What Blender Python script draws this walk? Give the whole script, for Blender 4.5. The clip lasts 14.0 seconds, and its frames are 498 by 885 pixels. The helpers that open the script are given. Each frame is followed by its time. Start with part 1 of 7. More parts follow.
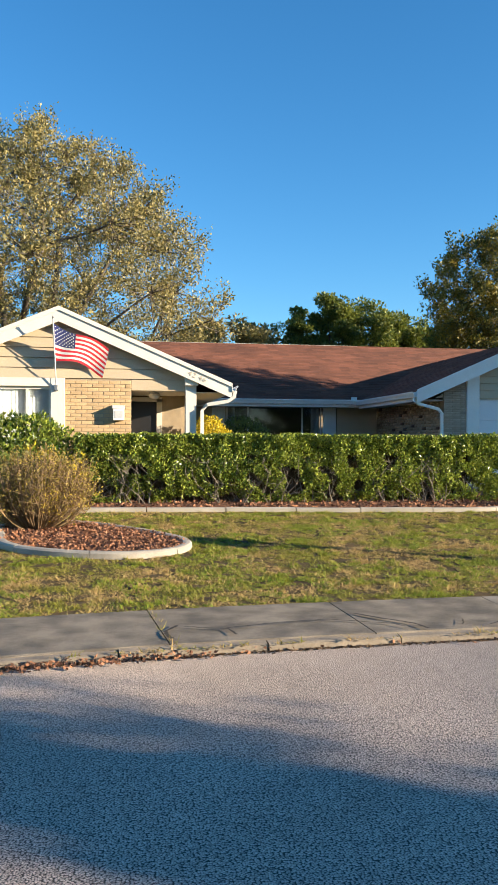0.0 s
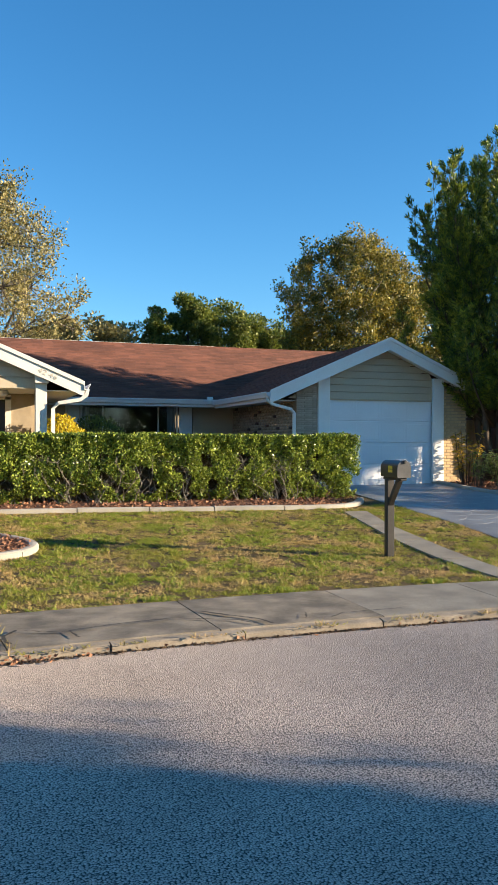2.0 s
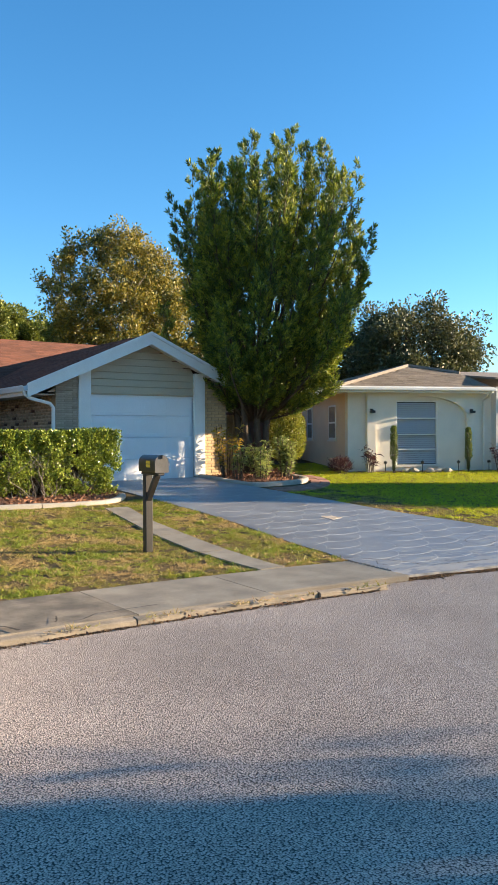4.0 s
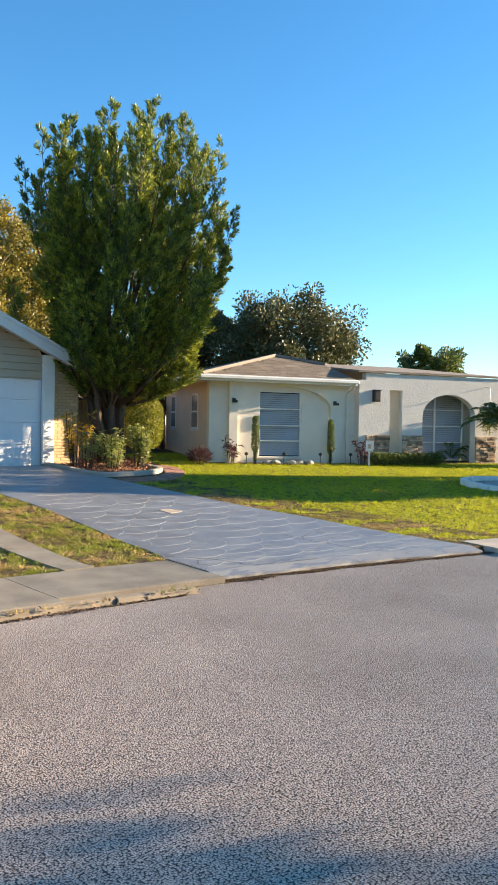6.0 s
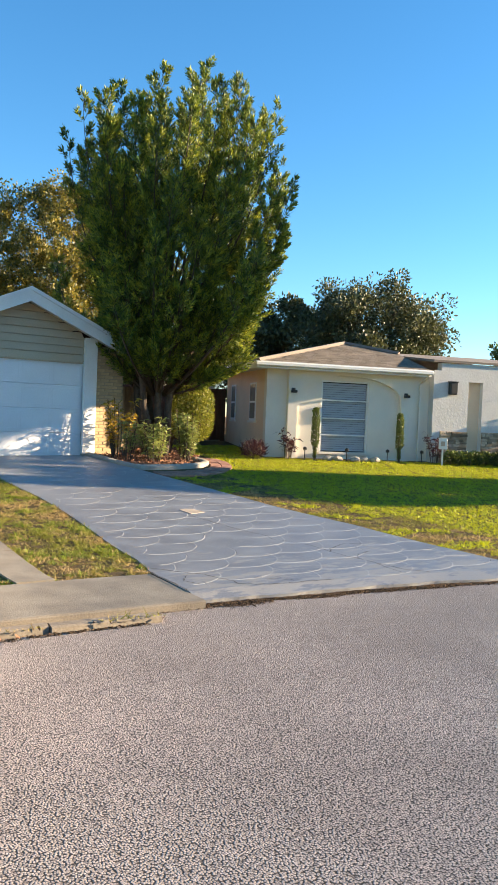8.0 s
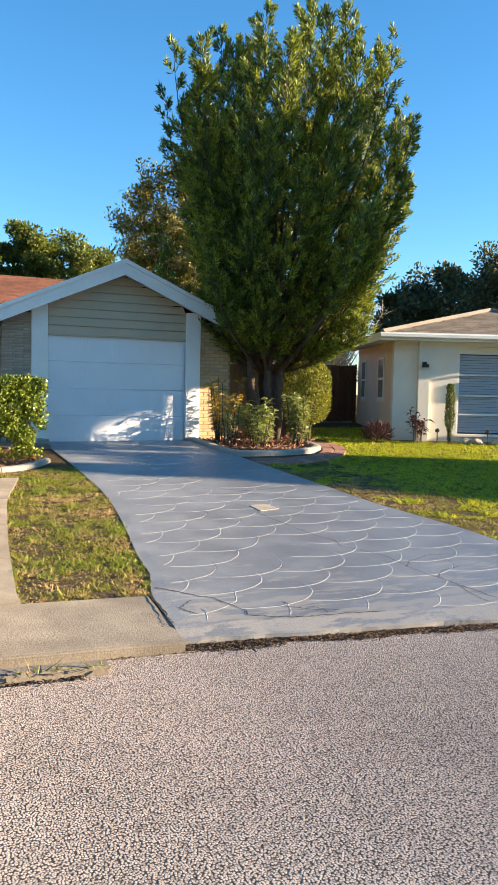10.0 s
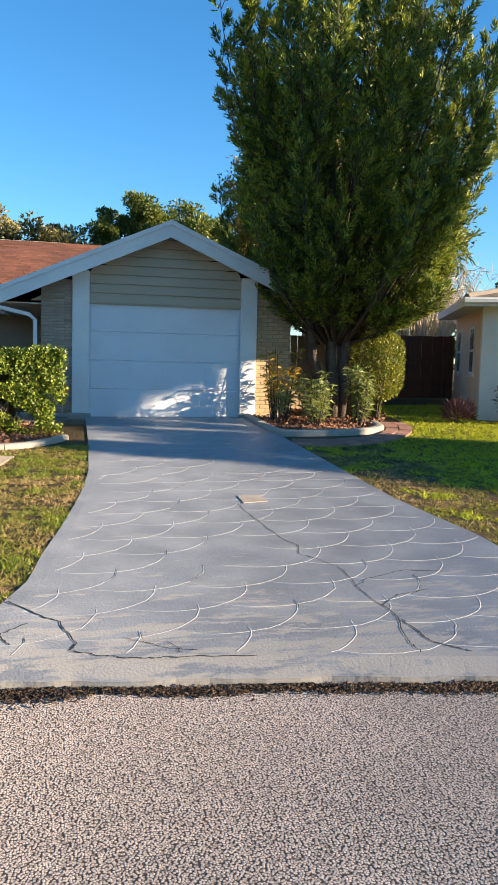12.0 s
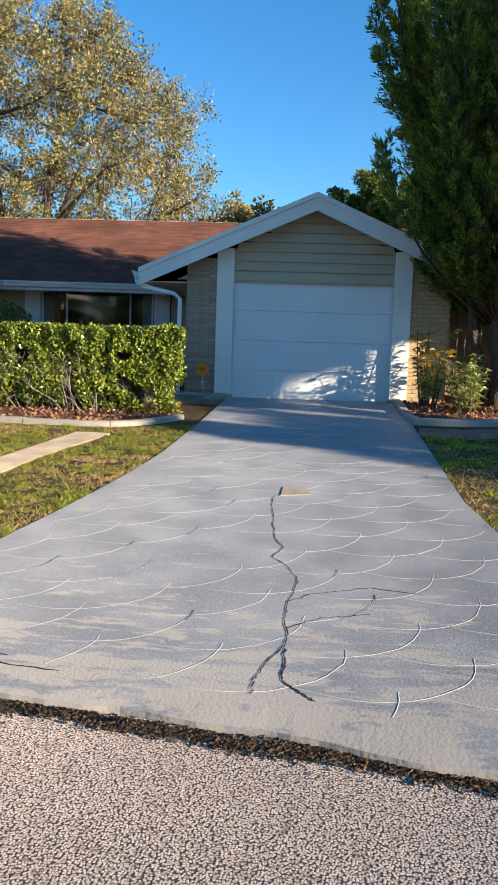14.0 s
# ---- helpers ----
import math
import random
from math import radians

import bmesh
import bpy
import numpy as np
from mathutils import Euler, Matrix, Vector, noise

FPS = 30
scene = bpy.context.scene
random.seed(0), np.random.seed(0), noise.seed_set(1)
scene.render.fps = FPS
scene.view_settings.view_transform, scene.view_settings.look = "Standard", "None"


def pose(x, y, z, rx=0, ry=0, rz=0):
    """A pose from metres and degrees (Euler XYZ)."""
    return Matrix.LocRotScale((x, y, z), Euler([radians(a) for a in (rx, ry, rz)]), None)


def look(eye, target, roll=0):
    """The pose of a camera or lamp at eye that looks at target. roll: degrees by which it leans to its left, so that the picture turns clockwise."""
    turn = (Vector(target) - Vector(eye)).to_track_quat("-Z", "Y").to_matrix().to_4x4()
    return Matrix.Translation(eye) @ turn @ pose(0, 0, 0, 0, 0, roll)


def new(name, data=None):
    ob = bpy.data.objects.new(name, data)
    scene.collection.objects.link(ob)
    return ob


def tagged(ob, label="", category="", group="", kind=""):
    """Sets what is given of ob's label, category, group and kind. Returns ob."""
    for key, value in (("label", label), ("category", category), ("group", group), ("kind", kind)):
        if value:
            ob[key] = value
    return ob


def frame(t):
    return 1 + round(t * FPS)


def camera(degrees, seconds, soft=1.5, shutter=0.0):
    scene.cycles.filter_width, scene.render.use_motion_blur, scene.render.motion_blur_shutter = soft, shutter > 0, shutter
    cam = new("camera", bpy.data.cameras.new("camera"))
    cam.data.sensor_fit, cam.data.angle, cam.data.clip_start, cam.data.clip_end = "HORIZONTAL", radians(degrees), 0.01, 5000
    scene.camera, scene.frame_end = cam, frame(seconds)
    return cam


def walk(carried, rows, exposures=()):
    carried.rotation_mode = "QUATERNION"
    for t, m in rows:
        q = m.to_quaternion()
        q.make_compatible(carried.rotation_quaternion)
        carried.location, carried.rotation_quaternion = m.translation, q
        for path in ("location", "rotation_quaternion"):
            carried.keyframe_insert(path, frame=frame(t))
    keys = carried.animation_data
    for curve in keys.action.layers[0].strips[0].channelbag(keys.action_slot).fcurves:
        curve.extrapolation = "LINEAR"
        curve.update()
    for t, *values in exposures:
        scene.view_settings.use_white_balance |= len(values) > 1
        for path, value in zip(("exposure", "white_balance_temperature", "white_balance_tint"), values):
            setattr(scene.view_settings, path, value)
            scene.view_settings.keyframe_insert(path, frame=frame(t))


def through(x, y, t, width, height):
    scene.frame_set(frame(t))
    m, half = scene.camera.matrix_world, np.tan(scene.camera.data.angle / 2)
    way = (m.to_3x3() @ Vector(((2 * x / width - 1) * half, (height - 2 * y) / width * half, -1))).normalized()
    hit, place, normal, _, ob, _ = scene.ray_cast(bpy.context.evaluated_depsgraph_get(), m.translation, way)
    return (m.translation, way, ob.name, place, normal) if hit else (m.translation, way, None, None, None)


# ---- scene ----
cam = camera(34.1, 14.0, soft=1.0)
METRES, EYE, TILT, LEAN, TURN = 10.25, 1.635, 0.0, 0.0, -9.2
ROWS = [
    (0.0, 0.0, 0.0, 0.0, 0.0, -0.12, -0.21),
    (0.5, 0.0025, 0.001, -0.0003, -2.13, -0.24, -0.32),
    (1.0, 0.0056, 0.0017, -0.0007, -4.59, -0.24, -0.29),
    (1.5, 0.008, 0.0022, -0.0012, -7.04, -0.06, -0.28),
    (2.0, 0.0133, 0.0033, -0.0024, -9.78, -0.05, -0.18),
    (2.5, 0.0177, 0.0044, -0.0029, -12.91, -0.2, -0.1),
    (3.0, 0.0179, 0.009, -0.0022, -18.74, -0.27, -0.02),
    (3.5, 0.0184, 0.0135, -0.0024, -23.0, -0.38, 0.3),
    (4.0, 0.032, 0.0164, -0.0025, -26.01, -0.43, 0.32),
    (6.5, 0.1769, 0.0634, -0.0038, -34.22, -1.2, -1.2),
    (7.0, 0.2189, 0.0818, -0.0044, -31.32, -1.29, -1.69),
    (7.5, 0.2616, 0.103, -0.0037, -29.1, -2.12, -1.77),
    (8.0, 0.2997, 0.1392, -0.005, -27.18, -1.78, -2.27),
    (8.5, 0.3411, 0.1727, -0.006, -20.53, -1.89, -1.88),
    (11.0, 0.5759, 0.3092, -0.0009, -11.51, -4.31, -1.24),
    (11.5, 0.6254, 0.3357, -0.0008, -7.01, -5.0, -1.24),
    (12.0, 0.6768, 0.3597, -0.001, -4.41, -5.61, -1.47),
    (12.5, 0.7308, 0.3847, -0.0012, -0.24, -6.13, -1.23),
    (13.0, 0.7788, 0.4049, -0.0009, 6.74, -6.24, -0.96),
    (13.5, 0.8272, 0.429, -0.0005, 11.37, -6.69, -2.07),
    (14.0, 0.88, 0.4455, -0.0, 14.21, -7.32, -1.96),
]
walk(cam, [(t, pose(0, 0, EYE, TILT, LEAN, TURN) @ pose(METRES * x, METRES * y, METRES * z, 90 + pitch, roll, yaw)) for t, x, y, z, yaw, pitch, roll in ROWS],
     [(0.0, 1.52, 6000, 8), (3.0, 1.58, 6050, 8), (3.5, 1.76, 6200, 9), (6.5, 1.95, 6500, 10), (8.5, 1.95, 6500, 10), (11.0, 1.80, 6150, 10), (14.0, 1.40, 5800, 10)])

# ---- world and sun ----
SUN_DIR = Vector((0.895, -0.446, 0.0)).normalized()
SUN_EL = radians(13.2)
sun_vec = Vector((SUN_DIR.x * math.cos(SUN_EL), SUN_DIR.y * math.cos(SUN_EL), math.sin(SUN_EL)))
world = bpy.data.worlds.new("world")
scene.world = world
world.use_nodes = True
wn = world.node_tree
sky = wn.nodes.new("ShaderNodeTexSky")
sky.sky_type = "NISHITA"
sky.sun_disc = False
sky.sun_elevation = SUN_EL
sky.sun_rotation = math.atan2(SUN_DIR.x, SUN_DIR.y)
sky.air_density, sky.dust_density, sky.ozone_density = 1.0, 0.0, 4.0
wn.nodes["Background"].inputs["Strength"].default_value = 0.082
tone = wn.nodes.new("ShaderNodeHueSaturation")
tone.inputs["Hue"].default_value, tone.inputs["Saturation"].default_value = 0.4955, 1.14
wn.links.new(sky.outputs[0], tone.inputs["Color"])
wn.links.new(tone.outputs["Color"], wn.nodes["Background"].inputs["Color"])
sun_data = bpy.data.lights.new("sun", "SUN")
sun_data.energy, sun_data.angle, sun_data.color = 5.0, radians(0.6), (1.0, 0.78, 0.52)
sun = new("sun", sun_data)
sun.matrix_world = look((0, 0, 0), -sun_vec)


# ---- materials ----
def mat(name, colour, rough=0.7, vary=0.25, scale=6.0, fine=60.0, bump=0.3, depth=0.01, metal=0.0, tint=None, pieces=0.0, islands=0.0,
        spec=0.5):
    """A surface with colour changes at two scales, a fine relief, and optional change from piece to piece."""
    m = bpy.data.materials.new(name)
    m.use_nodes = True
    nt = m.node_tree
    b = nt.nodes["Principled BSDF"]
    b.inputs["Metallic"].default_value = metal
    b.inputs["Specular IOR Level"].default_value = spec
    co = nt.nodes.new("ShaderNodeTexCoord")
    big = nt.nodes.new("ShaderNodeTexNoise")
    big.inputs["Scale"].default_value, big.inputs["Detail"].default_value = scale, 5
    small = nt.nodes.new("ShaderNodeTexNoise")
    small.inputs["Scale"].default_value, small.inputs["Detail"].default_value = fine, 3
    nt.links.new(co.outputs["Object"], big.inputs["Vector"])
    nt.links.new(co.outputs["Object"], small.inputs["Vector"])
    other = tint or tuple(c * (1 - vary) for c in colour)
    ramp = nt.nodes.new("ShaderNodeValToRGB")
    ramp.color_ramp.elements[0].position, ramp.color_ramp.elements[1].position = 0.35, 0.65
    ramp.color_ramp.elements[0].color, ramp.color_ramp.elements[1].color = (*other, 1), (*colour, 1)
    nt.links.new(big.outputs["Fac"], ramp.inputs["Fac"])
    hsv = nt.nodes.new("ShaderNodeHueSaturation")
    nt.links.new(ramp.outputs["Color"], hsv.inputs["Color"])
    val = nt.nodes.new("ShaderNodeMapRange")
    val.inputs["From Min"].default_value, val.inputs["From Max"].default_value = 0.25, 0.75
    val.inputs["To Min"].default_value, val.inputs["To Max"].default_value = 1 - vary * 0.6, 1 + vary * 0.6
    nt.links.new(small.outputs["Fac"], val.inputs["Value"])
    last = val.outputs["Result"]
    if pieces or islands:
        if pieces:
            info = nt.nodes.new("ShaderNodeObjectInfo").outputs["Random"]
        else:
            info = nt.nodes.new("ShaderNodeNewGeometry").outputs["Random Per Island"]
        amount = pieces or islands
        r = nt.nodes.new("ShaderNodeMapRange")
        r.inputs["To Min"].default_value, r.inputs["To Max"].default_value = 1 - amount, 1 + amount
        nt.links.new(info, r.inputs["Value"])
        mul = nt.nodes.new("ShaderNodeMath")
        mul.operation = "MULTIPLY"
        nt.links.new(last, mul.inputs[0])
        nt.links.new(r.outputs["Result"], mul.inputs[1])
        last = mul.outputs[0]
    nt.links.new(last, hsv.inputs["Value"])
    nt.links.new(hsv.outputs["Color"], b.inputs["Base Color"])
    rr = nt.nodes.new("ShaderNodeMapRange")
    rr.inputs["To Min"].default_value, rr.inputs["To Max"].default_value = max(0.02, rough - 0.12), min(1, rough + 0.12)
    nt.links.new(big.outputs["Fac"], rr.inputs["Value"])
    nt.links.new(rr.outputs["Result"], b.inputs["Roughness"])
    if bump:
        bp = nt.nodes.new("ShaderNodeBump")
        bp.inputs["Strength"].default_value, bp.inputs["Distance"].default_value = bump, depth
        nt.links.new(small.outputs["Fac"], bp.inputs["Height"])
        nt.links.new(bp.outputs["Normal"], b.inputs["Normal"])
    return m


def leaf_mat(name, colour, other, through=0.35, rough=0.5, patch=0.9, lo=0.5, hi=1.5, rand=1.0):
    """Leaves: colour between two greens from leaf to leaf, with light passing through."""
    m = bpy.data.materials.new(name)
    m.use_nodes = True
    nt = m.node_tree
    b = nt.nodes["Principled BSDF"]
    b.inputs["Roughness"].default_value = rough
    geo = nt.nodes.new("ShaderNodeNewGeometry")
    mix = nt.nodes.new("ShaderNodeMix")
    mix.data_type = "RGBA"
    mix.inputs["A"].default_value, mix.inputs["B"].default_value = (*colour, 1), (*other, 1)
    co = nt.nodes.new("ShaderNodeTexCoord")
    nz = nt.nodes.new("ShaderNodeTexNoise")
    nz.inputs["Scale"].default_value, nz.inputs["Detail"].default_value = patch, 4
    nt.links.new(co.outputs["Object"], nz.inputs["Vector"])
    add = nt.nodes.new("ShaderNodeMath")
    add.operation = "ADD"
    own = nt.nodes.new("ShaderNodeMath")
    own.operation = "MULTIPLY"
    own.inputs[1].default_value = rand
    nt.links.new(geo.outputs["Random Per Island"], own.inputs[0])
    nt.links.new(own.outputs[0], add.inputs[0])
    nt.links.new(nz.outputs["Fac"], add.inputs[1])
    mr = nt.nodes.new("ShaderNodeMapRange")
    mr.inputs["From Min"].default_value, mr.inputs["From Max"].default_value = lo, hi
    nt.links.new(add.outputs[0], mr.inputs["Value"])
    nt.links.new(mr.outputs["Result"], mix.inputs["Factor"])
    nt.links.new(mix.outputs["Result"], b.inputs["Base Color"])
    tr = nt.nodes.new("ShaderNodeBsdfTranslucent")
    nt.links.new(mix.outputs["Result"], tr.inputs["Color"])
    sh = nt.nodes.new("ShaderNodeMixShader")
    sh.inputs["Fac"].default_value = through
    nt.links.new(b.outputs[0], sh.inputs[1])
    nt.links.new(tr.outputs[0], sh.inputs[2])
    nt.links.new(sh.outputs[0], nt.nodes["Material Output"].inputs["Surface"])
    return m


def glass_mat(name, colour=(0.02, 0.025, 0.03), rough=0.03):
    m = bpy.data.materials.new(name)
    m.use_nodes = True
    b = m.node_tree.nodes["Principled BSDF"]
    b.inputs["Base Color"].default_value = (*colour, 1)
    b.inputs["Roughness"].default_value = rough
    b.inputs["IOR"].default_value = 1.5
    b.inputs["Transmission Weight"].default_value = 1.0
    return m


def aggregate(name):
    """Old asphalt: pale worn stones of about 12 mm, proud of a dark binder that shows in uneven gaps, with broad stains."""
    m = bpy.data.materials.new(name)
    m.use_nodes = True
    nt = m.node_tree
    b = nt.nodes["Principled BSDF"]
    b.inputs["Diffuse Roughness"].default_value = 1.0
    b.inputs["Roughness"].default_value = 0.9
    b.inputs["Specular IOR Level"].default_value = 0.25
    co = nt.nodes.new("ShaderNodeTexCoord")

    def noise_at(scale, detail):
        n = nt.nodes.new("ShaderNodeTexNoise")
        n.inputs["Scale"].default_value, n.inputs["Detail"].default_value = scale, detail
        nt.links.new(co.outputs["Object"], n.inputs["Vector"])
        return n

    def maths(op, a, c):
        n = nt.nodes.new("ShaderNodeMath")
        n.operation = op
        for k, v in enumerate((a, c)):
            if isinstance(v, (int, float)):
                n.inputs[k].default_value = v
            else:
                nt.links.new(v, n.inputs[k])
        return n.outputs[0]

    def ranged(v, lo, hi, a, c):
        n = nt.nodes.new("ShaderNodeMapRange")
        for k, val in zip(("From Min", "From Max", "To Min", "To Max"), (lo, hi, a, c)):
            n.inputs[k].default_value = val
        nt.links.new(v, n.inputs["Value"])
        return n.outputs["Result"]

    cell = nt.nodes.new("ShaderNodeTexVoronoi")
    cell.voronoi_dimensions = "2D"
    cell.inputs["Scale"].default_value = 96
    nt.links.new(co.outputs["Object"], cell.inputs["Vector"])
    sep = nt.nodes.new("ShaderNodeSeparateColor")
    nt.links.new(cell.outputs["Color"], sep.inputs["Color"])
    clump = noise_at(46, 2)
    wide = noise_at(9, 3)
    # a stone is sunk or missing where its own number and the clump noise are low
    low = maths("ADD", maths("MULTIPLY", sep.outputs[0], 0.45), maths("ADD", clump.outputs["Fac"], maths("MULTIPLY", wide.outputs["Fac"], 0.35)))
    proud = ranged(low, 0.52, 1.0, 0.2, 1.0)
    rim = ranged(cell.outputs["Distance"], 0.30, 0.70, 1.0, 0.0)
    top = maths("MULTIPLY", proud, rim)
    ramp = nt.nodes.new("ShaderNodeValToRGB")
    cr = ramp.color_ramp
    cr.elements[0].position, cr.elements[0].color = 0.0, (0.062, 0.052, 0.045, 1)
    cr.elements[1].position, cr.elements[1].color = 1.0, (0.575, 0.474, 0.392, 1)
    e = cr.elements.new(0.45)
    e.color = (0.345, 0.286, 0.245, 1)
    nt.links.new(top, ramp.inputs["Fac"])
    big = noise_at(0.7, 6)
    shade = maths("MULTIPLY", ranged(big.outputs["Fac"], 0.3, 0.7, 0.88, 1.18), ranged(sep.outputs[1], 0, 1, 0.84, 1.2))
    hsv = nt.nodes.new("ShaderNodeHueSaturation")
    nt.links.new(ramp.outputs["Color"], hsv.inputs["Color"])
    nt.links.new(shade, hsv.inputs["Value"])
    nt.links.new(hsv.outputs["Color"], b.inputs["Base Color"])
    bp = nt.nodes.new("ShaderNodeBump")
    bp.inputs["Strength"].default_value, bp.inputs["Distance"].default_value = 0.6, 0.004
    nt.links.new(maths("ADD", top, maths("MULTIPLY", sep.outputs[2], 0.3)), bp.inputs["Height"])
    nt.links.new(bp.outputs["Normal"], b.inputs["Normal"])
    return m


def stained_concrete(name):
    """Grey stain on beige concrete, worn through in patches and most of all along the street."""
    m = mat(name, (0.285, 0.293, 0.304), 0.5, 0.24, 2.2, 60, 0.45, 0.006, tint=(0.212, 0.22, 0.235))
    nt = m.node_tree
    b = nt.nodes["Principled BSDF"]
    b.inputs["Diffuse Roughness"].default_value = 0.8
    old = b.inputs["Base Color"].links[0].from_socket
    co = nt.nodes.new("ShaderNodeTexCoord")
    sep = nt.nodes.new("ShaderNodeSeparateXYZ")
    nt.links.new(co.outputs["Object"], sep.inputs[0])
    nz = nt.nodes.new("ShaderNodeTexNoise")
    nz.inputs["Scale"].default_value, nz.inputs["Detail"].default_value, nz.inputs["Roughness"].default_value = 4.6, 12, 0.68
    st = nt.nodes.new("ShaderNodeMapping")
    st.inputs["Scale"].default_value = (0.6, 1.8, 1)
    nt.links.new(co.outputs["Object"], st.inputs["Vector"])
    nt.links.new(st.outputs[0], nz.inputs["Vector"])
    grad = nt.nodes.new("ShaderNodeMapRange")
    grad.inputs["From Min"].default_value, grad.inputs["From Max"].default_value = 6.35, 8.5
    grad.inputs["To Min"].default_value, grad.inputs["To Max"].default_value = 0.115, -0.085
    nt.links.new(sep.outputs["Y"], grad.inputs["Value"])
    add = nt.nodes.new("ShaderNodeMath")
    nt.links.new(nz.outputs["Fac"], add.inputs[0])
    nt.links.new(grad.outputs["Result"], add.inputs[1])
    worn = nt.nodes.new("ShaderNodeMapRange")
    worn.inputs["From Min"].default_value, worn.inputs["From Max"].default_value = 0.535, 0.60
    nt.links.new(add.outputs[0], worn.inputs["Value"])
    mix = nt.nodes.new("ShaderNodeMix")
    mix.data_type = "RGBA"
    mix.inputs["B"].default_value = (0.37, 0.345, 0.31, 1)
    nt.links.new(worn.outputs["Result"], mix.inputs["Factor"])
    nt.links.new(old, mix.inputs["A"])
    nt.links.new(mix.outputs["Result"], b.inputs["Base Color"])
    return m


M_WHITE = mat("white_paint", (0.80, 0.79, 0.75), 0.5, 0.06, 2.5, 40, 0.1, 0.003)
M_TRIM = mat("trim_paint", (0.68, 0.646, 0.578), 0.5, 0.07, 2.5, 40, 0.1, 0.003)
M_DOOR = mat("garage_door_paint", (0.78, 0.79, 0.80), 0.42, 0.05, 1.5, 50, 0.08, 0.002)
M_SIDING = mat("beige_siding", (0.50, 0.41, 0.285), 0.55, 0.08, 1.5, 30, 0.1, 0.003, pieces=0.03)
M_BRICK = mat("tan_brick", (0.53, 0.375, 0.205), 0.85, 0.2, 9, 90, 0.5, 0.004, pieces=0.12)
M_BRICK_STUFF = mat("tan_brick_row", (0.44, 0.33, 0.22), 0.85, 0.2, 9, 90, 0.5, 0.004, islands=0.16)
M_BRICK_DARK = mat("dark_brick", (0.12, 0.07, 0.05), 0.85, 0.2, 9, 90, 0.5, 0.004)
M_MORTAR = mat("mortar", (0.36, 0.29, 0.20), 0.9, 0.15, 8, 80, 0.4, 0.004)
M_SHINGLE = mat("red_brown_shingle", (0.168, 0.067, 0.043), 0.9, 0.35, 1.2, 120, 0.6, 0.004, islands=0.22)
M_SHINGLE_GREY = mat("grey_tan_shingle", (0.27, 0.22, 0.175), 0.9, 0.25, 1.5, 120, 0.6, 0.004, islands=0.2)
M_PEACH = mat("peach_and_bounce_stucco", (0.80, 0.62, 0.43), 0.85, 0.08, 2.0, 70, 0.5, 0.006)
M_STUCCO = mat("cream_stucco", (0.80, 0.74, 0.64), 0.85, 0.08, 2.0, 70, 0.5, 0.006)
M_STUCCO_WHITE = mat("white_stucco", (0.66, 0.64, 0.60), 0.85, 0.08, 2.0, 18, 0.35, 0.015)
M_BLIND = mat("blind_slat", (0.74, 0.75, 0.76), 0.45, 0.05, 3, 40, 0.05, 0.002)
M_STONE = mat("ledge_stone", (0.50, 0.40, 0.29), 0.85, 0.25, 6, 60, 0.6, 0.008, pieces=0.55)
M_STONE.node_tree.nodes['Color Ramp'].color_ramp.elements[0].color = (0.26, 0.17, 0.10, 1)
M_STONE.node_tree.nodes['Noise Texture'].inputs['Scale'].default_value = 3.5
M_CONC = mat("sidewalk_concrete", (0.285, 0.235, 0.17), 0.9, 0.45, 3.2, 120, 0.8, 0.006, tint=(0.115, 0.095, 0.07))
M_CONC_PALE = mat("pale_sidewalk_concrete", (0.36, 0.298, 0.215), 0.85, 0.35, 2.6, 80, 0.7, 0.006, tint=(0.235, 0.192, 0.14))
M_CONC_PALE.node_tree.nodes["Principled BSDF"].inputs["Diffuse Roughness"].default_value = 1.0
M_EDGE = mat("edging_concrete", (0.406, 0.367, 0.304), 0.8, 0.25, 2.5, 60, 0.4, 0.006)
M_DRIVE = stained_concrete("stamped_concrete")
M_DRIVE_LINE = mat("stamped_joint", (0.53, 0.515, 0.485), 0.75, 0.15, 3, 60, 0.2, 0.003)
M_ASPHALT = aggregate("asphalt")
M_CRUMB = mat("dirt_crumb", (0.15, 0.10, 0.062), 0.95, 0.4, 8, 60, 0.2, 0.003, islands=0.5, spec=0.05)
M_KERB = mat("kerb_concrete", (0.27, 0.225, 0.17), 0.85, 0.35, 3, 60, 0.4, 0.006)
M_CRACK_SHADE = mat("crack_fill_and_shade", (0.045, 0.035, 0.025), 0.95, 0.4, 8, 60, 0.6, 0.01)
M_GRASS_GROUND = mat("lawn_soil", (0.085, 0.065, 0.032), 0.95, 0.4, 1.1, 30, 0.7, 0.03, tint=(0.13, 0.09, 0.045), spec=0.1)
M_MULCH = mat("mulch", (0.20, 0.085, 0.045), 0.95, 0.5, 14, 70, 0.9, 0.03)
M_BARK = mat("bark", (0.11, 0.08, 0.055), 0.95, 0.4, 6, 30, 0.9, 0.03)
M_BARK_GREY = mat("grey_bark", (0.22, 0.19, 0.155), 0.95, 0.35, 4, 20, 0.8, 0.03)
M_OAK_BARK = mat("oak_bark", (0.135, 0.11, 0.085), 0.95, 0.35, 4, 20, 0.8, 0.03)
M_BLACK = mat("black_plastic", (0.02, 0.02, 0.022), 0.35, 0.2, 5, 60, 0.1, 0.002)
M_POST = mat("dark_painted_wood", (0.035, 0.029, 0.024), 0.6, 0.3, 6, 40, 0.4, 0.004)
M_FENCE = mat("brown_fence", (0.13, 0.055, 0.035), 0.7, 0.3, 4, 40, 0.4, 0.004, pieces=0.15)
M_PAVER = mat("red_paver", (0.40, 0.20, 0.14), 0.85, 0.2, 5, 60, 0.4, 0.005, pieces=0.2)
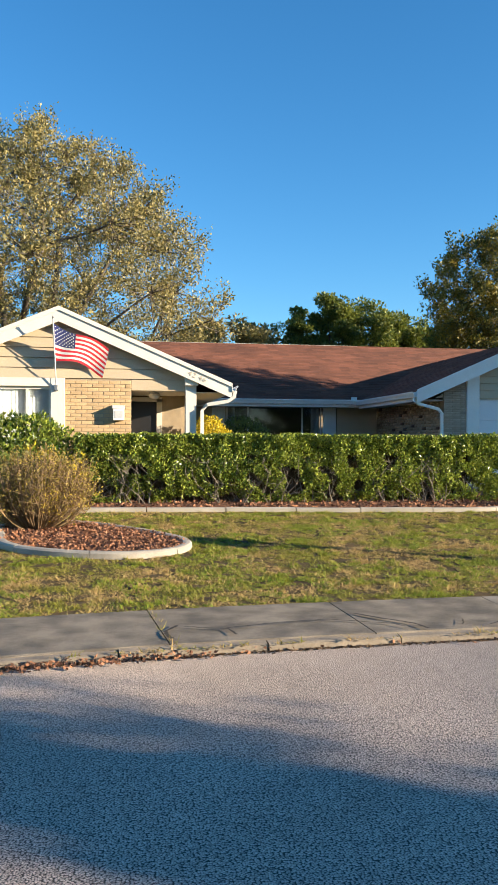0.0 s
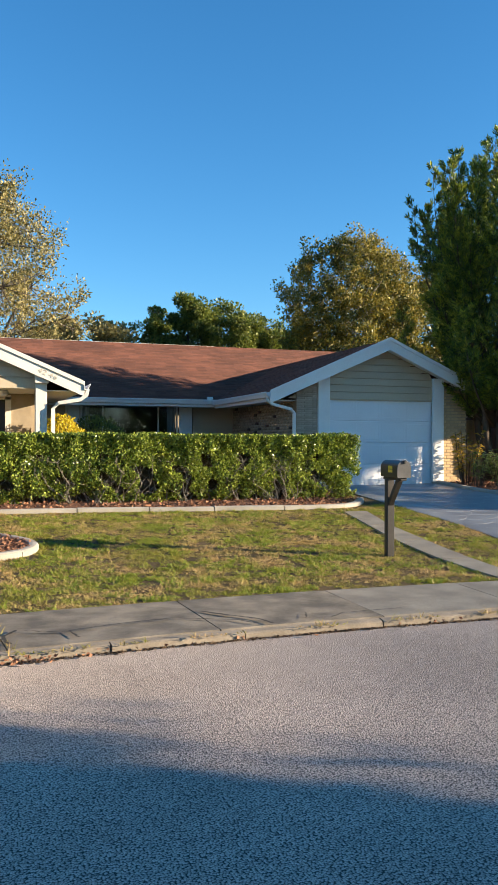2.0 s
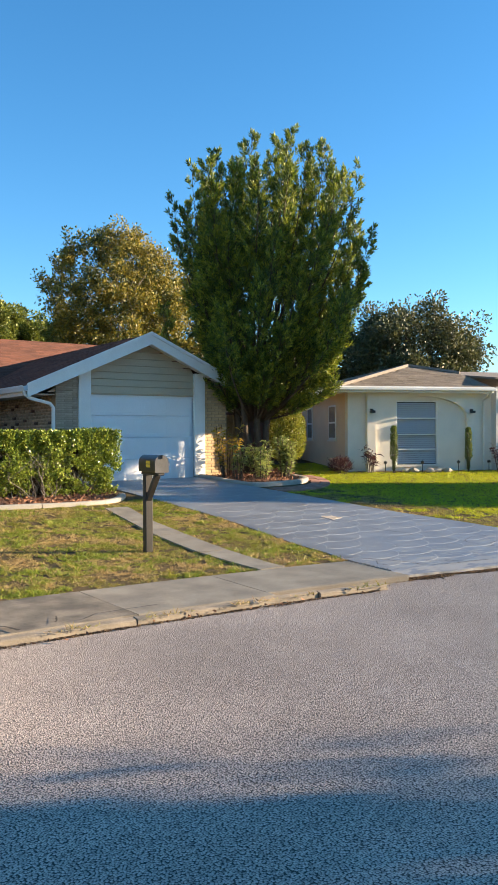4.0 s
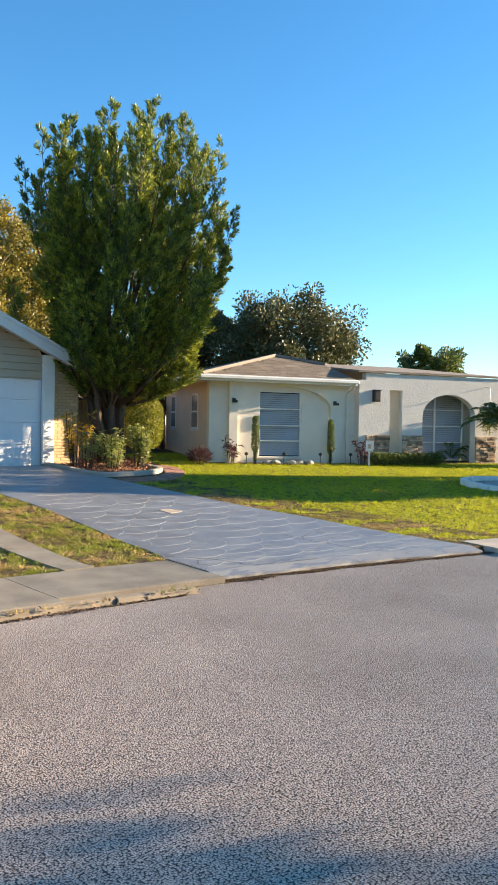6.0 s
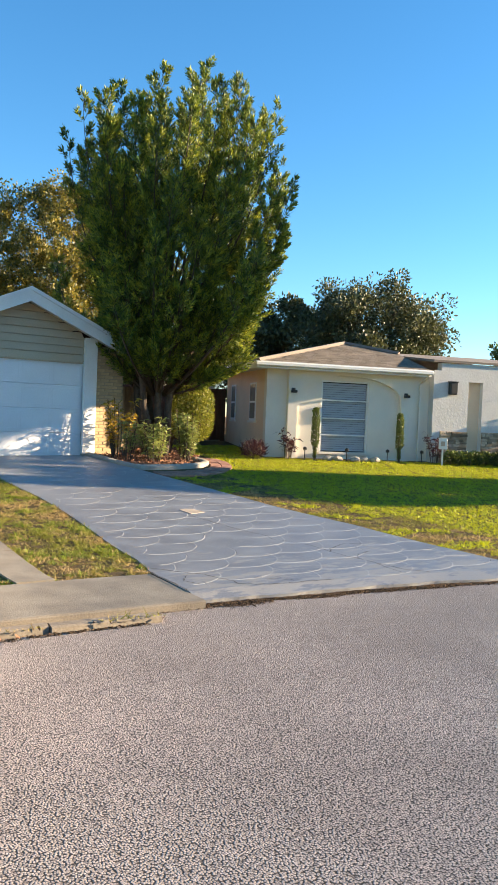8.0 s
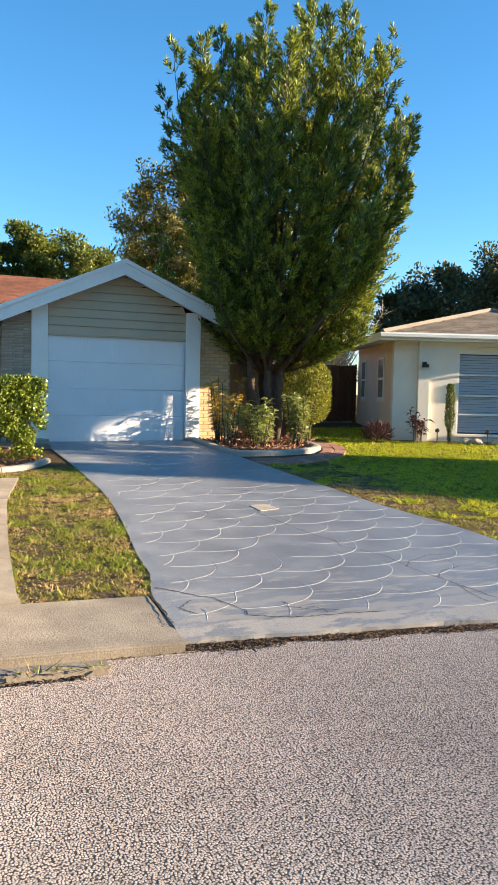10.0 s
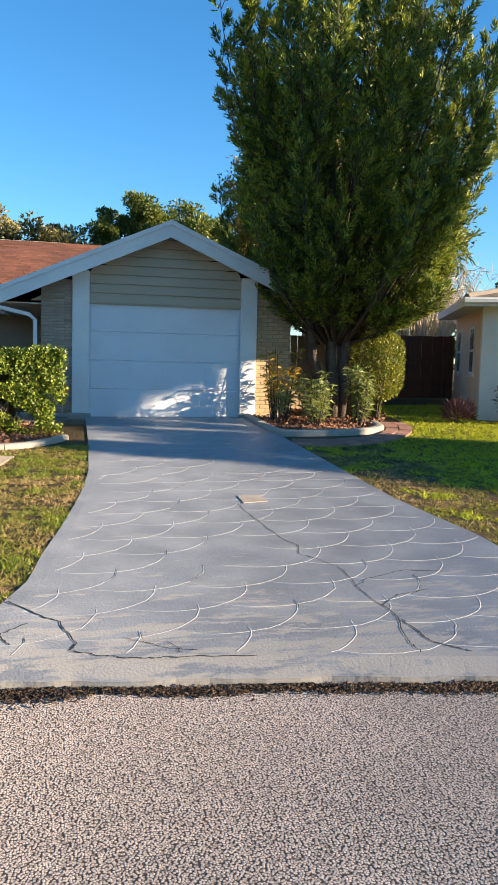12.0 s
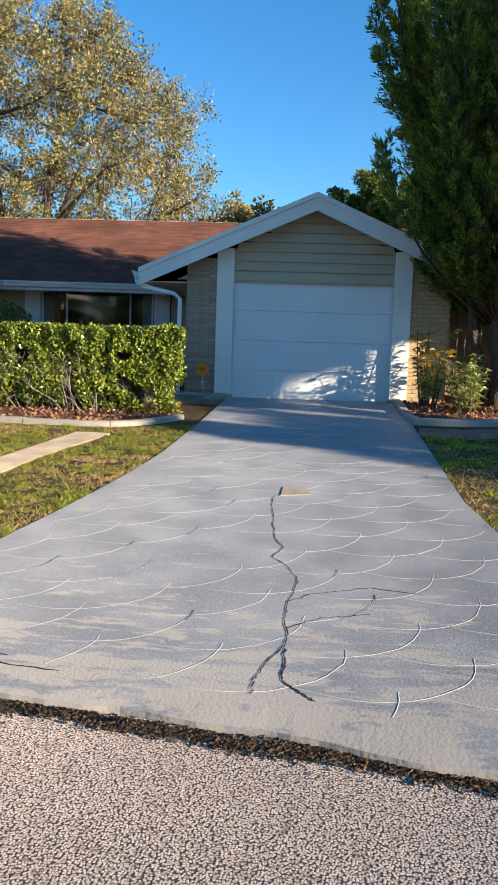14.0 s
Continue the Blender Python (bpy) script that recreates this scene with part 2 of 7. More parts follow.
M_DARK = mat("unlit_interior", (0.06, 0.055, 0.05), 0.9, 0.2, 3, 30, 0.2, 0.004)
M_GLASS = glass_mat("window_glass", (0.75, 0.8, 0.82))
M_CURTAIN = mat("curtain", (0.55, 0.53, 0.52), 0.9, 0.1, 4, 60, 0.2, 0.004)

L_HEDGE = leaf_mat("hedge_leaf", (0.032, 0.08, 0.010), (0.38, 0.43, 0.06), 0.2, 0.32)
L_TREE = leaf_mat("needle_leaf", (0.032, 0.07, 0.014), (0.19, 0.235, 0.03), 0.28, 0.45)
L_TREE_TIP = leaf_mat("bright_tip_leaf", (0.13, 0.19, 0.022), (0.46, 0.46, 0.045), 0.32, 0.45)
L_OAK = leaf_mat("oak_leaf", (0.12, 0.115, 0.038), (0.42, 0.345, 0.12), 0.35, 0.5, 0.35)
L_DARK = leaf_mat("dark_green_leaf", (0.03, 0.065, 0.014), (0.17, 0.20, 0.038))
L_ROUND = leaf_mat("mid_green_leaf", (0.045, 0.085, 0.014), (0.25, 0.27, 0.045))
L_OLIVE = leaf_mat("olive_leaf", (0.032, 0.046, 0.016), (0.14, 0.14, 0.05), 0.25)
L_MIX = leaf_mat("autumn_leaf", (0.03, 0.058, 0.012), (0.42, 0.31, 0.035), 0.3, 0.5, 0.45, 0.45, 1.3, 0.6)
L_GRASS = leaf_mat("grass_blade", (0.25, 0.255, 0.025), (0.50, 0.34, 0.14), 0.3, 0.6, 1.5, 0.52, 0.74, 0.24)
L_GRASS_TUFT = leaf_mat("grass_tuft_blade", (0.13, 0.215, 0.012), (0.33, 0.37, 0.028), 0.3, 0.6)
L_GRASS_LUSH = leaf_mat("lush_grass_blade", (0.33, 0.395, 0.008), (0.60, 0.58, 0.02), 0.35, 0.6)
L_YELLOW = leaf_mat("yellow_leaf", (0.42, 0.33, 0.012), (0.70, 0.56, 0.03))
L_RED = leaf_mat("red_leaf", (0.35, 0.02, 0.03), (0.55, 0.05, 0.06))
L_PURPLE = leaf_mat("dark_red_leaf", (0.045, 0.012, 0.02), (0.09, 0.03, 0.03))
L_PALM = leaf_mat("palm_leaf", (0.07, 0.12, 0.02), (0.20, 0.24, 0.05))


# ---- mesh helpers ----
def thing(name, label, category, at=(0, 0, 0), group="", kind=""):
    ob = new(name)
    ob.location = at
    ob.empty_display_size = 0.2
    return tagged(ob, label, category, group, kind)


def part(name, bm, material, parent=None, label=""):
    me = bpy.data.meshes.new(name)
    bm.normal_update()
    bm.to_mesh(me)
    bm.free()
    me.materials.append(material)
    ob = new(name, me)
    if parent is not None:
        hang(ob, parent)
    return tagged(ob, label)


def hang(ob, parent):
    ob.parent = parent
    m = Matrix.Identity(4)
    up = parent
    chain = []
    while up is not None:
        chain.append(up)
        up = up.parent
    for c in reversed(chain):
        m = m @ c.matrix_parent_inverse @ c.matrix_basis
    ob.matrix_parent_inverse = m.inverted()
    return ob


def piece(name, mesh, m, parent):
    ob = new(name, mesh)
    hang(ob, parent)
    ob.matrix_basis = m
    return ob


def box(bm, x0, x1, y0, y1, z0, z1, bevel=0.0, m=None):
    r = bmesh.ops.create_cube(bm, size=1.0)
    vs = r["verts"]
    for v in vs:
        v.co = Vector((x0 + (v.co.x + 0.5) * (x1 - x0), y0 + (v.co.y + 0.5) * (y1 - y0), z0 + (v.co.z + 0.5) * (z1 - z0)))
        if m is not None:
            v.co = m @ v.co
    if bevel:
        es = {e for v in vs for e in v.link_edges}
        bmesh.ops.bevel(bm, geom=list(es), offset=bevel, segments=1, affect="EDGES", profile=0.5)
    return bm


def B(*a, **k):
    return box(bmesh.new(), *a, **k)


def solid(bm, ring, shift):
    """A prism: the ring of points, and the same ring moved by shift."""
    a = [bm.verts.new(p) for p in ring]
    s = Vector(shift)
    b = [bm.verts.new(Vector(p) + s) for p in ring]
    bm.faces.new(a)
    bm.faces.new(list(reversed(b)))
    n = len(ring)
    for i in range(n):
        bm.faces.new((a[(i + 1) % n], a[i], b[i], b[(i + 1) % n]))
    bmesh.ops.recalc_face_normals(bm, faces=bm.faces[:])
    return bm


def tube(bm, pts, radii, sides=8, square=False):
    """A tube along points with a radius at each."""
    rings = []
    pts = [Vector(p) for p in pts]
    for i, p in enumerate(pts):
        d = (pts[min(i + 1, len(pts) - 1)] - pts[max(i - 1, 0)]).normalized()
        ref = Vector((0, 0, 1)) if abs(d.z) < 0.9 else Vector((0, 1, 0)) if square else Vector((1, 0, 0))
        a = d.cross(ref).normalized()
        b = d.cross(a).normalized()
        r = radii[i] if isinstance(radii, (list, tuple)) else radii
        off = math.pi / sides if square else 0
        rings.append([bm.verts.new(p + r * (math.cos(2 * math.pi * k / sides + off) * a + math.sin(2 * math.pi * k / sides + off) * b)) for k in range(sides)])
    for r0, r1 in zip(rings, rings[1:]):
        for k in range(sides):
            bm.faces.new((r0[k], r0[(k + 1) % sides], r1[(k + 1) % sides], r1[k]))
    bm.faces.new(list(reversed(rings[0])))
    bm.faces.new(rings[-1])
    return bm


def smooth(ob):
    ob.data.polygons.foreach_set("use_smooth", [True] * len(ob.data.polygons))
    return ob


def raw(name, verts, faces, material, parent=None, label="", kind=""):
    """A mesh object from arrays of vertices and of equal-sided faces."""
    me = bpy.data.meshes.new(name)
    verts = np.asarray(verts, np.float32)
    faces = np.asarray(faces, np.int32)
    n, k = faces.shape
    me.vertices.add(len(verts))
    me.vertices.foreach_set("co", verts.ravel())
    me.loops.add(n * k)
    me.loops.foreach_set("vertex_index", faces.ravel())
    me.polygons.add(n)
    me.polygons.foreach_set("loop_start", np.arange(n, dtype=np.int32) * k)
    me.update(calc_edges=True)
    me.validate()
    me.materials.append(material)
    ob = new(name, me)
    if parent is not None:
        hang(ob, parent)
    return tagged(ob, label, kind=kind)


def unit(a):
    return a / np.maximum(np.linalg.norm(a, axis=-1, keepdims=True), 1e-9)


def leaves(name, centres, along, length, width, material, parent=None, label="", kind="", rng=None, droop=0.0):
    """Leaves as folded rhombs: base at the centres, pointing along."""
    rng = rng or np.random.default_rng(3)
    n = len(centres)
    along = unit(np.asarray(along, float))
    side = unit(np.cross(along, rng.normal(size=(n, 3))))
    up = np.cross(side, along)
    ln = (length * rng.uniform(0.65, 1.25, n))[:, None]
    wd = (width * rng.uniform(0.7, 1.25, n))[:, None]
    base = np.asarray(centres, float)
    mid = base + along * ln * 0.5 + up * wd * 0.25
    tip = base + along * ln
    tip[:, 2] -= droop * ln[:, 0]
    v = np.stack([base, mid + side * wd * 0.5, tip, mid - side * wd * 0.5], 1).reshape(-1, 3)
    f = np.arange(4 * n).reshape(n, 4)
    return raw(name, v, f, material, parent, label, kind)


def clumps(rng, points, per, radius):
    """Leaf places and directions in loose balls about the points."""
    points = np.asarray(points, float)
    n = len(points) * per
    off = rng.normal(size=(n, 3))
    off = unit(off) * (rng.uniform(0, 1, (n, 1)) ** 0.5) * radius
    off[:, 2] *= 0.75
    c = np.repeat(points, per, 0) + off
    d = unit(off) + rng.normal(size=(n, 3)) * 0.6 + np.array([0, 0, 0.25])
    return c, d


# ---- the lie of the land ----
CX, CY, R_CURB = 3.9, -26.7, 32.98


def land(x, y):
    """Height of the ground beyond the street."""
    s = math.hypot(x - CX, y - CY) + CY - 8.6
    s = min(s, 14.0)
    return 0.075 + 0.0565 * (math.log1p(math.exp(2 * s)) / 2 if s < 15 else s)


def ring_pt(r, a):
    """A point r from the middle of the street's bend, a radians east of north."""
    return CX + r * math.sin(a), CY + r * math.cos(a)

# ---- ground, street, pavements ----
def polar_sheet(radii, a0, a1, steps, height):
    bm = bmesh.new()
    rows = []
    for r in radii:
        row = []
        for i in range(steps + 1):
            x, y = ring_pt(r, a0 + (a1 - a0) * i / steps)
            row.append(bm.verts.new((x, y, height(x, y, r))))
        rows.append(row)
    for p, q in zip(rows, rows[1:]):
        for i in range(steps):
            bm.faces.new((p[i], p[i + 1], q[i + 1], q[i]))
    bmesh.ops.recalc_face_normals(bm, faces=bm.faces[:])
    for f in bm.faces:
        if f.normal.z < 0:
            f.normal_flip()
    return bm


def ground_h(x, y, r):
    if r < 23.9:
        return 0.05
    if r < 33.5:
        return -0.06
    return land(x, y) - 0.012


ground_radii = [0.5, 8, 16, 23.88, 23.92, 28, 33.0, 33.48, 33.52, 34.3, 35] + [35.5 + 0.5 * i for i in range(30)] + [52, 60, 80, 120, 250, 600, 1500]
ground = part("ground", polar_sheet(ground_radii, -math.pi, math.pi, 360, ground_h), M_GRASS_GROUND)
tagged(ground, "patchy lawn soil with dry and green areas", "ground", kind="structure")

road = part("road", polar_sheet([23.95, 26, 28, 30, 31.5, R_CURB + 0.02, R_CURB + 0.46], -1.9, 1.9, 300, lambda x, y, r: 0.0), M_ASPHALT)
tagged(road, "worn grey asphalt street with coarse aggregate", "road", kind="structure")


def outline(pts, z_off, thick, name, material, kind="structure", label="", category=""):
    """A thin slab that follows the land, from a row of (x_left, x_right, y)."""
    bm = bmesh.new()
    top, bot = [], []
    for xl, xr, y in pts:
        n = 8
        row = []
        low = []
        for i in range(n + 1):
            x = xl + (xr - xl) * i / n
            z = land(x, y) + z_off
            row.append(bm.verts.new((x, y, z)))
            low.append(bm.verts.new((x, y, z - thick)))
        top.append(row)
        bot.append(low)
    for (p, q) in zip(top, top[1:]):
        for i in range(len(p) - 1):
            bm.faces.new((p[i], p[i + 1], q[i + 1], q[i]))
    for k in (0, -1):
        for (p, q), (lp, lq) in zip(zip(top, top[1:]), zip(bot, bot[1:])):
            bm.faces.new((p[k], q[k], lq[k], lp[k]))
    for k in (0, -1):
        for i in range(len(top[k]) - 1):
            bm.faces.new((top[k][i], top[k][i + 1], bot[k][i + 1], bot[k][i]))
    bmesh.ops.recalc_face_normals(bm, faces=bm.faces[:])
    ob = part(name, bm, material)
    return tagged(ob, label, category, kind=kind)


def spline(keys, y):
    """Smooth value at y from (y, value) keys."""
    ys = [k[0] for k in keys]
    return float(np.interp(y, ys, [k[1] for k in keys]))


DRIVE_L = [(5.9, 6.90), (6.4, 6.945), (7.55, 7.085), (8.2, 7.28), (8.9, 7.37), (9.6, 7.50), (10.5, 7.65), (11.4, 7.78), (12.3, 7.87), (14.5, 7.96), (17.4, 8.03)]
DRIVE_R = [(5.4, 10.95), (6.36, 10.98), (7.06, 11.07), (9.0, 11.15), (10.5, 11.0), (17.4, 11.02)]


def curb_y(x):
    return CY + math.sqrt(R_CURB ** 2 - (x - CX) ** 2)


# driveway: a grid in (across, along), its street edge on the bend
def drive_sheet():
    bm = bmesh.new()
    rows = []
    n, k = 70, 60
    for j in range(k + 1):
        row = []
        for i in range(n + 1):
            u = i / n
            y_end = curb_y(6.5 + 4.5 * u) + 0.38
            y = y_end + (17.38 - y_end) * (j / k)
            x = spline(DRIVE_L, y) * (1 - u) + spline(DRIVE_R, y) * u
            z = land(x, y) + 0.006 - 0.004 * max(0.0, 1 - i / 2)
            if j == 0:
                y += 0.06 * noise.noise((u * 7.0, 3.0, 0.0)) + 0.010 * noise.noise((u * 31.0, 8.0, 0.0))
                z = 0.035
            row.append(bm.verts.new((x, y, z)))
        rows.append(row)
    for p, q in zip(rows, rows[1:]):
        for i in range(n):
            bm.faces.new((p[i], p[i + 1], q[i + 1], q[i]))
    edge = [e for e in bm.edges if e.is_boundary]
    r = bmesh.ops.extrude_edge_only(bm, edges=edge)
    for v in r["geom"]:
        if isinstance(v, bmesh.types.BMVert):
            v.co.z -= 0.14
    bmesh.ops.recalc_face_normals(bm, faces=bm.faces[:])
    return bm


driveway = part("driveway", drive_sheet(), M_DRIVE)
tagged(driveway, "grey stamped concrete driveway with fish-scale joints", "driveway", kind="structure")
pavement = thing("pavement", "weathered grey concrete sidewalk with cracked joints along the kerb", "sidewalk", kind="structure")


def slab(a0, a1, r0, r1, z0, lift, bow=0.0):
    """One sidewalk slab between two angles."""
    bm = bmesh.new()
    n = max(2, int((a1 - a0) * 33 / 0.3))
    tops = []
    for i in range(n + 1):
        a = a0 + (a1 - a0) * i / n
        col = []
        for r, dz in ((r0, -0.16), (r0 + 0.012, z0 - 0.012), (r0 + 0.03, z0), ((r0 + r1) / 2, z0 + lift * 0.3 + bow), (r1 - 0.02, z0 + lift), (r1, z0 + lift - 0.01), (r1, -0.1)):
            x, y = ring_pt(r, a)
            col.append(bm.verts.new((x, y, dz + 0.004 * noise.noise((x * 1.7, y * 1.7, 3)))))
        tops.append(col)
    for p, q in zip(tops, tops[1:]):
        for i in range(len(p) - 1):
            bm.faces.new((p[i], q[i], q[i + 1], p[i + 1]))
    bm.faces.new(tops[0])
    bm.faces.new(list(reversed(tops[-1])))
    bmesh.ops.recalc_face_normals(bm, faces=bm.faces[:])
    return bm


def ang(x):
    return math.asin((x - CX) / R_CURB)


joints = [-9.0, -7.0, -5.2, -3.4, -1.6, 0.42, 2.1, 3.62, 5.1, 6.93]
for xa, xb in zip(joints, joints[1:]):
    part("slab", slab(ang(xa) + 0.00016, ang(xb) - 0.00016, R_CURB + (0.13 if xb < 6 else 0.27), R_CURB + 1.42, 0.069, 0.010, 0.004 * random.uniform(-1, 1)), M_CONC if xb < 5 else M_CONC_PALE, pavement)
for xa, xb in zip([11.06, 12.9, 14.6, 16.3, 18.0, 19.7, 21.4], [12.9, 14.6, 16.3, 18.0, 19.7, 21.4, 23.1]):
    part("slab", slab(ang(xa) + 0.00016, ang(xb) - 0.00016, R_CURB + 0.03, R_CURB + 0.95, 0.068, 0.012), M_EDGE, pavement)
# low kerb strip in broken lengths in front of the slabs
kerb = thing("kerb", "cracked low concrete kerb strip along the street", "kerb", kind="structure")
x = -9.0
while x < 6.3:
    w = random.uniform(0.5, 1.4)
    xe = min(x + w, 6.42)
    part("kerb_piece", slab(ang(x) + 0.0002, ang(xe) - 0.0002, R_CURB + 0.03 + random.uniform(-0.015, 0.015), R_CURB + 0.127, 0.058 + random.uniform(-0.006, 0.006), 0.01), M_KERB, kerb)
    x = xe

PATH_L = [(7.6, 5.8), (7.83, 5.8), (9.2, 5.86), (10.5, 6.0), (13.4, 6.55)]
PATH_R = [(7.6, 6.15), (7.83, 6.15), (9.6, 6.33), (11.7, 6.6), (13.4, 7.0)]
for ya, yb in ((7.62, 9.0), (9.02, 10.4), (10.42, 11.8), (11.82, 13.3)):
    ys = np.linspace(ya, yb, 8)
    outline([(spline(PATH_L, y), spline(PATH_R, y), y) for y in ys], 0.012, 0.08, "path_slab", M_CONC_PALE, label="narrow worn concrete garden path slab in the lawn", category="path")
# walk from the driveway to the porch, behind the hedge
outline([(1.2, 8.0, y) for y in np.linspace(16.45, 17.25, 4)], 0.05, 0.12, "porch_walk", M_CONC, label="plain concrete walk to the porch behind the hedge", category="path")


# ---- the brown-roofed house ----
house = thing("house", "single-storey tan brick house with brown shingle roof and white garage", "house", (6.0, 20.0, 0.5))
GZ = 0.56


def wall_box(name, *a, mat_=None, label=""):
    return part(name, B(*a), mat_ or M_MORTAR, house, label)


# walls
wall_box("wall", 7.26, 7.80, 17.37, 17.57, 0.2, 3.0)
wall_box("wall", 11.14, 11.82, 17.37, 17.57, 0.2, 3.0)
garage_side = wall_box("wall", 7.28, 7.48, 17.575, 22.2, 0.2, 2.72)
wall_box("wall", 11.62, 11.80, 17.575, 30.0, 0.2, 2.75)
main_front = wall_box("wall", 6.1, 7.26, 22.22, 22.4, 0.2, 2.75, mat_=M_SIDING)
wall_box("wall", 1.6, 2.96, 22.22, 22.4, 0.2, 2.75, mat_=M_SIDING)
wall_box("wall", 2.96, 6.1, 22.22, 22.4, 0.2, 1.25, mat_=M_SIDING)
wall_box("wall", 2.96, 6.1, 22.22, 22.4, 2.63, 2.75, mat_=M_SIDING)
wall_box("wall", 1.40, 1.58, 18.3, 22.2, 0.2, 2.72)
brick_front = wall_box("wall", -1.03, 0.27, 16.42, 16.6, 0.2, 2.85)
wall_box("wall", -4.0, -3.82, 16.6, 30.0, 0.2, 2.72)
wall_box("wall", -4.0, -1.30, 16.40, 16.58, 0.2, 1.55, mat_=M_SIDING)
wall_box("wall", -4.0, -3.2, 16.40, 16.58, 1.55, 2.86, mat_=M_SIDING)
wall_box("wall", -4.0, 11.8, 30.0, 30.2, 0.2, 2.75)
wall_box("wall", 0.25, 1.40, 18.2, 18.4, 2.62, 2.72)
wall_box("wall", 0.9, 1.40, 18.2, 18.4, 0.2, 2.62)
wall_box("wall", -0.2, 0.1, 18.2, 18.4, 0.2, 2.62)
wall_box("wall", 0.09, 0.25, 16.61, 18.2, 0.2, 2.72)


def gable(y0, y1, xm, half, z_eave, rise, zb, name, material):
    """The boarded triangle under a roof end, clipped at zb."""
    x0 = xm - half * (1 - (zb - z_eave) / rise) if zb > z_eave else xm - half
    x1 = 2 * xm - x0
    return part(name, solid(bmesh.new(), [(x0, y0, zb), (x1, y0, zb), (xm, y0, z_eave + rise)], (0, y1 - y0, 0)), material, house)


gable(17.40, 17.5, 9.48, 2.4, 2.80, 1.05, 2.62, "gable_backing", M_SIDING)
gable(16.44, 16.55, -1.14, 2.9, 2.86, 1.2, 2.86, "gable_backing", M_SIDING)


def boards(y, xm, half, z_eave, rise, z0, step, x_left, x_right, parent):
    """Lapped siding boards filling a gable end, each a piece."""
    z = z0
    while z < z_eave + rise - 0.05:
        z1 = min(z + step, z_eave + rise)
        def reach(zz):
            return half * max(0.0, min(1.0, 1 - (zz - z_eave) / rise))
        a0, a1 = max(x_left, xm - reach(z)), max(x_left, xm - reach(z1))
        b0, b1 = min(x_right, xm + reach(z)), min(x_right, xm + reach(z1))
        bm = bmesh.new()
        f = [(a0, y - 0.04, z + 0.005), (b0, y - 0.04, z + 0.005), (b1, y - 0.014, z1 - 0.008), (a1, y - 0.014, z1 - 0.008)]
        solid(bm, f, (0, 0.012, 0))
        part("siding_board", bm, M_SIDING, parent)
        z = z1


siding_garage = part("siding", B(8.1, 10.84, 17.392, 17.40, 2.62, 2.66), M_SIDING, house)
boards(17.40, 9.48, 2.42, 2.80, 1.06, 2.63, 0.165, 8.09, 10.85, siding_garage)
siding_wing = part("siding", B(-3.6, 1.3, 16.432, 16.44, 2.86, 2.90), M_SIDING, house)
boards(16.44, -1.14, 2.92, 2.86, 1.20, 2.86, 0.20, -4.0, 1.55, siding_wing)
siding_main = part("siding", B(6.12, 7.24, 22.21, 22.22, 1.0, 1.1), M_SIDING, house)
for i in range(11):
    part("siding_board", solid(bmesh.new(), [(6.1, 22.185, 0.75 + i * 0.18), (7.27, 22.185, 0.75 + i * 0.18), (7.27, 22.205, 0.936 + i * 0.18), (6.1, 22.205, 0.936 + i * 0.18)], (0, 0.015, 0)), M_SIDING, siding_main)


# roofs: thick slopes with courses of shingles on them
def slope(corners, name, thick=0.11):
    return part(name, solid(bmesh.new(), corners, (0, 0, -thick)), M_SHINGLE, house)


def shingle_courses(o, ex, up, width, length, clip, parent, material, course=0.14, tab=0.31, rng=None):
    """Rows of shingle tabs on a slope: o the lower corner, ex along the eave, up the slope; clip keeps tabs on it."""
    rng = rng or np.random.default_rng(5)
    ex, up, o = np.array(ex, float), np.array(up, float), np.array(o, float)
    nrm = np.cross(ex, up)
    if nrm[2] < 0:
        nrm = -nrm
    V, F = [], []
    rows = int(length / course)
    for j in range(rows + 1):
        v0, v1 = j * course, min((j + 1) * course + 0.03, length)
        start = -rng.uniform(0, tab)
        while start < width:
            a, b = max(start, 0) + 0.004, min(start + tab, width) - 0.004
            start += tab
            if b - a < 0.03:
                continue
            if not clip((a + b) / 2, v0):
                continue
            h0, h1 = 0.017 + rng.uniform(0, 0.007), 0.002
            q = [o + ex * a + up * v0 + nrm * h0, o + ex * b + up * v0 + nrm * h0, o + ex * b + up * v1 + nrm * h1, o + ex * a + up * v1 + nrm * h1,
                 o + ex * a + up * v0, o + ex * b + up * v0]
            k = len(V)
            V += q
            F += [(k, k + 1, k + 2, k + 3), (k + 4, k + 5, k + 1, k)]
    return raw("shingles", V, F, material, parent, kind="stuff")


EZ = 2.74
MS = (4.73 - EZ) / 4.4
main_roof = slope([(-4.5, 21.4, EZ), (12.3, 21.4, EZ), (12.3, 25.8, 4.73), (-4.5, 25.8, 4.73)], "roof")
slope([(-4.5, 25.805, 4.73), (12.3, 25.805, 4.73), (12.3, 30.4, EZ), (-4.5, 30.4, EZ)], "roof")
ml = math.hypot(4.4, 1.99)
shingle_courses((-4.5, 21.4, EZ), (1, 0, 0), (0, 4.4 / ml, 1.99 / ml), 16.8, ml, lambda a, v: True, main_roof, M_SHINGLE)
GS = (4.02 - 2.72) / 2.98
gar_l = slope([(6.5, 17.0, 2.72), (6.5, 21.6, 2.72), (9.478, 24.3, 4.02), (9.478, 17.0, 4.02)], "roof")
slope([(9.482, 17.0, 4.02), (9.482, 24.3, 4.02), (12.46, 30.0, 2.72), (12.46, 17.0, 2.72)], "roof")
gl = math.hypot(2.98, 1.30)
shingle_courses((6.5, 17.0, 2.72), (0, 1, 0), (2.98 / gl, 0, 1.30 / gl), 7.3, gl, lambda a, v: a < 4.6 + 2.7 * v / gl, gar_l, M_SHINGLE)
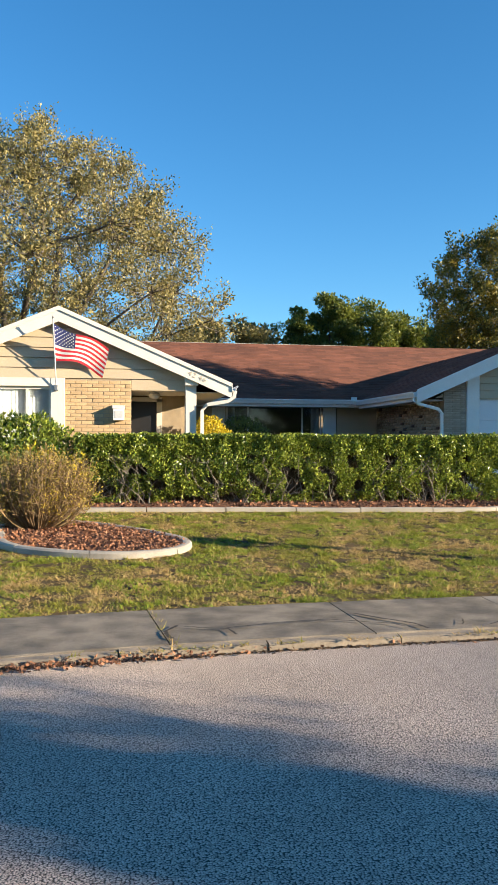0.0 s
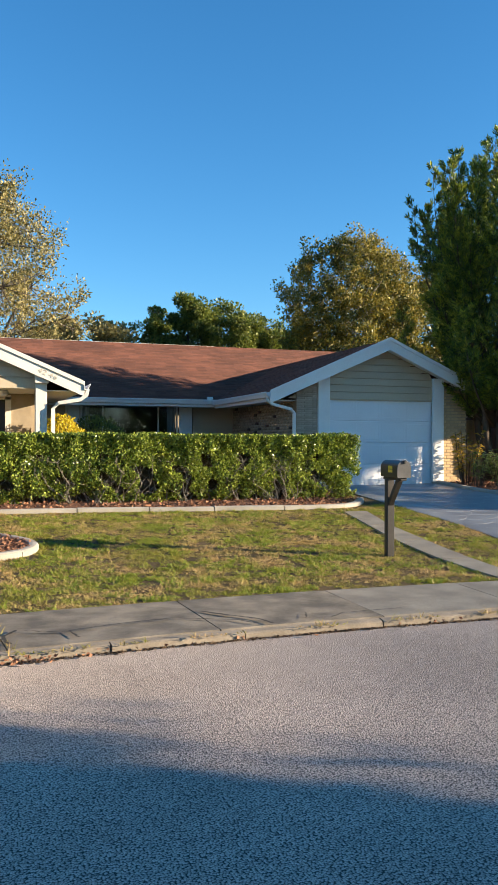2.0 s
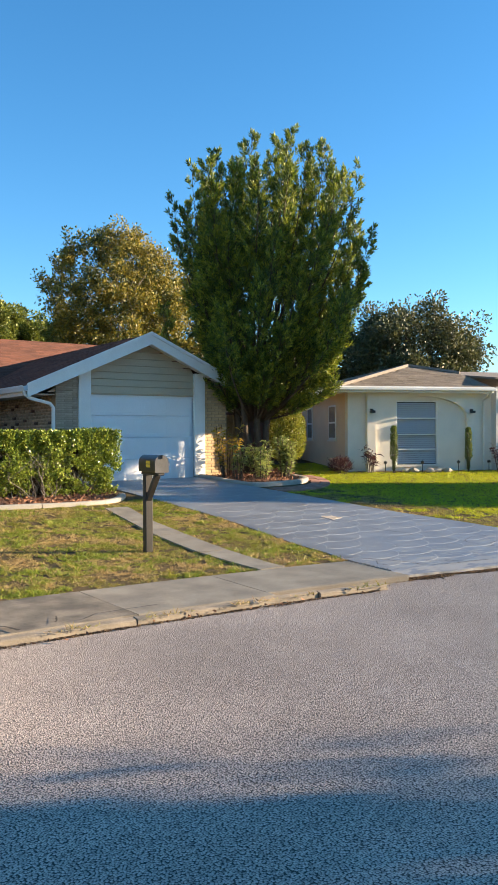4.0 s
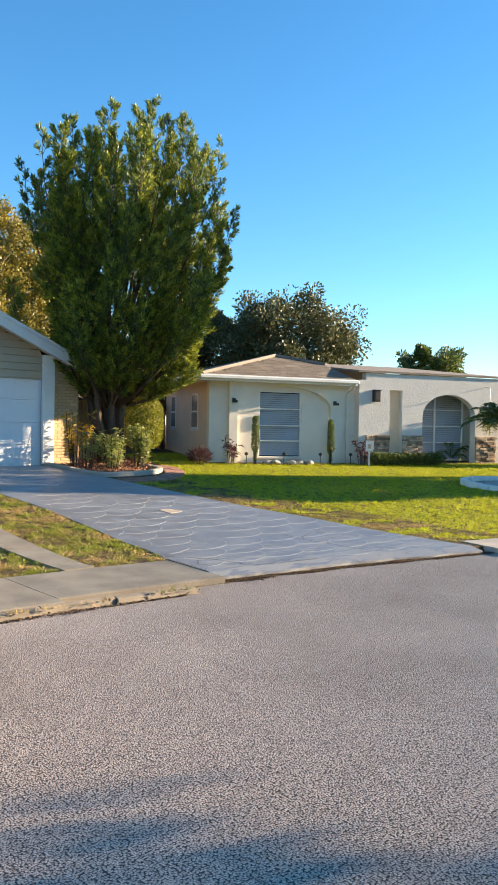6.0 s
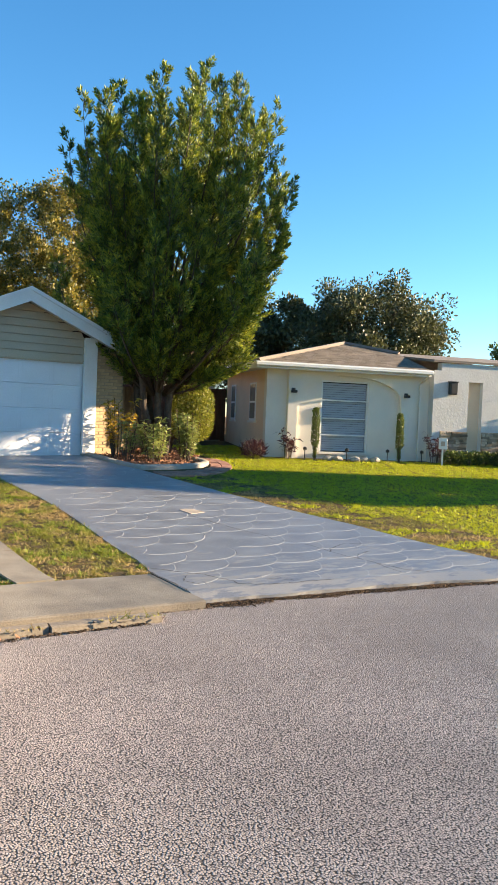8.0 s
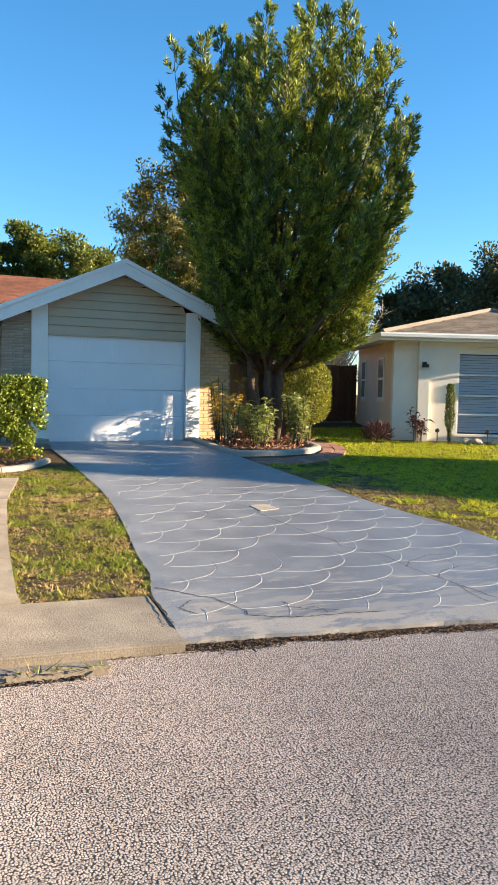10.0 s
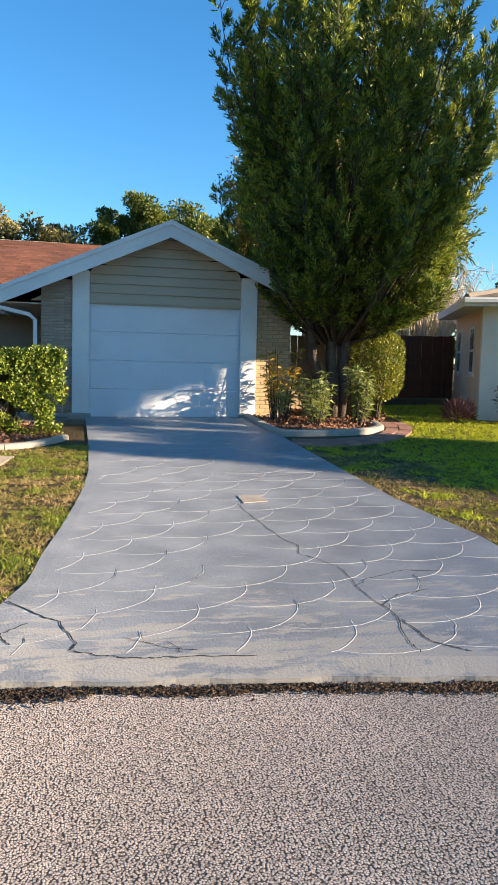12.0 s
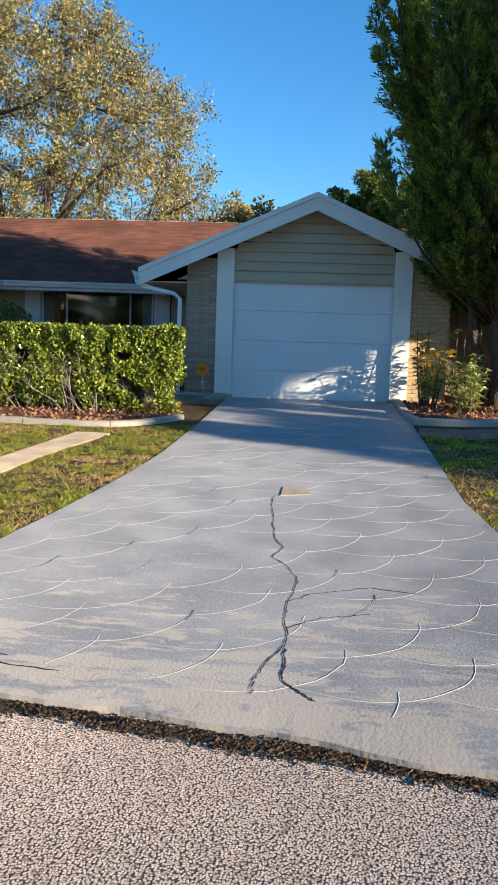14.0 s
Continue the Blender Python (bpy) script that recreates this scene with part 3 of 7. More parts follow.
wing_r = slope([(2.26, 16.21, 2.74), (2.26, 21.6, 2.74), (-1.138, 24.8, 4.19), (-1.138, 16.21, 4.19)], "roof")
slope([(-1.142, 16.21, 4.19), (-1.142, 24.8, 4.19), (-4.54, 30.0, 2.74), (-4.54, 16.21, 2.74)], "roof")
wl = math.hypot(3.4, 1.45)
shingle_courses((2.26, 16.21, 2.74), (0, 1, 0), (-3.4 / wl, 0, 1.45 / wl), 8.5, wl, lambda a, v: a < 5.3 + 3.2 * v / wl, wing_r, M_SHINGLE)
part("ridge_cap", B(-4.5, 12.3, 25.74, 25.87, 4.715, 4.75, bevel=0.008), M_SHINGLE, house)
part("drip_edge", B(-4.5, 7.8, 25.90, 25.93, 4.70, 4.775), M_TRIM, house)


def rake(y, xa, za, xb, zb, material, deep=0.27, thick=0.045, reach=0.37):
    """A barge board along a gable edge, with a smaller moulding above it."""
    dz = 0.03
    part("barge_board", solid(bmesh.new(), [(xa, y, za + dz), (xb, y, zb + dz), (xb, y, zb + dz - deep), (xa, y, za + dz - deep)], (0, thick, 0)), material, house)
    part("rake_moulding", solid(bmesh.new(), [(xa, y - 0.03, za + dz + 0.03), (xb, y - 0.03, zb + dz + 0.03), (xb, y - 0.03, zb + dz - 0.05), (xa, y - 0.03, za + dz - 0.05)], (0, 0.028, 0)), material, house)
    part("soffit", solid(bmesh.new(), [(xa, y + thick, za - 0.14), (xb, y + thick, zb - 0.14), (xb, y + thick, zb - 0.16), (xa, y + thick, za - 0.16)], (0, reach, 0)), material, house)


rake(16.985, 6.48, 2.712, 9.48, 4.02, M_WHITE)
rake(16.985, 12.48, 2.712, 9.48, 4.02, M_WHITE)
rake(16.195, 2.28, 2.732, -1.14, 4.19, M_TRIM, reach=0.21)
rake(16.195, -4.56, 2.732, -1.14, 4.19, M_TRIM, reach=0.21)


def gutter(pts, name="gutter"):
    """An open eave trough along straight points."""
    for a, b in zip(pts, pts[1:]):
        a, b = Vector(a), Vector(b)
        d = (b - a).normalized()
        s = Vector((d.y, -d.x, 0))
        prof = [(0, 0.0), (0, -0.12), (0.075, -0.12), (0.10, -0.06), (0.125, -0.02), (0.125, 0.0), (0.115, 0.0), (0.115, -0.015), (0.09, -0.06), (0.07, -0.105), (0.01, -0.105), (0.01, 0)]
        part(name, solid(bmesh.new(), [a + s * p + Vector((0, 0, q)) for p, q in prof], b - a), M_WHITE, house)


gutter([(2.3, 21.39, 2.755), (6.62, 21.39, 2.755)])
gutter([(6.49, 21.39, 2.725), (6.49, 16.96, 2.725)])
gutter([(2.27, 16.16, 2.745), (2.27, 21.3, 2.745)])
part("fascia", B(2.2, 6.6, 21.40, 21.43, 2.56, 2.72), M_WHITE, house)
part("fascia", B(6.505, 6.535, 17.04, 21.4, 2.52, 2.70), M_WHITE, house)
part("soffit", B(1.6, 7.3, 21.43, 22.2, 2.57, 2.59), M_WHITE, house)
part("soffit", B(6.535, 7.28, 17.42, 22.0, 2.56, 2.58), M_TRIM, house)
part("soffit", B(1.58, 2.24, 16.45, 21.4, 2.60, 2.62), M_TRIM, house)
part("porch_ceiling", B(0.26, 1.56, 16.5, 18.2, 2.63, 2.65), M_TRIM, house)
part("downspout", tube(bmesh.new(), [(6.43, 17.06, 2.62), (6.43, 17.06, 2.54), (6.56, 17.08, 2.46), (7.06, 17.22, 2.36), (7.16, 17.25, 2.27), (7.16, 17.25, 0.62)], 0.045, 4, True), M_WHITE, house)
part("downspout", tube(bmesh.new(), [(2.34, 16.22, 2.64), (2.32, 16.22, 2.52), (2.2, 16.23, 2.43), (1.78, 16.27, 2.36), (1.68, 16.29, 2.25), (1.68, 16.29, 0.6)], 0.05, 4, True), M_TRIM, house)

# garage: pilasters and the panelled door
part("pilaster", B(7.79, 8.09, 17.31, 17.40, GZ, 3.17, bevel=0.008), M_WHITE, house)
part("pilaster", B(10.85, 11.15, 17.31, 17.40, GZ, 3.17, bevel=0.008), M_WHITE, house)
part("pilaster_base", B(7.72, 8.12, 17.26, 17.33, GZ - 0.02, GZ + 0.09, bevel=0.01), M_EDGE, house)
part("pilaster_base", B(10.82, 11.2, 17.26, 17.33, GZ - 0.02, GZ + 0.09, bevel=0.01), M_EDGE, house)
gdoor = part("garage_door", B(8.05, 10.88, 17.455, 17.49, GZ, 2.66), M_DOOR, house, "white panelled roll-up garage door")
for r in range(4):
    z0 = GZ + 0.015 + r * 0.515
    part("door_section", B(8.08, 10.86, 17.43, 17.456, z0, z0 + 0.508, bevel=0.006), M_DOOR, gdoor)
    for c in range(4):
        x0 = 8.13 + c * 0.685
        bm = bmesh.new()
        for dx0, dx1, dz0, dz1 in ((0, 0.62, 0.07, 0.085), (0, 0.62, 0.425, 0.44), (0, 0.015, 0.085, 0.425), (0.605, 0.62, 0.085, 0.425)):
            box(bm, x0 + dx0, x0 + dx1, 17.428, 17.431, z0 + dz0, z0 + dz1, bevel=0.0012)
        part("door_panel", bm, M_DOOR, gdoor)
part("door_seal", B(8.06, 10.87, 17.42, 17.46, GZ - 0.005, GZ + 0.014), M_BLACK, gdoor)
part("door_head", B(8.09, 10.85, 17.375, 17.43, 2.60, 2.635), M_SIDING, house)

# main window, curtains, shutters
win = part("window", B(2.96, 5.66, 22.26, 22.29, 1.25, 1.29), M_WHITE, house, "wide dark picture window with white mullions")
part("window_frame", B(2.96, 5.66, 22.22, 22.28, 2.58, 2.63), M_WHITE, win)
for xm in (2.965, 3.55, 5.09, 5.625):
    part("mullion", B(xm, xm + 0.035, 22.22, 22.28, 1.29, 2.58), M_WHITE, win)
for xa, xb in ((3.0, 3.55), (3.585, 5.09), (5.125, 5.625)):
    pane = part("pane", B(xa, xb, 22.248, 22.254, 1.29, 2.58), M_GLASS, win)
    pane.visible_shadow = False
for xa, xb in ((3.0, 3.22), (5.38, 5.63)):
    bm = bmesh.new()
    n = 24
    a = [(xa + (xb - xa) * i / n, 22.36 + 0.025 * math.sin(i * 1.6)) for i in range(n + 1)]
    lo = [bm.verts.new((p, q, 1.2)) for p, q in a]
    hi = [bm.verts.new((p, q, 2.6)) for p, q in a]
    for i in range(n):
        bm.faces.new((lo[i], lo[i + 1], hi[i + 1], hi[i]))
    part("curtain", bm, M_CURTAIN, win, "pleated pale curtain")
# near-black room surfaces: the room's dimness is put into their colour
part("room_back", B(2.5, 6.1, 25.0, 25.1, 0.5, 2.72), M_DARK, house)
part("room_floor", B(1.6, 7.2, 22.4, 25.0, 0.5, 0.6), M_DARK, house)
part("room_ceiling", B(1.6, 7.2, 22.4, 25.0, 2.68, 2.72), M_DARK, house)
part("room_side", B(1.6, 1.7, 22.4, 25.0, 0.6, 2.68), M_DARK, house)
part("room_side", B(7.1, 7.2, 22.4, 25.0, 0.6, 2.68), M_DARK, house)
for xa, xb in ((2.56, 2.93), (5.69, 6.07)):
    sh = part("shutter", B(xa, xb, 22.185, 22.215, 1.3, 2.63, bevel=0.005), M_WHITE, house)
    for z0, z1 in ((1.36, 1.93), (1.99, 2.57)):
        part("shutter_panel", B(xa + 0.05, xb - 0.05, 22.172, 22.186, z0, z1, bevel=0.006), M_WHITE, sh)

# wing: corner pilaster, window with blinds, porch post and front door
part("pilaster", B(-1.30, -1.03, 16.36, 16.60, 0.4, 2.86, bevel=0.008), M_TRIM, house)
part("head_board", B(-4.0, -1.03, 16.37, 16.44, 2.69, 2.86, bevel=0.006), M_TRIM, house)
part("porch_beam", B(0.27, 1.35, 16.43, 16.56, 2.635, 2.86, bevel=0.006), M_SIDING, house)
part("porch_post", B(1.35, 1.57, 16.36, 16.56, 0.45, 2.74, bevel=0.008), M_TRIM, house)
part("post_bracket", B(1.335, 1.60, 16.26, 16.40, 2.74, 2.98, bevel=0.008), M_TRIM, house)
bwin = part("window", B(-3.2, -1.30, 16.44, 16.56, 1.55, 1.60), M_TRIM, house, "wide window with closed white blinds")
part("window_frame", B(-3.2, -1.30, 16.44, 16.56, 2.64, 2.69), M_TRIM, bwin)
for xm in (-3.2, -1.78, -1.345):
    part("mullion", B(xm, xm + 0.045, 16.44, 16.5, 1.60, 2.64), M_TRIM, bwin)
for xa, xb in ((-3.155, -1.78), (-1.735, -1.345)):
    pane = part("pane", B(xa, xb, 16.47, 16.475, 1.60, 2.64), M_GLASS, bwin)
    pane.visible_shadow = False
    x = xa
    while x < xb - 0.03:
        part("blind_slat", B(-0.038, 0.038, -0.002, 0.002, 1.6, 2.64, m=pose(x + 0.04, 16.525, 0, 0, 0, 9)), M_BLIND, bwin)
        x += 0.078
fdoor = part("front_door", B(0.10, 0.86, 18.24, 18.29, 0.62, 2.5, bevel=0.004), M_BLACK, house, "dark front door in the porch")
part("door_knob", tube(bmesh.new(), [(0.78, 18.24, 1.55), (0.78, 18.20, 1.55), (0.78, 18.17, 1.55)], [0.015, 0.02, 0.03], 10), M_WHITE, fdoor)
part("door_frame", B(0.86, 0.98, 18.18, 18.25, 0.6, 2.56), M_TRIM, house)
part("door_frame", B(0.05, 0.98, 18.18, 18.25, 2.5, 2.60), M_TRIM, house)
part("porch_floor", B(0.0, 1.6, 16.4, 18.3, 0.4, 0.60), M_CONC, house)

# ---- the stucco house next door, in a frame of its own ----
NB = Matrix.Translation((16.93, 16.42, 0)) @ Matrix.Rotation(-0.366, 4, "Z")
bungalow = thing("bungalow", "cream stucco single-storey house with arches and grey shingle roof", "house", NB @ Vector((3, 3, 0.5)))


def nb(name, bm, material, parent=None, label=""):
    bm.transform(NB)
    return part(name, bm, material, parent or bungalow, label)


def arch_wall(x0, x1, z0, z1, a0, a1, zs, rise, y0, y1, n=20):
    """A wall with an arched opening from a0 to a1, springing at zs."""
    bm = bmesh.new()
    mid, half = (a0 + a1) / 2, (a1 - a0) / 2
    pts = [(a0, z0)] + [(mid - half * math.cos(math.pi * i / n), zs + rise * math.sin(math.pi * i / n)) for i in range(n + 1)] + [(a1, z0)]
    ring = [(x0, z0)] + pts + [(x1, z0), (x1, z1), (x0, z1)]
    f = [bm.verts.new((x, y0, z)) for x, z in ring]
    b = [bm.verts.new((x, y1, z)) for x, z in ring]
    k = len(ring)
    bm.faces.new(f)
    bm.faces.new(list(reversed(b)))
    for i in range(k):
        bm.faces.new((f[(i + 1) % k], f[i], b[i], b[(i + 1) % k]))
    bm.normal_update()
    bmesh.ops.triangulate(bm, faces=[fc for fc in bm.faces if len(fc.verts) > 4])
    bmesh.ops.recalc_face_normals(bm, faces=bm.faces[:])
    return bm


NZ = 0.5
# white slats toned down to grey, with their shade put into the colour
M_BLIND_SHADE = mat("shaded_blind", (0.42, 0.44, 0.47), 0.5, 0.05, 3, 40, 0.05, 0.002)
M_PANE = mat("curtained_pane", (0.34, 0.31, 0.27), 0.15, 0.2, 3, 30, 0)
# local x along the front, local -y towards the street
nb("wall", B(-1.45, 0.0, 0.0, 0.2, NZ - 0.4, 2.86), M_STUCCO)
nb("wall", B(1.3, 3.2, 0.0, 0.2, NZ - 0.4, 2.86), M_STUCCO)
nb("wall", B(0.0, 1.3, 0.0, 0.2, NZ - 0.4, 0.79), M_STUCCO)
nb("wall", B(0.0, 1.3, 0.0, 0.2, 2.6, 2.86), M_STUCCO)
nb("arch_wall", arch_wall(-0.92, 2.4, NZ - 0.3, 2.84, -0.68, 2.15, 2.15, 0.57, -0.14, 0.0), M_STUCCO)
# side wall faces away from the sun; its peach carries warm bounce light
side = nb("wall", B(-1.45, -1.25, 0.2, 4.1, NZ - 0.4, 2.86), M_PEACH)
nb("wall", B(-1.25, 3.0, 3.9, 4.1, NZ - 0.4, 2.86), M_STUCCO)
nb("wall", B(3.22, 7.8, 11.8, 12.0, NZ - 0.4, 2.95), M_STUCCO)
nb("porch_wall", arch_wall(4.44, 7.8, NZ - 0.4, 3.2, 5.15, 7.05, 2.0, 0.66, -0.25, 0.0), M_STUCCO_WHITE)
nb("porch_wall", B(3.22, 4.02, -0.25, 0.0, NZ - 0.4, 3.2), M_STUCCO_WHITE)
nb("porch_wall", B(4.02, 4.44, -0.25, 0.0, 2.73, 3.2), M_STUCCO_WHITE)
nb("porch_wall", B(4.02, 4.44, -0.10, 0.0, NZ - 0.4, 2.73), M_PEACH)
nb("wall", B(3.0, 3.22, -0.25, 12.0, NZ - 0.4, 3.0), M_STUCCO_WHITE)
nb("wall", B(7.8, 8.0, -0.25, 12.0, NZ - 0.4, 3.2), M_STUCCO_WHITE)
nb("wall", B(3.22, 7.8, 0.55, 0.75, NZ - 0.4, 3.0), M_STUCCO)


def nb_window(x0, x1, z0, z1, y, slats, mull=()):
    w = nb("window", B(x0, x1, y - 0.03, y + 0.05, z0 - 0.05, z0), M_WHITE, None, "window with closed horizontal white blinds")
    for a, b, c, d in ((x0, x1, z1 - 0.04, z1), (x0, x0 + 0.04, z0, z1 - 0.04), (x1 - 0.04, x1, z0, z1 - 0.04)):
        nb("window_frame", B(a, b, y - 0.01, y + 0.05, c, d), M_WHITE, w)
    for mx in mull:
        nb("mullion", B(mx - 0.025, mx + 0.025, y - 0.02, y + 0.03, z0, z1 - 0.04), M_WHITE, w)
    # dark sheet behind the slats, standing in for the unlit room's shade
    nb("dark_reveal", B(x0, x1, y + 0.10, y + 0.12, z0, z1), M_DARK, w)
    for i in range(slats):
        zz = z0 + 0.02 + (z1 - z0 - 0.08) * (i + 0.5) / slats
        h = (z1 - z0 - 0.08) / slats * 0.48
        bm = box(bmesh.new(), x0 + 0.04, x1 - 0.04, -0.003, 0.003, -h, h, m=Matrix.Translation((0, y + 0.06, zz)) @ Matrix.Rotation(radians(-24), 4, "X"))
        nb("blind_slat", bm, M_BLIND_SHADE, w)
    return w


w1 = nb_window(0.0, 1.3, 0.79, 2.6, 0.03, 30)
for zz in (1.2, 1.62, 2.08):
    nb("glazing_bar", B(0.04, 1.26, 0.01, 0.05, zz, zz + 0.035), M_WHITE, w1)
w2 = nb_window(4.98, 7.1, 0.72, 2.75, 0.42, 30, (6.04,))
for zz in (1.2, 1.7, 2.2):
    nb("glazing_bar", B(5.02, 7.06, 0.40, 0.44, zz, zz + 0.03), M_WHITE, w2)
# sills and small side windows
nb("window_sill", B(-0.05, 1.35, -0.06, 0.04, 0.72, 0.78, bevel=0.008), M_STUCCO)
for y0, y1 in ((0.9, 1.5), (3.0, 3.5)):
    w = nb("window", B(-1.50, -1.44, y0 - 0.05, y1 + 0.05, 1.45, 1.5), M_STUCCO, None, "small sash window with cream frame")
    nb("window_frame", B(-1.47, -1.45, y0, y1, 1.5, 2.5), M_WHITE, w)
    nb("pane", B(-1.477, -1.471, y0 + 0.06, y1 - 0.06, 1.56, 1.97), M_PANE, w)
    nb("pane", B(-1.477, -1.471, y0 + 0.06, y1 - 0.06, 2.02, 2.45), M_PANE, w)

# hipped roof over the front room, a lower ridge running back, flat porch roof
def front_roof():
    """Hipped roof whose right slope runs in behind the porch wall."""
    bm = bmesh.new()
    a, b, c, p, d, e, f = [bm.verts.new(q) for q in ((-1.85, -0.45, 2.95), (2.82, -0.45, 2.95), (2.82, 1.52, 3.50), (1.6, 2.6, 3.80), (2.82, 4.0, 3.30), (-1.85, 4.55, 2.95), (2.82, 4.55, 2.95))]
    for ring in ((a, b, c, p), (c, d, p), (d, f, e, p), (e, a, p), (b, f, d, c), (a, e, f, b)):
        bm.faces.new(ring)
    bmesh.ops.triangulate(bm, faces=[q for q in bm.faces if len(q.verts) > 3])
    bmesh.ops.recalc_face_normals(bm, faces=bm.faces[:])
    return bm


broof = nb("roof", front_roof(), M_SHINGLE_GREY)
for ends in (((-1.83, -0.43, 2.965), (1.6, 2.6, 3.815)), ((1.6, 2.6, 3.815), (2.82, 1.52, 3.515)), ((-1.83, 4.5, 2.965), (1.6, 2.6, 3.815))):
    nb("hip_cap", tube(bmesh.new(), ends, 0.075, 6), M_SHINGLE_GREY)
nb("roof", solid(bmesh.new(), [(2.95, -0.3, 3.27), (8.2, -0.3, 3.27), (8.2, 6.0, 3.95), (2.7, 6.0, 3.95)], (0, 0, -0.06)), M_SHINGLE_GREY)
nb("roof", solid(bmesh.new(), [(2.7, 6.005, 3.95), (8.2, 6.005, 3.95), (8.2, 12.3, 3.0), (2.7, 12.3, 3.0)], (0, 0, -0.06)), M_SHINGLE_GREY)
nb("fascia", B(-1.85, 2.82, -0.47, -0.45, 2.80, 2.97), M_WHITE)
nb("fascia", B(-1.87, -1.85, -0.45, 4.55, 2.80, 2.97), M_WHITE)
nb("gutter", B(-1.9, 2.84, -0.56, -0.475, 2.85, 2.95, bevel=0.02), M_WHITE)
nb("soffit", B(-1.85, 2.82, -0.45, 0.0, 2.81, 2.83), M_WHITE)
nb("soffit", B(-1.85, -1.45, 0.0, 4.5, 2.81, 2.83), M_WHITE)
nb("downspout", tube(bmesh.new(), [(2.72, -0.5, 2.86), (2.72, -0.3, 2.72), (2.72, -0.06, 2.62), (2.72, -0.06, 0.6)], 0.035, 4, True), M_STUCCO)
V = Vector
fl = math.hypot(3.05, 0.85)
shd = NB.to_3x3()
shingle_courses(NB @ V((-1.85, -0.45, 2.95)), shd @ V((1, 0, 0)), shd @ V((0, 3.05 / fl, 0.85 / fl)), 4.67, fl, lambda a, v: 3.45 * v / fl + 0.1 < a < min(4.67, 6.8 - 3.45 * v / fl), broof, M_SHINGLE_GREY)

# ---- hedge ----
rng = np.random.default_rng(11)
hedge = thing("hedge", "clipped green box hedge with bare twigs low down", "hedge", (3.2, 15.4, 0.43))


def hedge_leaves(n):
    """Leaf places over a clipped block, denser at the skin and on top."""
    x = rng.uniform(-0.75, 7.66, n)
    face = rng.uniform(0, 1, n)
    y = np.where(face < 0.55, 14.92 + np.abs(rng.normal(0, 0.10, n)), rng.uniform(14.92, 15.95, n))
    z = np.where(face < 0.55, rng.uniform(0.47, 1.74, n), 1.72 - np.abs(rng.normal(0, 0.10, n)))
    end = face > 0.9
    x = np.where(end, 7.62 - np.abs(rng.normal(0, 0.13, n)), x)
    z = np.where(end, rng.uniform(0.6, 1.74, n), z)
    wob = np.array([0.08 * noise.noise((a * 1.3, c * 1.6, 0)) + 0.06 * noise.noise((a * 5, c * 4, 5)) for a, c in zip(x, z)])
    y = y + wob * 1.6 + np.where(z < 0.8, (0.8 - z) * 0.5, 0)
    z = z + np.where(face >= 0.55, wob, 0)
    x = np.where(end, x - (1.74 - z) * 0.25 * rng.uniform(0, 1, n), x)
    x = x - np.clip((x - 6.6) / 1.0, 0, 1) * 0.42 * np.clip(y - 14.9, 0, 1.1)
    hole = np.array([noise.noise((a * 2.6, c * 3.2, 2.0)) for a, c in zip(x, z)])
    keep = (z > 1.36) | ((rng.uniform(0, 1, n) < 0.75 + 0.3 * (z - 0.5) / 0.7) & (hole > -0.22 - 0.3 * (z - 0.9)))
    return np.stack([x, y, z], 1)[keep]


hc = hedge_leaves(92000)
hd = rng.normal(size=hc.shape) * 0.8 + np.array([0, -0.35, 0.55])
leaves("foliage", hc, hd, 0.056, 0.034, L_HEDGE, hedge, kind="stuff", rng=rng)
bm = bmesh.new()
for i in range(260):
    x0 = rng.uniform(-0.6, 7.0)
    y0 = rng.uniform(15.0, 15.5)
    z0 = land(x0, y0) - 0.02
    p = [Vector((x0, y0, z0))]
    for k in range(4):
        p.append(p[-1] + Vector((rng.normal(0, 0.13), rng.normal(-0.02, 0.06), 0.2)))
    tube(bm, p, [0.013, 0.010, 0.008, 0.006, 0.003], 5)
    for k in range(5):
        q = p[int(rng.integers(1, 5))]
        tube(bm, [q, q + Vector((rng.normal(0, 0.1), rng.normal(-0.1, 0.05), rng.uniform(0.02, 0.16)))], [0.006, 0.002], 4)
tagged(part("twig_mass", bm, M_BARK_GREY, hedge, "bare grey twigs"), kind="stuff")
# dark box added to imitate the shade inside the hedge
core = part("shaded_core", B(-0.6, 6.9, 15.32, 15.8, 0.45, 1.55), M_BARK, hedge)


# ---- trees ----
def bend(a, b, mid, n):
    return [a * (1 - k / n) ** 2 + mid * (2 * (k / n) * (1 - k / n)) + b * (k / n) ** 2 for k in range(n + 1)]


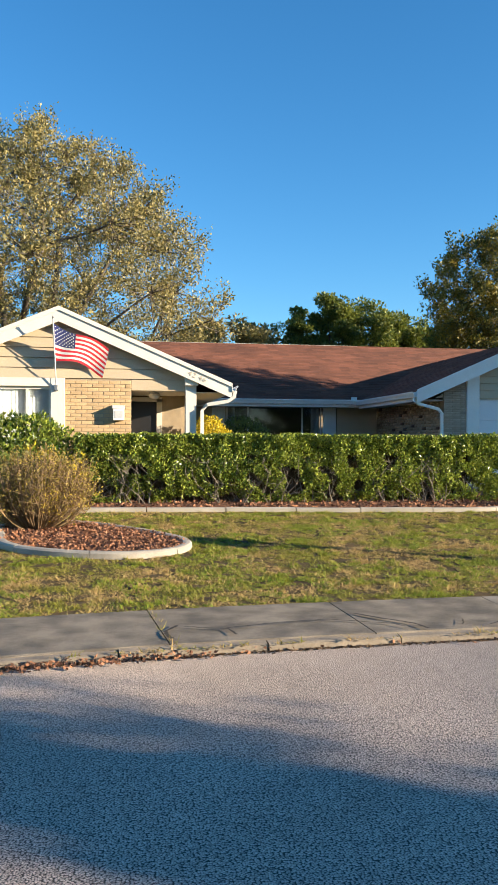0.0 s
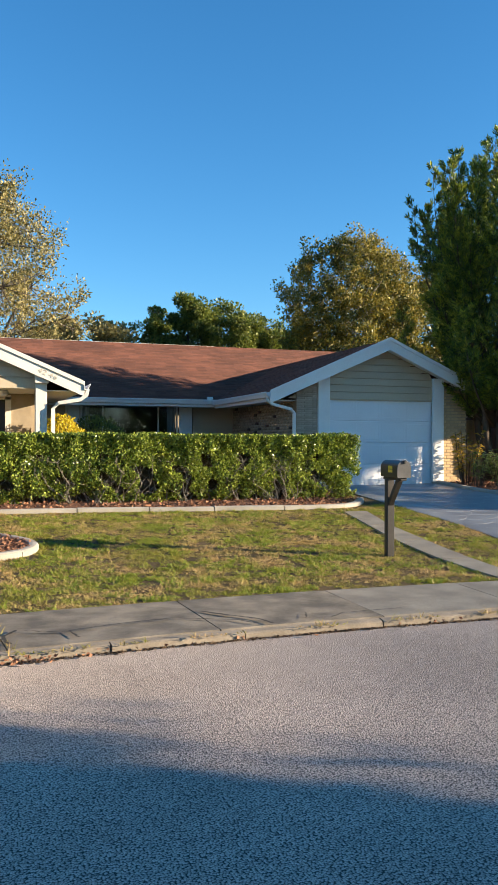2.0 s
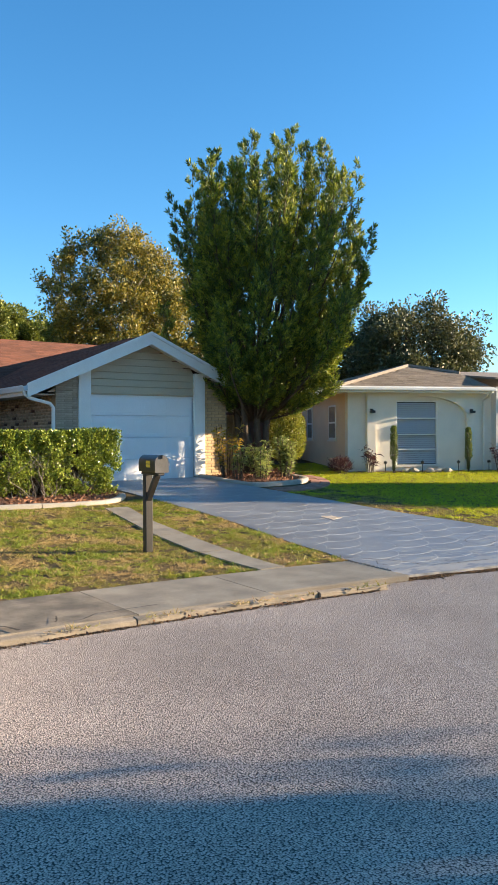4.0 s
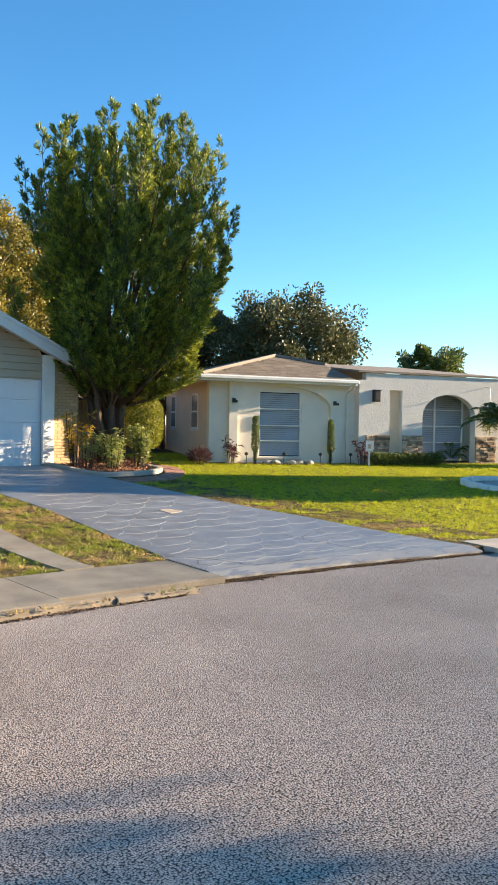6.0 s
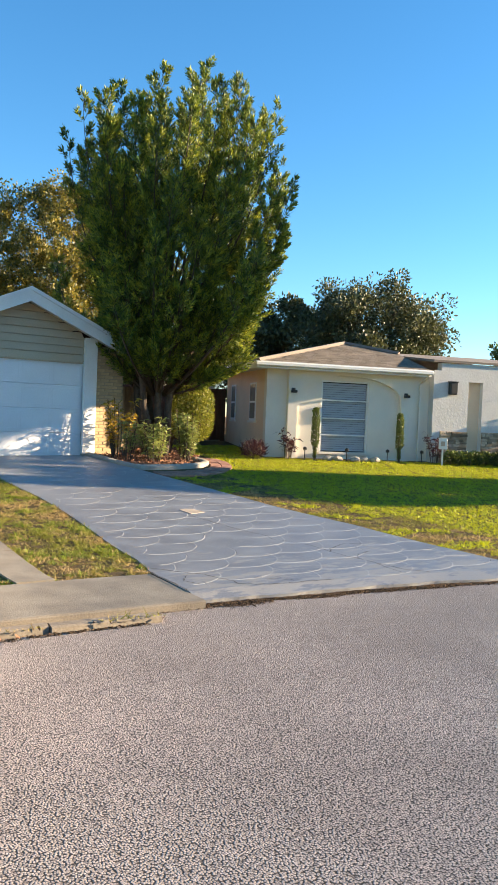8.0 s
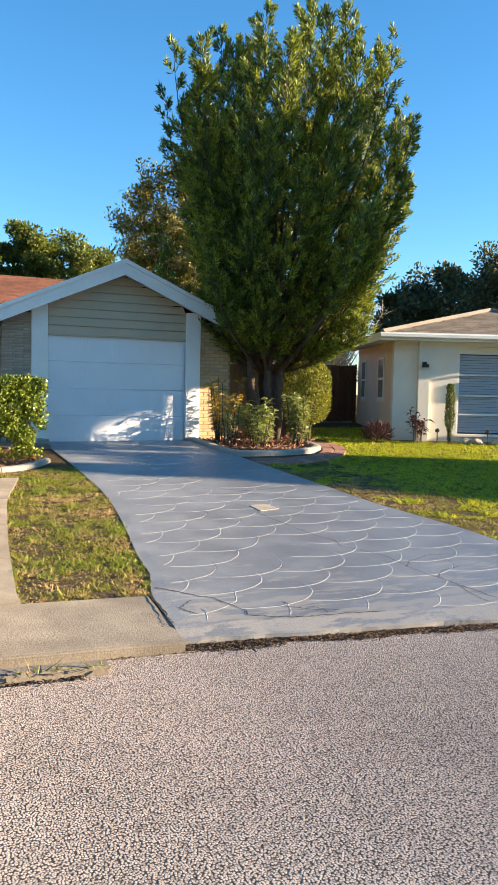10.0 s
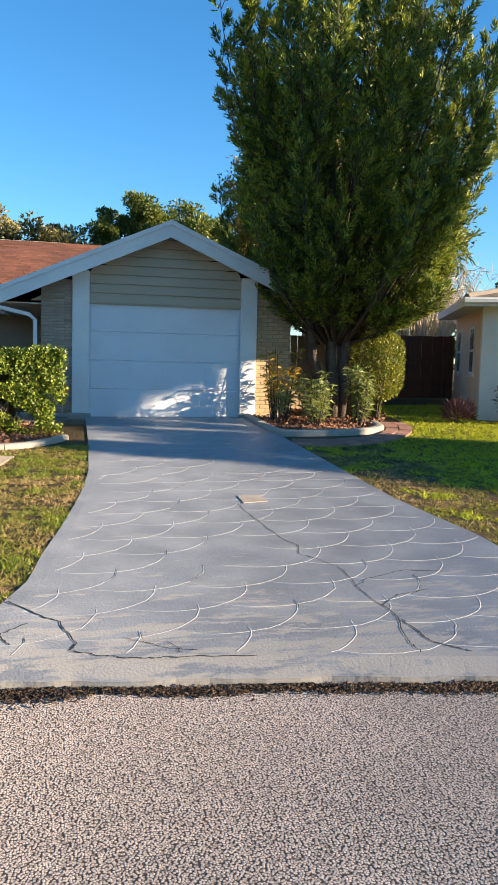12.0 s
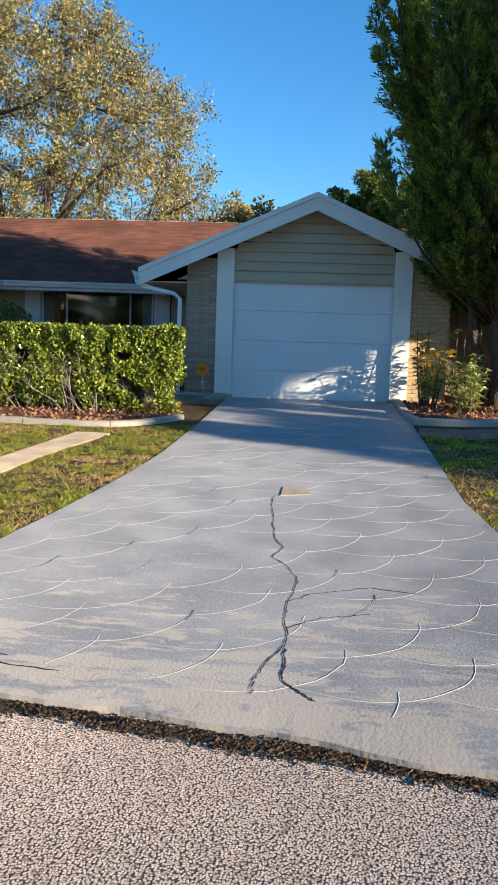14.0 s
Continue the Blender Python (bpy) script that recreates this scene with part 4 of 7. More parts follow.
def crown_tree(at, z_low, z_top, radius, seed, leaf, bark, lobes, per, leaf_len, label, name="tree", trunk=0.3, peak=0.35, lobe=0.27, gap=0.0, stems=1, flat=0.8, twigs=4):
    """A tree whose crown is many uneven leafy lobes, each carried by a limb with twigs."""
    r = np.random.default_rng(seed)
    base = Vector((at[0], at[1], land(*at) - 0.1))
    t = thing(name, label, "tree", base)
    bm = bmesh.new()
    h = z_top - z_low
    forks = []
    for s in range(stems):
        a = r.uniform(0, 6.28)
        top = base + Vector((0.12 * radius * math.cos(a) * (stems > 1), 0.12 * radius * math.sin(a) * (stems > 1), (z_low - base.z) + 0.22 * h))
        pts = bend(base + Vector((0.1 * s, 0.06 * s, 0)), top, (base + top) / 2 + Vector((r.normal(0, 0.2), r.normal(0, 0.2), 0)), 5)
        tube(bm, pts, [trunk * (1.25 - 0.12 * k) for k in range(6)], 9)
        forks.append((top, pts[3]))
    C, D = [], []
    for i in range(lobes):
        w = (i + 0.5) / lobes
        zz = z_low + h * (0.06 + 0.88 * w)
        rel = (zz - z_low) / h
        env = math.sqrt(max(0.02, 1 - ((rel - peak) / (1 - peak if rel > peak else peak + 0.12)) ** 2))
        a = i * 2.39996 + r.normal(0, 0.4)
        rr = radius * env * math.sqrt(r.uniform(0.12, 1.0)) * 0.86
        c = Vector((at[0] + rr * math.cos(a), at[1] + rr * math.sin(a), zz))
        lr = radius * lobe * r.uniform(0.65, 1.25) * (0.6 + 0.4 * env)
        fork = forks[int(r.integers(0, len(forks)))]
        s0 = fork[0] if r.uniform() < 0.7 else fork[1]
        pts = bend(s0, c, (s0 + c) / 2 + Vector((0.18 * rr * math.cos(a), 0.18 * rr * math.sin(a), r.uniform(-0.1, 0.1) * h * 0.3)), 6)
        th = trunk * r.uniform(0.25, 0.4)
        tube(bm, pts, [th * (1 - 0.13 * k) for k in range(7)], 6)
        ends = []
        for k in range(twigs):
            d = Vector(r.normal(0, 1, 3)).normalized()
            d.z = d.z * 0.7 + 0.25
            q = pts[int(r.integers(3, 7))]
            e = c + d * lr * r.uniform(0.5, 1.0)
            tw = bend(q, e, (q + e) / 2 + Vector(r.normal(0, 0.12, 3)) * lr, 3)
            tube(bm, tw, [th * 0.2, th * 0.14, th * 0.09, th * 0.04], 4)
            ends += [e, tw[2]]
        n = int(per * r.uniform(0.7, 1.25))
        which = np.array([tuple(x) for x in ends])[r.integers(0, len(ends), n)]
        off = unit(r.normal(size=(n, 3))) * (r.uniform(0, 1, (n, 1)) ** 0.45) * lr * 0.62
        off[:, 2] *= flat
        p = which + off
        keep = np.array([noise.noise((x * 1.1, y * 1.1, z * 1.1)) > gap - 0.25 for x, y, z in p]) if gap > 0 else np.ones(n, bool)
        C.append(p[keep])
        D.append((unit(off) + r.normal(size=(n, 3)) * 0.6 + np.array([0, 0, 0.3]))[keep])
    smooth(part("trunk", bm, bark, t))
    leaves("crown", np.concatenate(C), np.concatenate(D), leaf_len, leaf_len * 0.55, leaf, t, kind="stuff", rng=r)
    return t


def limb_tree(at, heights, reach, seed, leaf, bark, points, per, leaf_len, label, name="tree", trunk=0.4, fork=0.2, limbs=11, subs=5, thin=0.0, stems=1, hairs=5, ball=0.5, lump=0.3):
    """A tree of limbs, boughs and twigs inside a rounded outline, with tufts of leaves at the twig ends and open gaps between."""
    r = np.random.default_rng(seed)
    gz = land(*at)
    base = Vector((at[0], at[1], gz - 0.1))
    t = thing(name, label, "tree", base)
    pts = []
    while len(pts) < points:
        zz = r.uniform(heights[0], heights[-1])
        top = float(np.interp(zz, heights, reach))
        if r.uniform() > top / max(reach):
            continue
        a = r.uniform(0, 6.2832)
        er = top * (1 + lump * noise.noise((math.cos(a) * 1.7 + seed, math.sin(a) * 1.7, zz * 0.28)))
        rr = er * r.uniform() ** 0.42
        p = (at[0] + rr * math.cos(a), at[1] + rr * math.sin(a), zz)
        if noise.noise((p[0] * 0.42, p[1] * 0.42, p[2] * 0.55 + seed)) > thin - 0.2 * r.uniform():
            pts.append(p)
    P = np.array(pts)

    def group(data, k):
        c = data[r.choice(len(data), min(k, len(data)), replace=False)]
        for _ in range(6):
            own = np.argmin(((data[:, None] - c[None]) ** 2).sum(2), 1)
            c = np.array([data[own == i].mean(0) if (own == i).any() else c[i] for i in range(len(c))])
        return c, own

    bm = bmesh.new()
    z_fork = gz + fork * (heights[-1] - gz)
    forks = []
    for k in range(stems):
        a = 6.28 * k / stems + r.uniform(0, 1)
        sp = 0.0 if stems == 1 else 0.09 * max(reach)
        top = Vector((at[0] + sp * math.cos(a), at[1] + sp * math.sin(a), z_fork * r.uniform(0.85, 1.1)))
        foot = base + Vector((0.3 * sp * math.cos(a), 0.3 * sp * math.sin(a), 0))
        tube(bm, bend(foot, top, (foot + top) / 2 + Vector((r.normal(0, 0.15), r.normal(0, 0.15), 0)), 6), [trunk * (1.25 - 0.09 * q) for q in range(7)], 9)
        forks.append(top)
    big, own = group(P, limbs)
    C, D = [], []
    for i in range(len(big)):
        mine = P[own == i]
        if len(mine) < 3:
            continue
        c = Vector(big[i])
        f = min(forks, key=lambda q: (q - c).length)
        start = f.lerp(base, r.uniform(0.0, 0.15))
        mid = start.lerp(c, 0.5) + Vector((0, 0, 0.12 * (c - start).length * r.uniform(-0.6, 1.0)))
        c_end = start.lerp(c, 0.85)
        main = bend(start, c_end, mid, 8)
        th = trunk * r.uniform(0.38, 0.55)
        tube(bm, main, [th * (1 - 0.085 * q) for q in range(9)], 7)
        sub_c, sub_own = group(mine, subs)
        for j in range(len(sub_c)):
            tw = mine[sub_own == j]
            if not len(tw):
                continue
            e = Vector(sub_c[j])
            q = min(main[3:], key=lambda v: (v - e).length)
            bough = bend(q, q.lerp(e, 0.92), q.lerp(e, 0.5) + Vector(r.normal(0, 0.1, 3)) * (e - q).length, 5)
            tb = th * 0.42
            tube(bm, bough, [tb * (1 - 0.13 * k) for k in range(6)], 6)
            for v in tw:
                v = Vector(v)
                q2 = min(bough[1:], key=lambda w: (w - v).length)
                twig = bend(q2, v, q2.lerp(v, 0.5) + Vector(r.normal(0, 0.12, 3)) * (v - q2).length, 4)
                tube(bm, twig, [tb * 0.32, tb * 0.26, tb * 0.2, tb * 0.14, tb * 0.07], 4)
                ends = [twig[3], v]
                for k in range(hairs):
                    h = twig[int(r.integers(2, 5))]
                    g = h + Vector(r.normal(0, 1, 3)).normalized() * ball * r.uniform(0.6, 1.4) + Vector((0, 0, 0.15 * ball))
                    tube(bm, [h, g], [tb * 0.11, tb * 0.04], 3)
                    ends += [g, h.lerp(g, 0.6)]
                n = int(per * r.uniform(0.35, 1.3))
                E = np.array([tuple(w) for w in ends])[r.integers(0, len(ends), n)]
                off = unit(r.normal(size=(n, 3))) * (r.uniform(0, 1, (n, 1)) ** 0.6) * ball * 0.5
                C.append(E + off)
                D.append(unit(off) * 0.6 + r.normal(size=(n, 3)) * 0.7 + np.array([0, 0, 0.25]))
    smooth(part("trunk", bm, bark, t, "branching limbs and fine twigs"))
    leaves("crown", np.concatenate(C), np.concatenate(D), leaf_len, leaf_len * 0.55, leaf, t, kind="stuff", rng=r)
    return t


limb_tree((-4.2, 40.0), [3.6, 6.0, 9.0, 11.5, 14.0, 15.7, 16.7], [7.0, 9.6, 10.1, 8.4, 5.9, 3.6, 0.9], 21, L_OAK, M_OAK_BARK, 1250, 132, 0.148, "tall oak with thinning olive-brown leaves and grey limbs", "oak_tree", 0.42, 0.24, 14, 6, -0.2, 2, 5, 0.62, 0.24)
crown_tree((6.4, 46.0), 2.5, 8.6, 3.6, 22, L_OAK, M_BARK_GREY, 26, 1000, 0.24, "dense olive-green tree behind the house", trunk=0.22, lobe=0.32)
for i, (x, y, h, rad) in enumerate(((10.2, 45.0, 9.2, 1.6), (12.0, 44.0, 9.9, 1.9), (14.0, 44.5, 9.6, 1.9), (16.0, 45.0, 9.0, 2.0), (18.2, 46.0, 8.6, 2.0))):
    crown_tree((x, y), 2.0, h, rad, 40 + i, L_ROUND, M_BARK, 28, 950, 0.19, "rounded dark green tree behind the house", trunk=0.18, peak=0.45, lobe=0.42)
limb_tree((18.3, 36.6), [4.2, 6.0, 8.0, 10.0, 11.2, 11.8], [2.4, 3.3, 3.7, 3.3, 2.0, 0.6], 51, L_MIX, M_BARK_GREY, 380, 190, 0.15, "tall tree with green and yellowing leaves on pale forked limbs", "tree", 0.17, 0.36, 8, 5, -0.3, 3, 4, 0.5)
crown_tree((25.0, 44.0), 2.0, 12.4, 4.6, 52, L_MIX, M_BARK_GREY, 34, 1000, 0.23, "tall tree with green and yellowing leaves on pale forked limbs", trunk=0.22, peak=0.5, lobe=0.3, stems=2)
crown_tree((34.2, 32.0), 2.5, 8.5, 5.3, 61, L_OLIVE, M_BARK, 46, 1250, 0.19, "broad dark evergreen tree behind the stucco house", trunk=0.3, peak=0.45, lobe=0.27)
crown_tree((31.0, 36.0), 2.0, 8.0, 3.6, 63, L_OLIVE, M_BARK, 30, 1000, 0.22, "dark evergreen tree behind the stucco house", trunk=0.25, peak=0.45, lobe=0.3)
crown_tree((48.0, 32.0), 2.0, 7.0, 3.2, 62, L_DARK, M_BARK, 26, 900, 0.22, "distant dark green tree beyond the stucco house", trunk=0.25, lobe=0.3)
crown_tree((45.2, 18.7), 2.0, 4.9, 2.6, 64, L_DARK, M_BARK, 20, 900, 0.2, "dark green tree beside the stucco house", trunk=0.2, lobe=0.3)
# unseen trees added across the street and next door to shade road, lawns, garage
crown_tree((30.0, 4.3), 0.9, 6.0, 2.3, 75, L_DARK, M_BARK, 42, 800, 0.24, "unseen low spreading tree added to shade the lawn and driveway", trunk=0.2, peak=0.5, lobe=0.3, gap=0.05)
crown_tree((23.1, -14.1), 3.0, 9.0, 2.2, 74, L_DARK, M_BARK, 18, 420, 0.24, "unseen tree added across the road to shade it", trunk=0.25, lobe=0.24, gap=0.14)
crown_tree((14.2, -5.5), 0.7, 6.6, 3.6, 71, L_DARK, M_BARK, 44, 900, 0.16, "unseen tree added across the road to shade it", trunk=0.25, lobe=0.225, gap=0.08, peak=0.62)
crown_tree((26.85, 7.74), 5.15, 10.6, 1.3, 72, L_DARK, M_BARK, 46, 700, 0.24, "unseen tree added next door to shade the garage", trunk=0.2, lobe=0.34)
# unseen row added behind the view to darken what the windows reflect
for i in range(9):
    crown_tree((-34 + 8.5 * i, -34.0 - 3 * (i % 2)), 1.0, 8.0 + (i * 37 % 5) * 0.7, 4.6, 80 + i, L_DARK, M_BARK, 18, 260, 0.42, "unseen tree added across the road for window reflections", trunk=0.3, lobe=0.36, twigs=3)


def needle_tree(at, label):
    """A dense upright evergreen: many leaders rising to separate spires, each set with shoots of narrow leaves."""
    r = np.random.default_rng(77)
    base = Vector((at[0], at[1], land(*at) - 0.05))
    t = thing("evergreen_tree", label, "tree", base)
    bm = bmesh.new()
    for a, lean, rad in ((2.6, 0.35, 0.10), (3.6, 0.5, 0.09), (0.2, 0.55, 0.13), (5.0, 0.3, 0.09), (1.4, 0.4, 0.08), (4.3, 0.15, 0.1)):
        foot = base + Vector((0.2 * math.cos(a), 0.2 * math.sin(a), 0))
        d = Vector((math.cos(a), math.sin(a), 0))
        tube(bm, [foot, foot + d * lean * 0.25 + Vector((0.04, 0, 0.5)), foot + d * lean * 0.6 + Vector((-0.04, 0.03, 1.2)), foot + d * lean * 1.1 + Vector((0, 0, 2.4)), foot + d * lean * 1.6 + Vector((0, 0, 4.5))], [rad * 1.2, rad, rad * 0.9, rad * 0.7, rad * 0.4], 8)
    drift = Vector((-0.05, -0.75, 0))
    leaders = []
    for i in range(27):
        rt = 2.35 * math.sqrt((i + 0.3) / 27)
        leaders.append((i * 2.39996 + r.normal(0, 0.2), rt, 8.5 - 0.15 * rt ** 2.5 - r.uniform(0, 0.9) * (i > 2), 50, 0.95))
    for k, low, high, wide in ((16, 5.4, 6.7, 2.4), (16, 4.2, 5.4, 2.15), (15, 3.2, 4.2, 1.9), (13, 2.3, 3.2, 1.6), (9, 1.75, 2.3, 1.05)):
        for i in range(k):
            a = 6.2832 * i / k + r.normal(0, 0.2)
            leaders.append((a, wide * r.uniform(0.72, 0.98) * (1 + 0.12 * math.cos(a + 0.6)), r.uniform(low, high), 30, 0.85))
    for i in range(14):
        leaders.append((i * 2.39996, r.uniform(2.35, 2.75), r.uniform(3.8, 7.6), 22, 0.4))
    C, D, Y = [], [], []
    for a, rt, zt, shoots, wide in leaders:
        out = Vector((math.cos(a), math.sin(a), 0))
        tip = base + drift * min(1.0, zt / 5) + out * rt + Vector((0, 0, zt))
        foot = base + out * 0.12 * rt + Vector((0, 0, max(1.45, 0.42 * zt - 0.4)))
        mid = foot.lerp(tip, 0.5) + out * 0.34 * rt - Vector((0, 0, 0.04 * zt))
        line = bend(foot, tip, mid, 10)
        tube(bm, line, [0.032 * (1 - 0.09 * k) for k in range(11)], 5)
        for k in range(shoots):
            f = 0.30 + 0.70 * ((k + r.uniform()) / shoots) ** 0.85
            x = f * 10
            i0 = min(int(x), 9)
            p = line[i0].lerp(line[i0 + 1], x - i0)
            along = (line[i0 + 1] - line[i0]).normalized()
            b = r.uniform(0, 6.2832)
            away = Vector((math.cos(b), math.sin(b), 0)) + out * 0.25
            grow = (along * 0.55 + away * (1.0 - 0.45 * f) + Vector((0, 0, 0.3))).normalized()
            long = (wide * (1.0 - f) ** 0.75 + 0.22) * r.uniform(0.7, 1.25)
            end = p + grow * long + Vector((0, 0, 0.10 * long))
            if k % 2 == 0:
                tube(bm, [p, end], [0.008, 0.003], 3)
            n = int(40 + 62 * long)
            s = r.uniform(0.2, 1.0, n) ** 0.75
            ring = unit(r.normal(size=(n, 3)))
            axis = np.array(tuple(grow))
            C.append(np.array(tuple(p)) + (np.array(tuple(end)) - np.array(tuple(p))) * s[:, None] + ring * 0.035 * r.uniform(0, 1, (n, 1)))
            D.append(axis * (0.55 + 0.5 * s[:, None]) + ring * 0.75 + np.array([0, 0, 0.15]))
            # outer tips take the brighter colour, imitating sunlit tips over a shaded interior
            Y.append((s > 0.62) & (r.uniform(0, 1, n) < 0.75))
    smooth(part("trunk", bm, M_BARK, t, "several twisting brown stems"))
    c, d, yg = np.concatenate(C), np.concatenate(D), np.concatenate(Y)
    leaves("crown", c[~yg], d[~yg], 0.11, 0.025, L_TREE, t, kind="stuff", rng=r)
    leaves("young_growth", c[yg], d[yg], 0.10, 0.023, L_TREE_TIP, t, "bright yellow-green shoots", "stuff", r)
    return t


needle_tree((12.68, 17.25), "tall dense evergreen with upright tufts of narrow leaves")

# ---- edgings, beds, small ground details ----
def catmull(pts, n=8, closed=False):
    P = [Vector(p) for p in pts]
    out = []
    k = len(P)
    for i in range(k if closed else k - 1):
        p0 = P[(i - 1) % k] if closed or i > 0 else P[i]
        p1, p2 = P[i], P[(i + 1) % k]
        p3 = P[(i + 2) % k] if closed or i + 2 < k else P[i + 1]
        for j in range(n):
            t = j / n
            out.append(0.5 * ((2 * p1) + (p2 - p0) * t + (2 * p0 - 5 * p1 + 4 * p2 - p3) * t * t + (3 * p1 - p0 - 3 * p2 + p3) * t ** 3))
    if not closed:
        out.append(P[-1])
    return out


def edging(name, pts, closed, label, width=0.15, height=0.10, seg=1.1, material=None):
    """Poured garden edging in lengths with open joints between them."""
    line = catmull([(x, y, 0) for x, y in pts], 10, closed)
    if closed:
        line.append(line[0])
    t = thing(name, label, "edging", (line[0].x, line[0].y, land(line[0].x, line[0].y)), kind="structure")
    prof = [(-width / 2, -0.08), (-width / 2, height * 0.7), (-width * 0.32, height * 0.95), (0, height), (width * 0.32, height * 0.93), (width / 2, height * 0.65), (width / 2, -0.08)]
    run, acc = [], 0.0
    runs = []
    for a, b in zip(line, line[1:]):
        run.append(a)
        acc += (b - a).length
        if acc > seg:
            run.append(a + (b - a) * 0.93)
            runs.append(run)
            run, acc = [], 0.0
    run.append(line[-1])
    if len(run) > 1:
        runs.append(run)
    for run in runs:
        bm = bmesh.new()
        rings = []
        tilt = random.uniform(-0.01, 0.01)
        for i, p in enumerate(run):
            d = (run[min(i + 1, len(run) - 1)] - run[max(i - 1, 0)]).normalized()
            s = Vector((d.y, -d.x, 0))
            z = land(p.x, p.y) + tilt
            rings.append([bm.verts.new((p.x + s.x * o, p.y + s.y * o, z + h)) for o, h in prof])
        for r0, r1 in zip(rings, rings[1:]):
            for k in range(len(prof) - 1):
                bm.faces.new((r0[k], r0[k + 1], r1[k + 1], r1[k]))
        bm.faces.new(rings[0])
        bm.faces.new(list(reversed(rings[-1])))
        bmesh.ops.recalc_face_normals(bm, faces=bm.faces[:])
        part("edging_length", bm, material or M_EDGE, t)
    return line


def bed(name, ring, label, lift=0.03, material=None):
    """A filled bed, slightly heaped, inside a ring of points."""
    bm = bmesh.new()
    c = Vector((sum(p[0] for p in ring) / len(ring), sum(p[1] for p in ring) / len(ring), 0))
    rings = []
    for f, h in ((1.0, 0.0), (0.8, 0.8), (0.5, 1.0), (0.2, 1.0)):
        row = []
        for p in ring:
            q = c + (Vector((p[0], p[1], 0)) - c) * f
            row.append(bm.verts.new((q.x, q.y, land(q.x, q.y) + 0.01 + lift * h + 0.012 * noise.noise((q.x * 5, q.y * 5, 0)))))
        rings.append(row)
    k = len(ring)
    for a, b in zip(rings, rings[1:]):
        for i in range(k):
            bm.faces.new((a[i], a[(i + 1) % k], b[(i + 1) % k], b[i]))
    bm.faces.new(rings[-1])
    bmesh.ops.recalc_face_normals(bm, faces=bm.faces[:])
    for f in bm.faces:
        if f.normal.z < 0:
            f.normal_flip()
    ob = part(name, bm, material or M_MULCH)
    return tagged(ob, label, "garden bed", kind="structure")


def inside(px, py, ring):
    """Which of the points lie in the ring."""
    px, py = np.asarray(px), np.asarray(py)
    hit = np.zeros(len(px), bool)
    n = len(ring)
    for i in range(n):
        (x0, y0), (x1, y1) = ring[i][:2], ring[(i + 1) % n][:2]
        if y0 == y1:
            continue
        c = ((y0 > py) != (y1 > py)) & (px < (x1 - x0) * (py - y0) / (y1 - y0) + x0)
        hit ^= c
    return hit


def lands(x, y):
    s = np.minimum(np.hypot(x - CX, y - CY) + CY - 8.6, 14.0)
    return 0.075 + 0.0565 * np.log1p(np.exp(2 * s)) / 2


M_LITTER = mat("leaf_litter_chip", (0.29, 0.135, 0.07), 0.85, 0.3, 5, 40, 0, islands=0.55)


def litter(name, ring, n, size, material, label, seed, lift=0.03):
    """Dead leaves and bark chips lying in a ring."""
    r = np.random.default_rng(seed)
    xs, ys = [p[0] for p in ring], [p[1] for p in ring]
    x, y = r.uniform(min(xs), max(xs), n), r.uniform(min(ys), max(ys), n)
    k = inside(x, y, ring)
    x, y = x[k], y[k]
    c = np.stack([x, y, lands(x, y) + lift + r.uniform(0, 0.02, len(x))], 1)
    d = r.normal(size=(len(x), 3))
    d[:, 2] *= 0.35
    ob = leaves(name, c, d, size, size * 0.6, material, None, label, "stuff", r)
    return tagged(ob, label, "leaf litter", kind="stuff")


front_line = edging("bed_edging", [(-6.0, 14.25), (-3.0, 14.25), (-0.84, 14.27), (1.9, 14.24), (4.3, 14.04), (6.3, 13.92), (7.0, 14.05), (7.4, 14.45), (7.62, 14.85)], False, "pale poured concrete edging along the hedge bed", 0.16, 0.062, 1.15)
bed_ring = [(p.x, p.y + 0.02) for p in front_line[::3]] + [(7.5, 15.6), (7.4, 16.3), (4.0, 16.3), (0.0, 16.2), (-3.0, 16.2), (-6.0, 16.2)]
bed("hedge_bed", bed_ring, "brown mulch bed with dead leaves under the hedge", 0.02)
litter("dead_leaves", bed_ring, 5200, 0.07, M_LITTER, "dead brown leaves and chips under the hedge", 31, 0.035)
ISLAND = [(-1.62, 11.76), (-1.45, 11.0), (-0.96, 10.54), (-0.05, 10.22), (0.62, 10.38), (0.92, 10.88), (0.74, 11.5), (-0.06, 12.4), (-0.76, 12.85), (-1.35, 12.75), (-1.7, 12.3)]
iline = edging("island_edging", ISLAND, True, "pale concrete edging round a kidney-shaped bed", 0.145, 0.078, 1.05)
iring = [(p.x, p.y) for p in iline[:-1:3]]
bed("island_bed", iring, "red-brown bark mulch in the kidney-shaped bed", 0.04)
litter("bark_chips", iring, 9000, 0.045, M_LITTER, "red-brown bark chips in the kidney bed", 32, 0.05)
PLANTER = [(10.99, 17.28), (11.0, 16.2), (11.06, 15.2), (11.2, 15.08), (12.0, 15.1), (12.55, 15.25), (12.95, 15.6), (13.08, 16.2), (13.5, 16.7), (13.9, 17.6)]
pline = edging("planter_edging", PLANTER[:8], False, "grey concrete edging round the planting bed by the garage", 0.16, 0.085, 1.0)
pring = PLANTER + [(13.9, 18.5), (11.85, 18.5), (11.85, 17.3)]
bed("planter_bed", pring, "dark red-brown mulch round the evergreen tree", 0.02)
litter("bark_chips", pring, 3000, 0.06, M_LITTER, "red-brown bark chips under the tree", 33, 0.04)
edging("walk_edging", [(3.0, 17.22), (5.5, 17.2), (7.3, 17.12), (7.75, 17.0)], False, "pale concrete edging by the garage wall", 0.14, 0.10, 1.4)
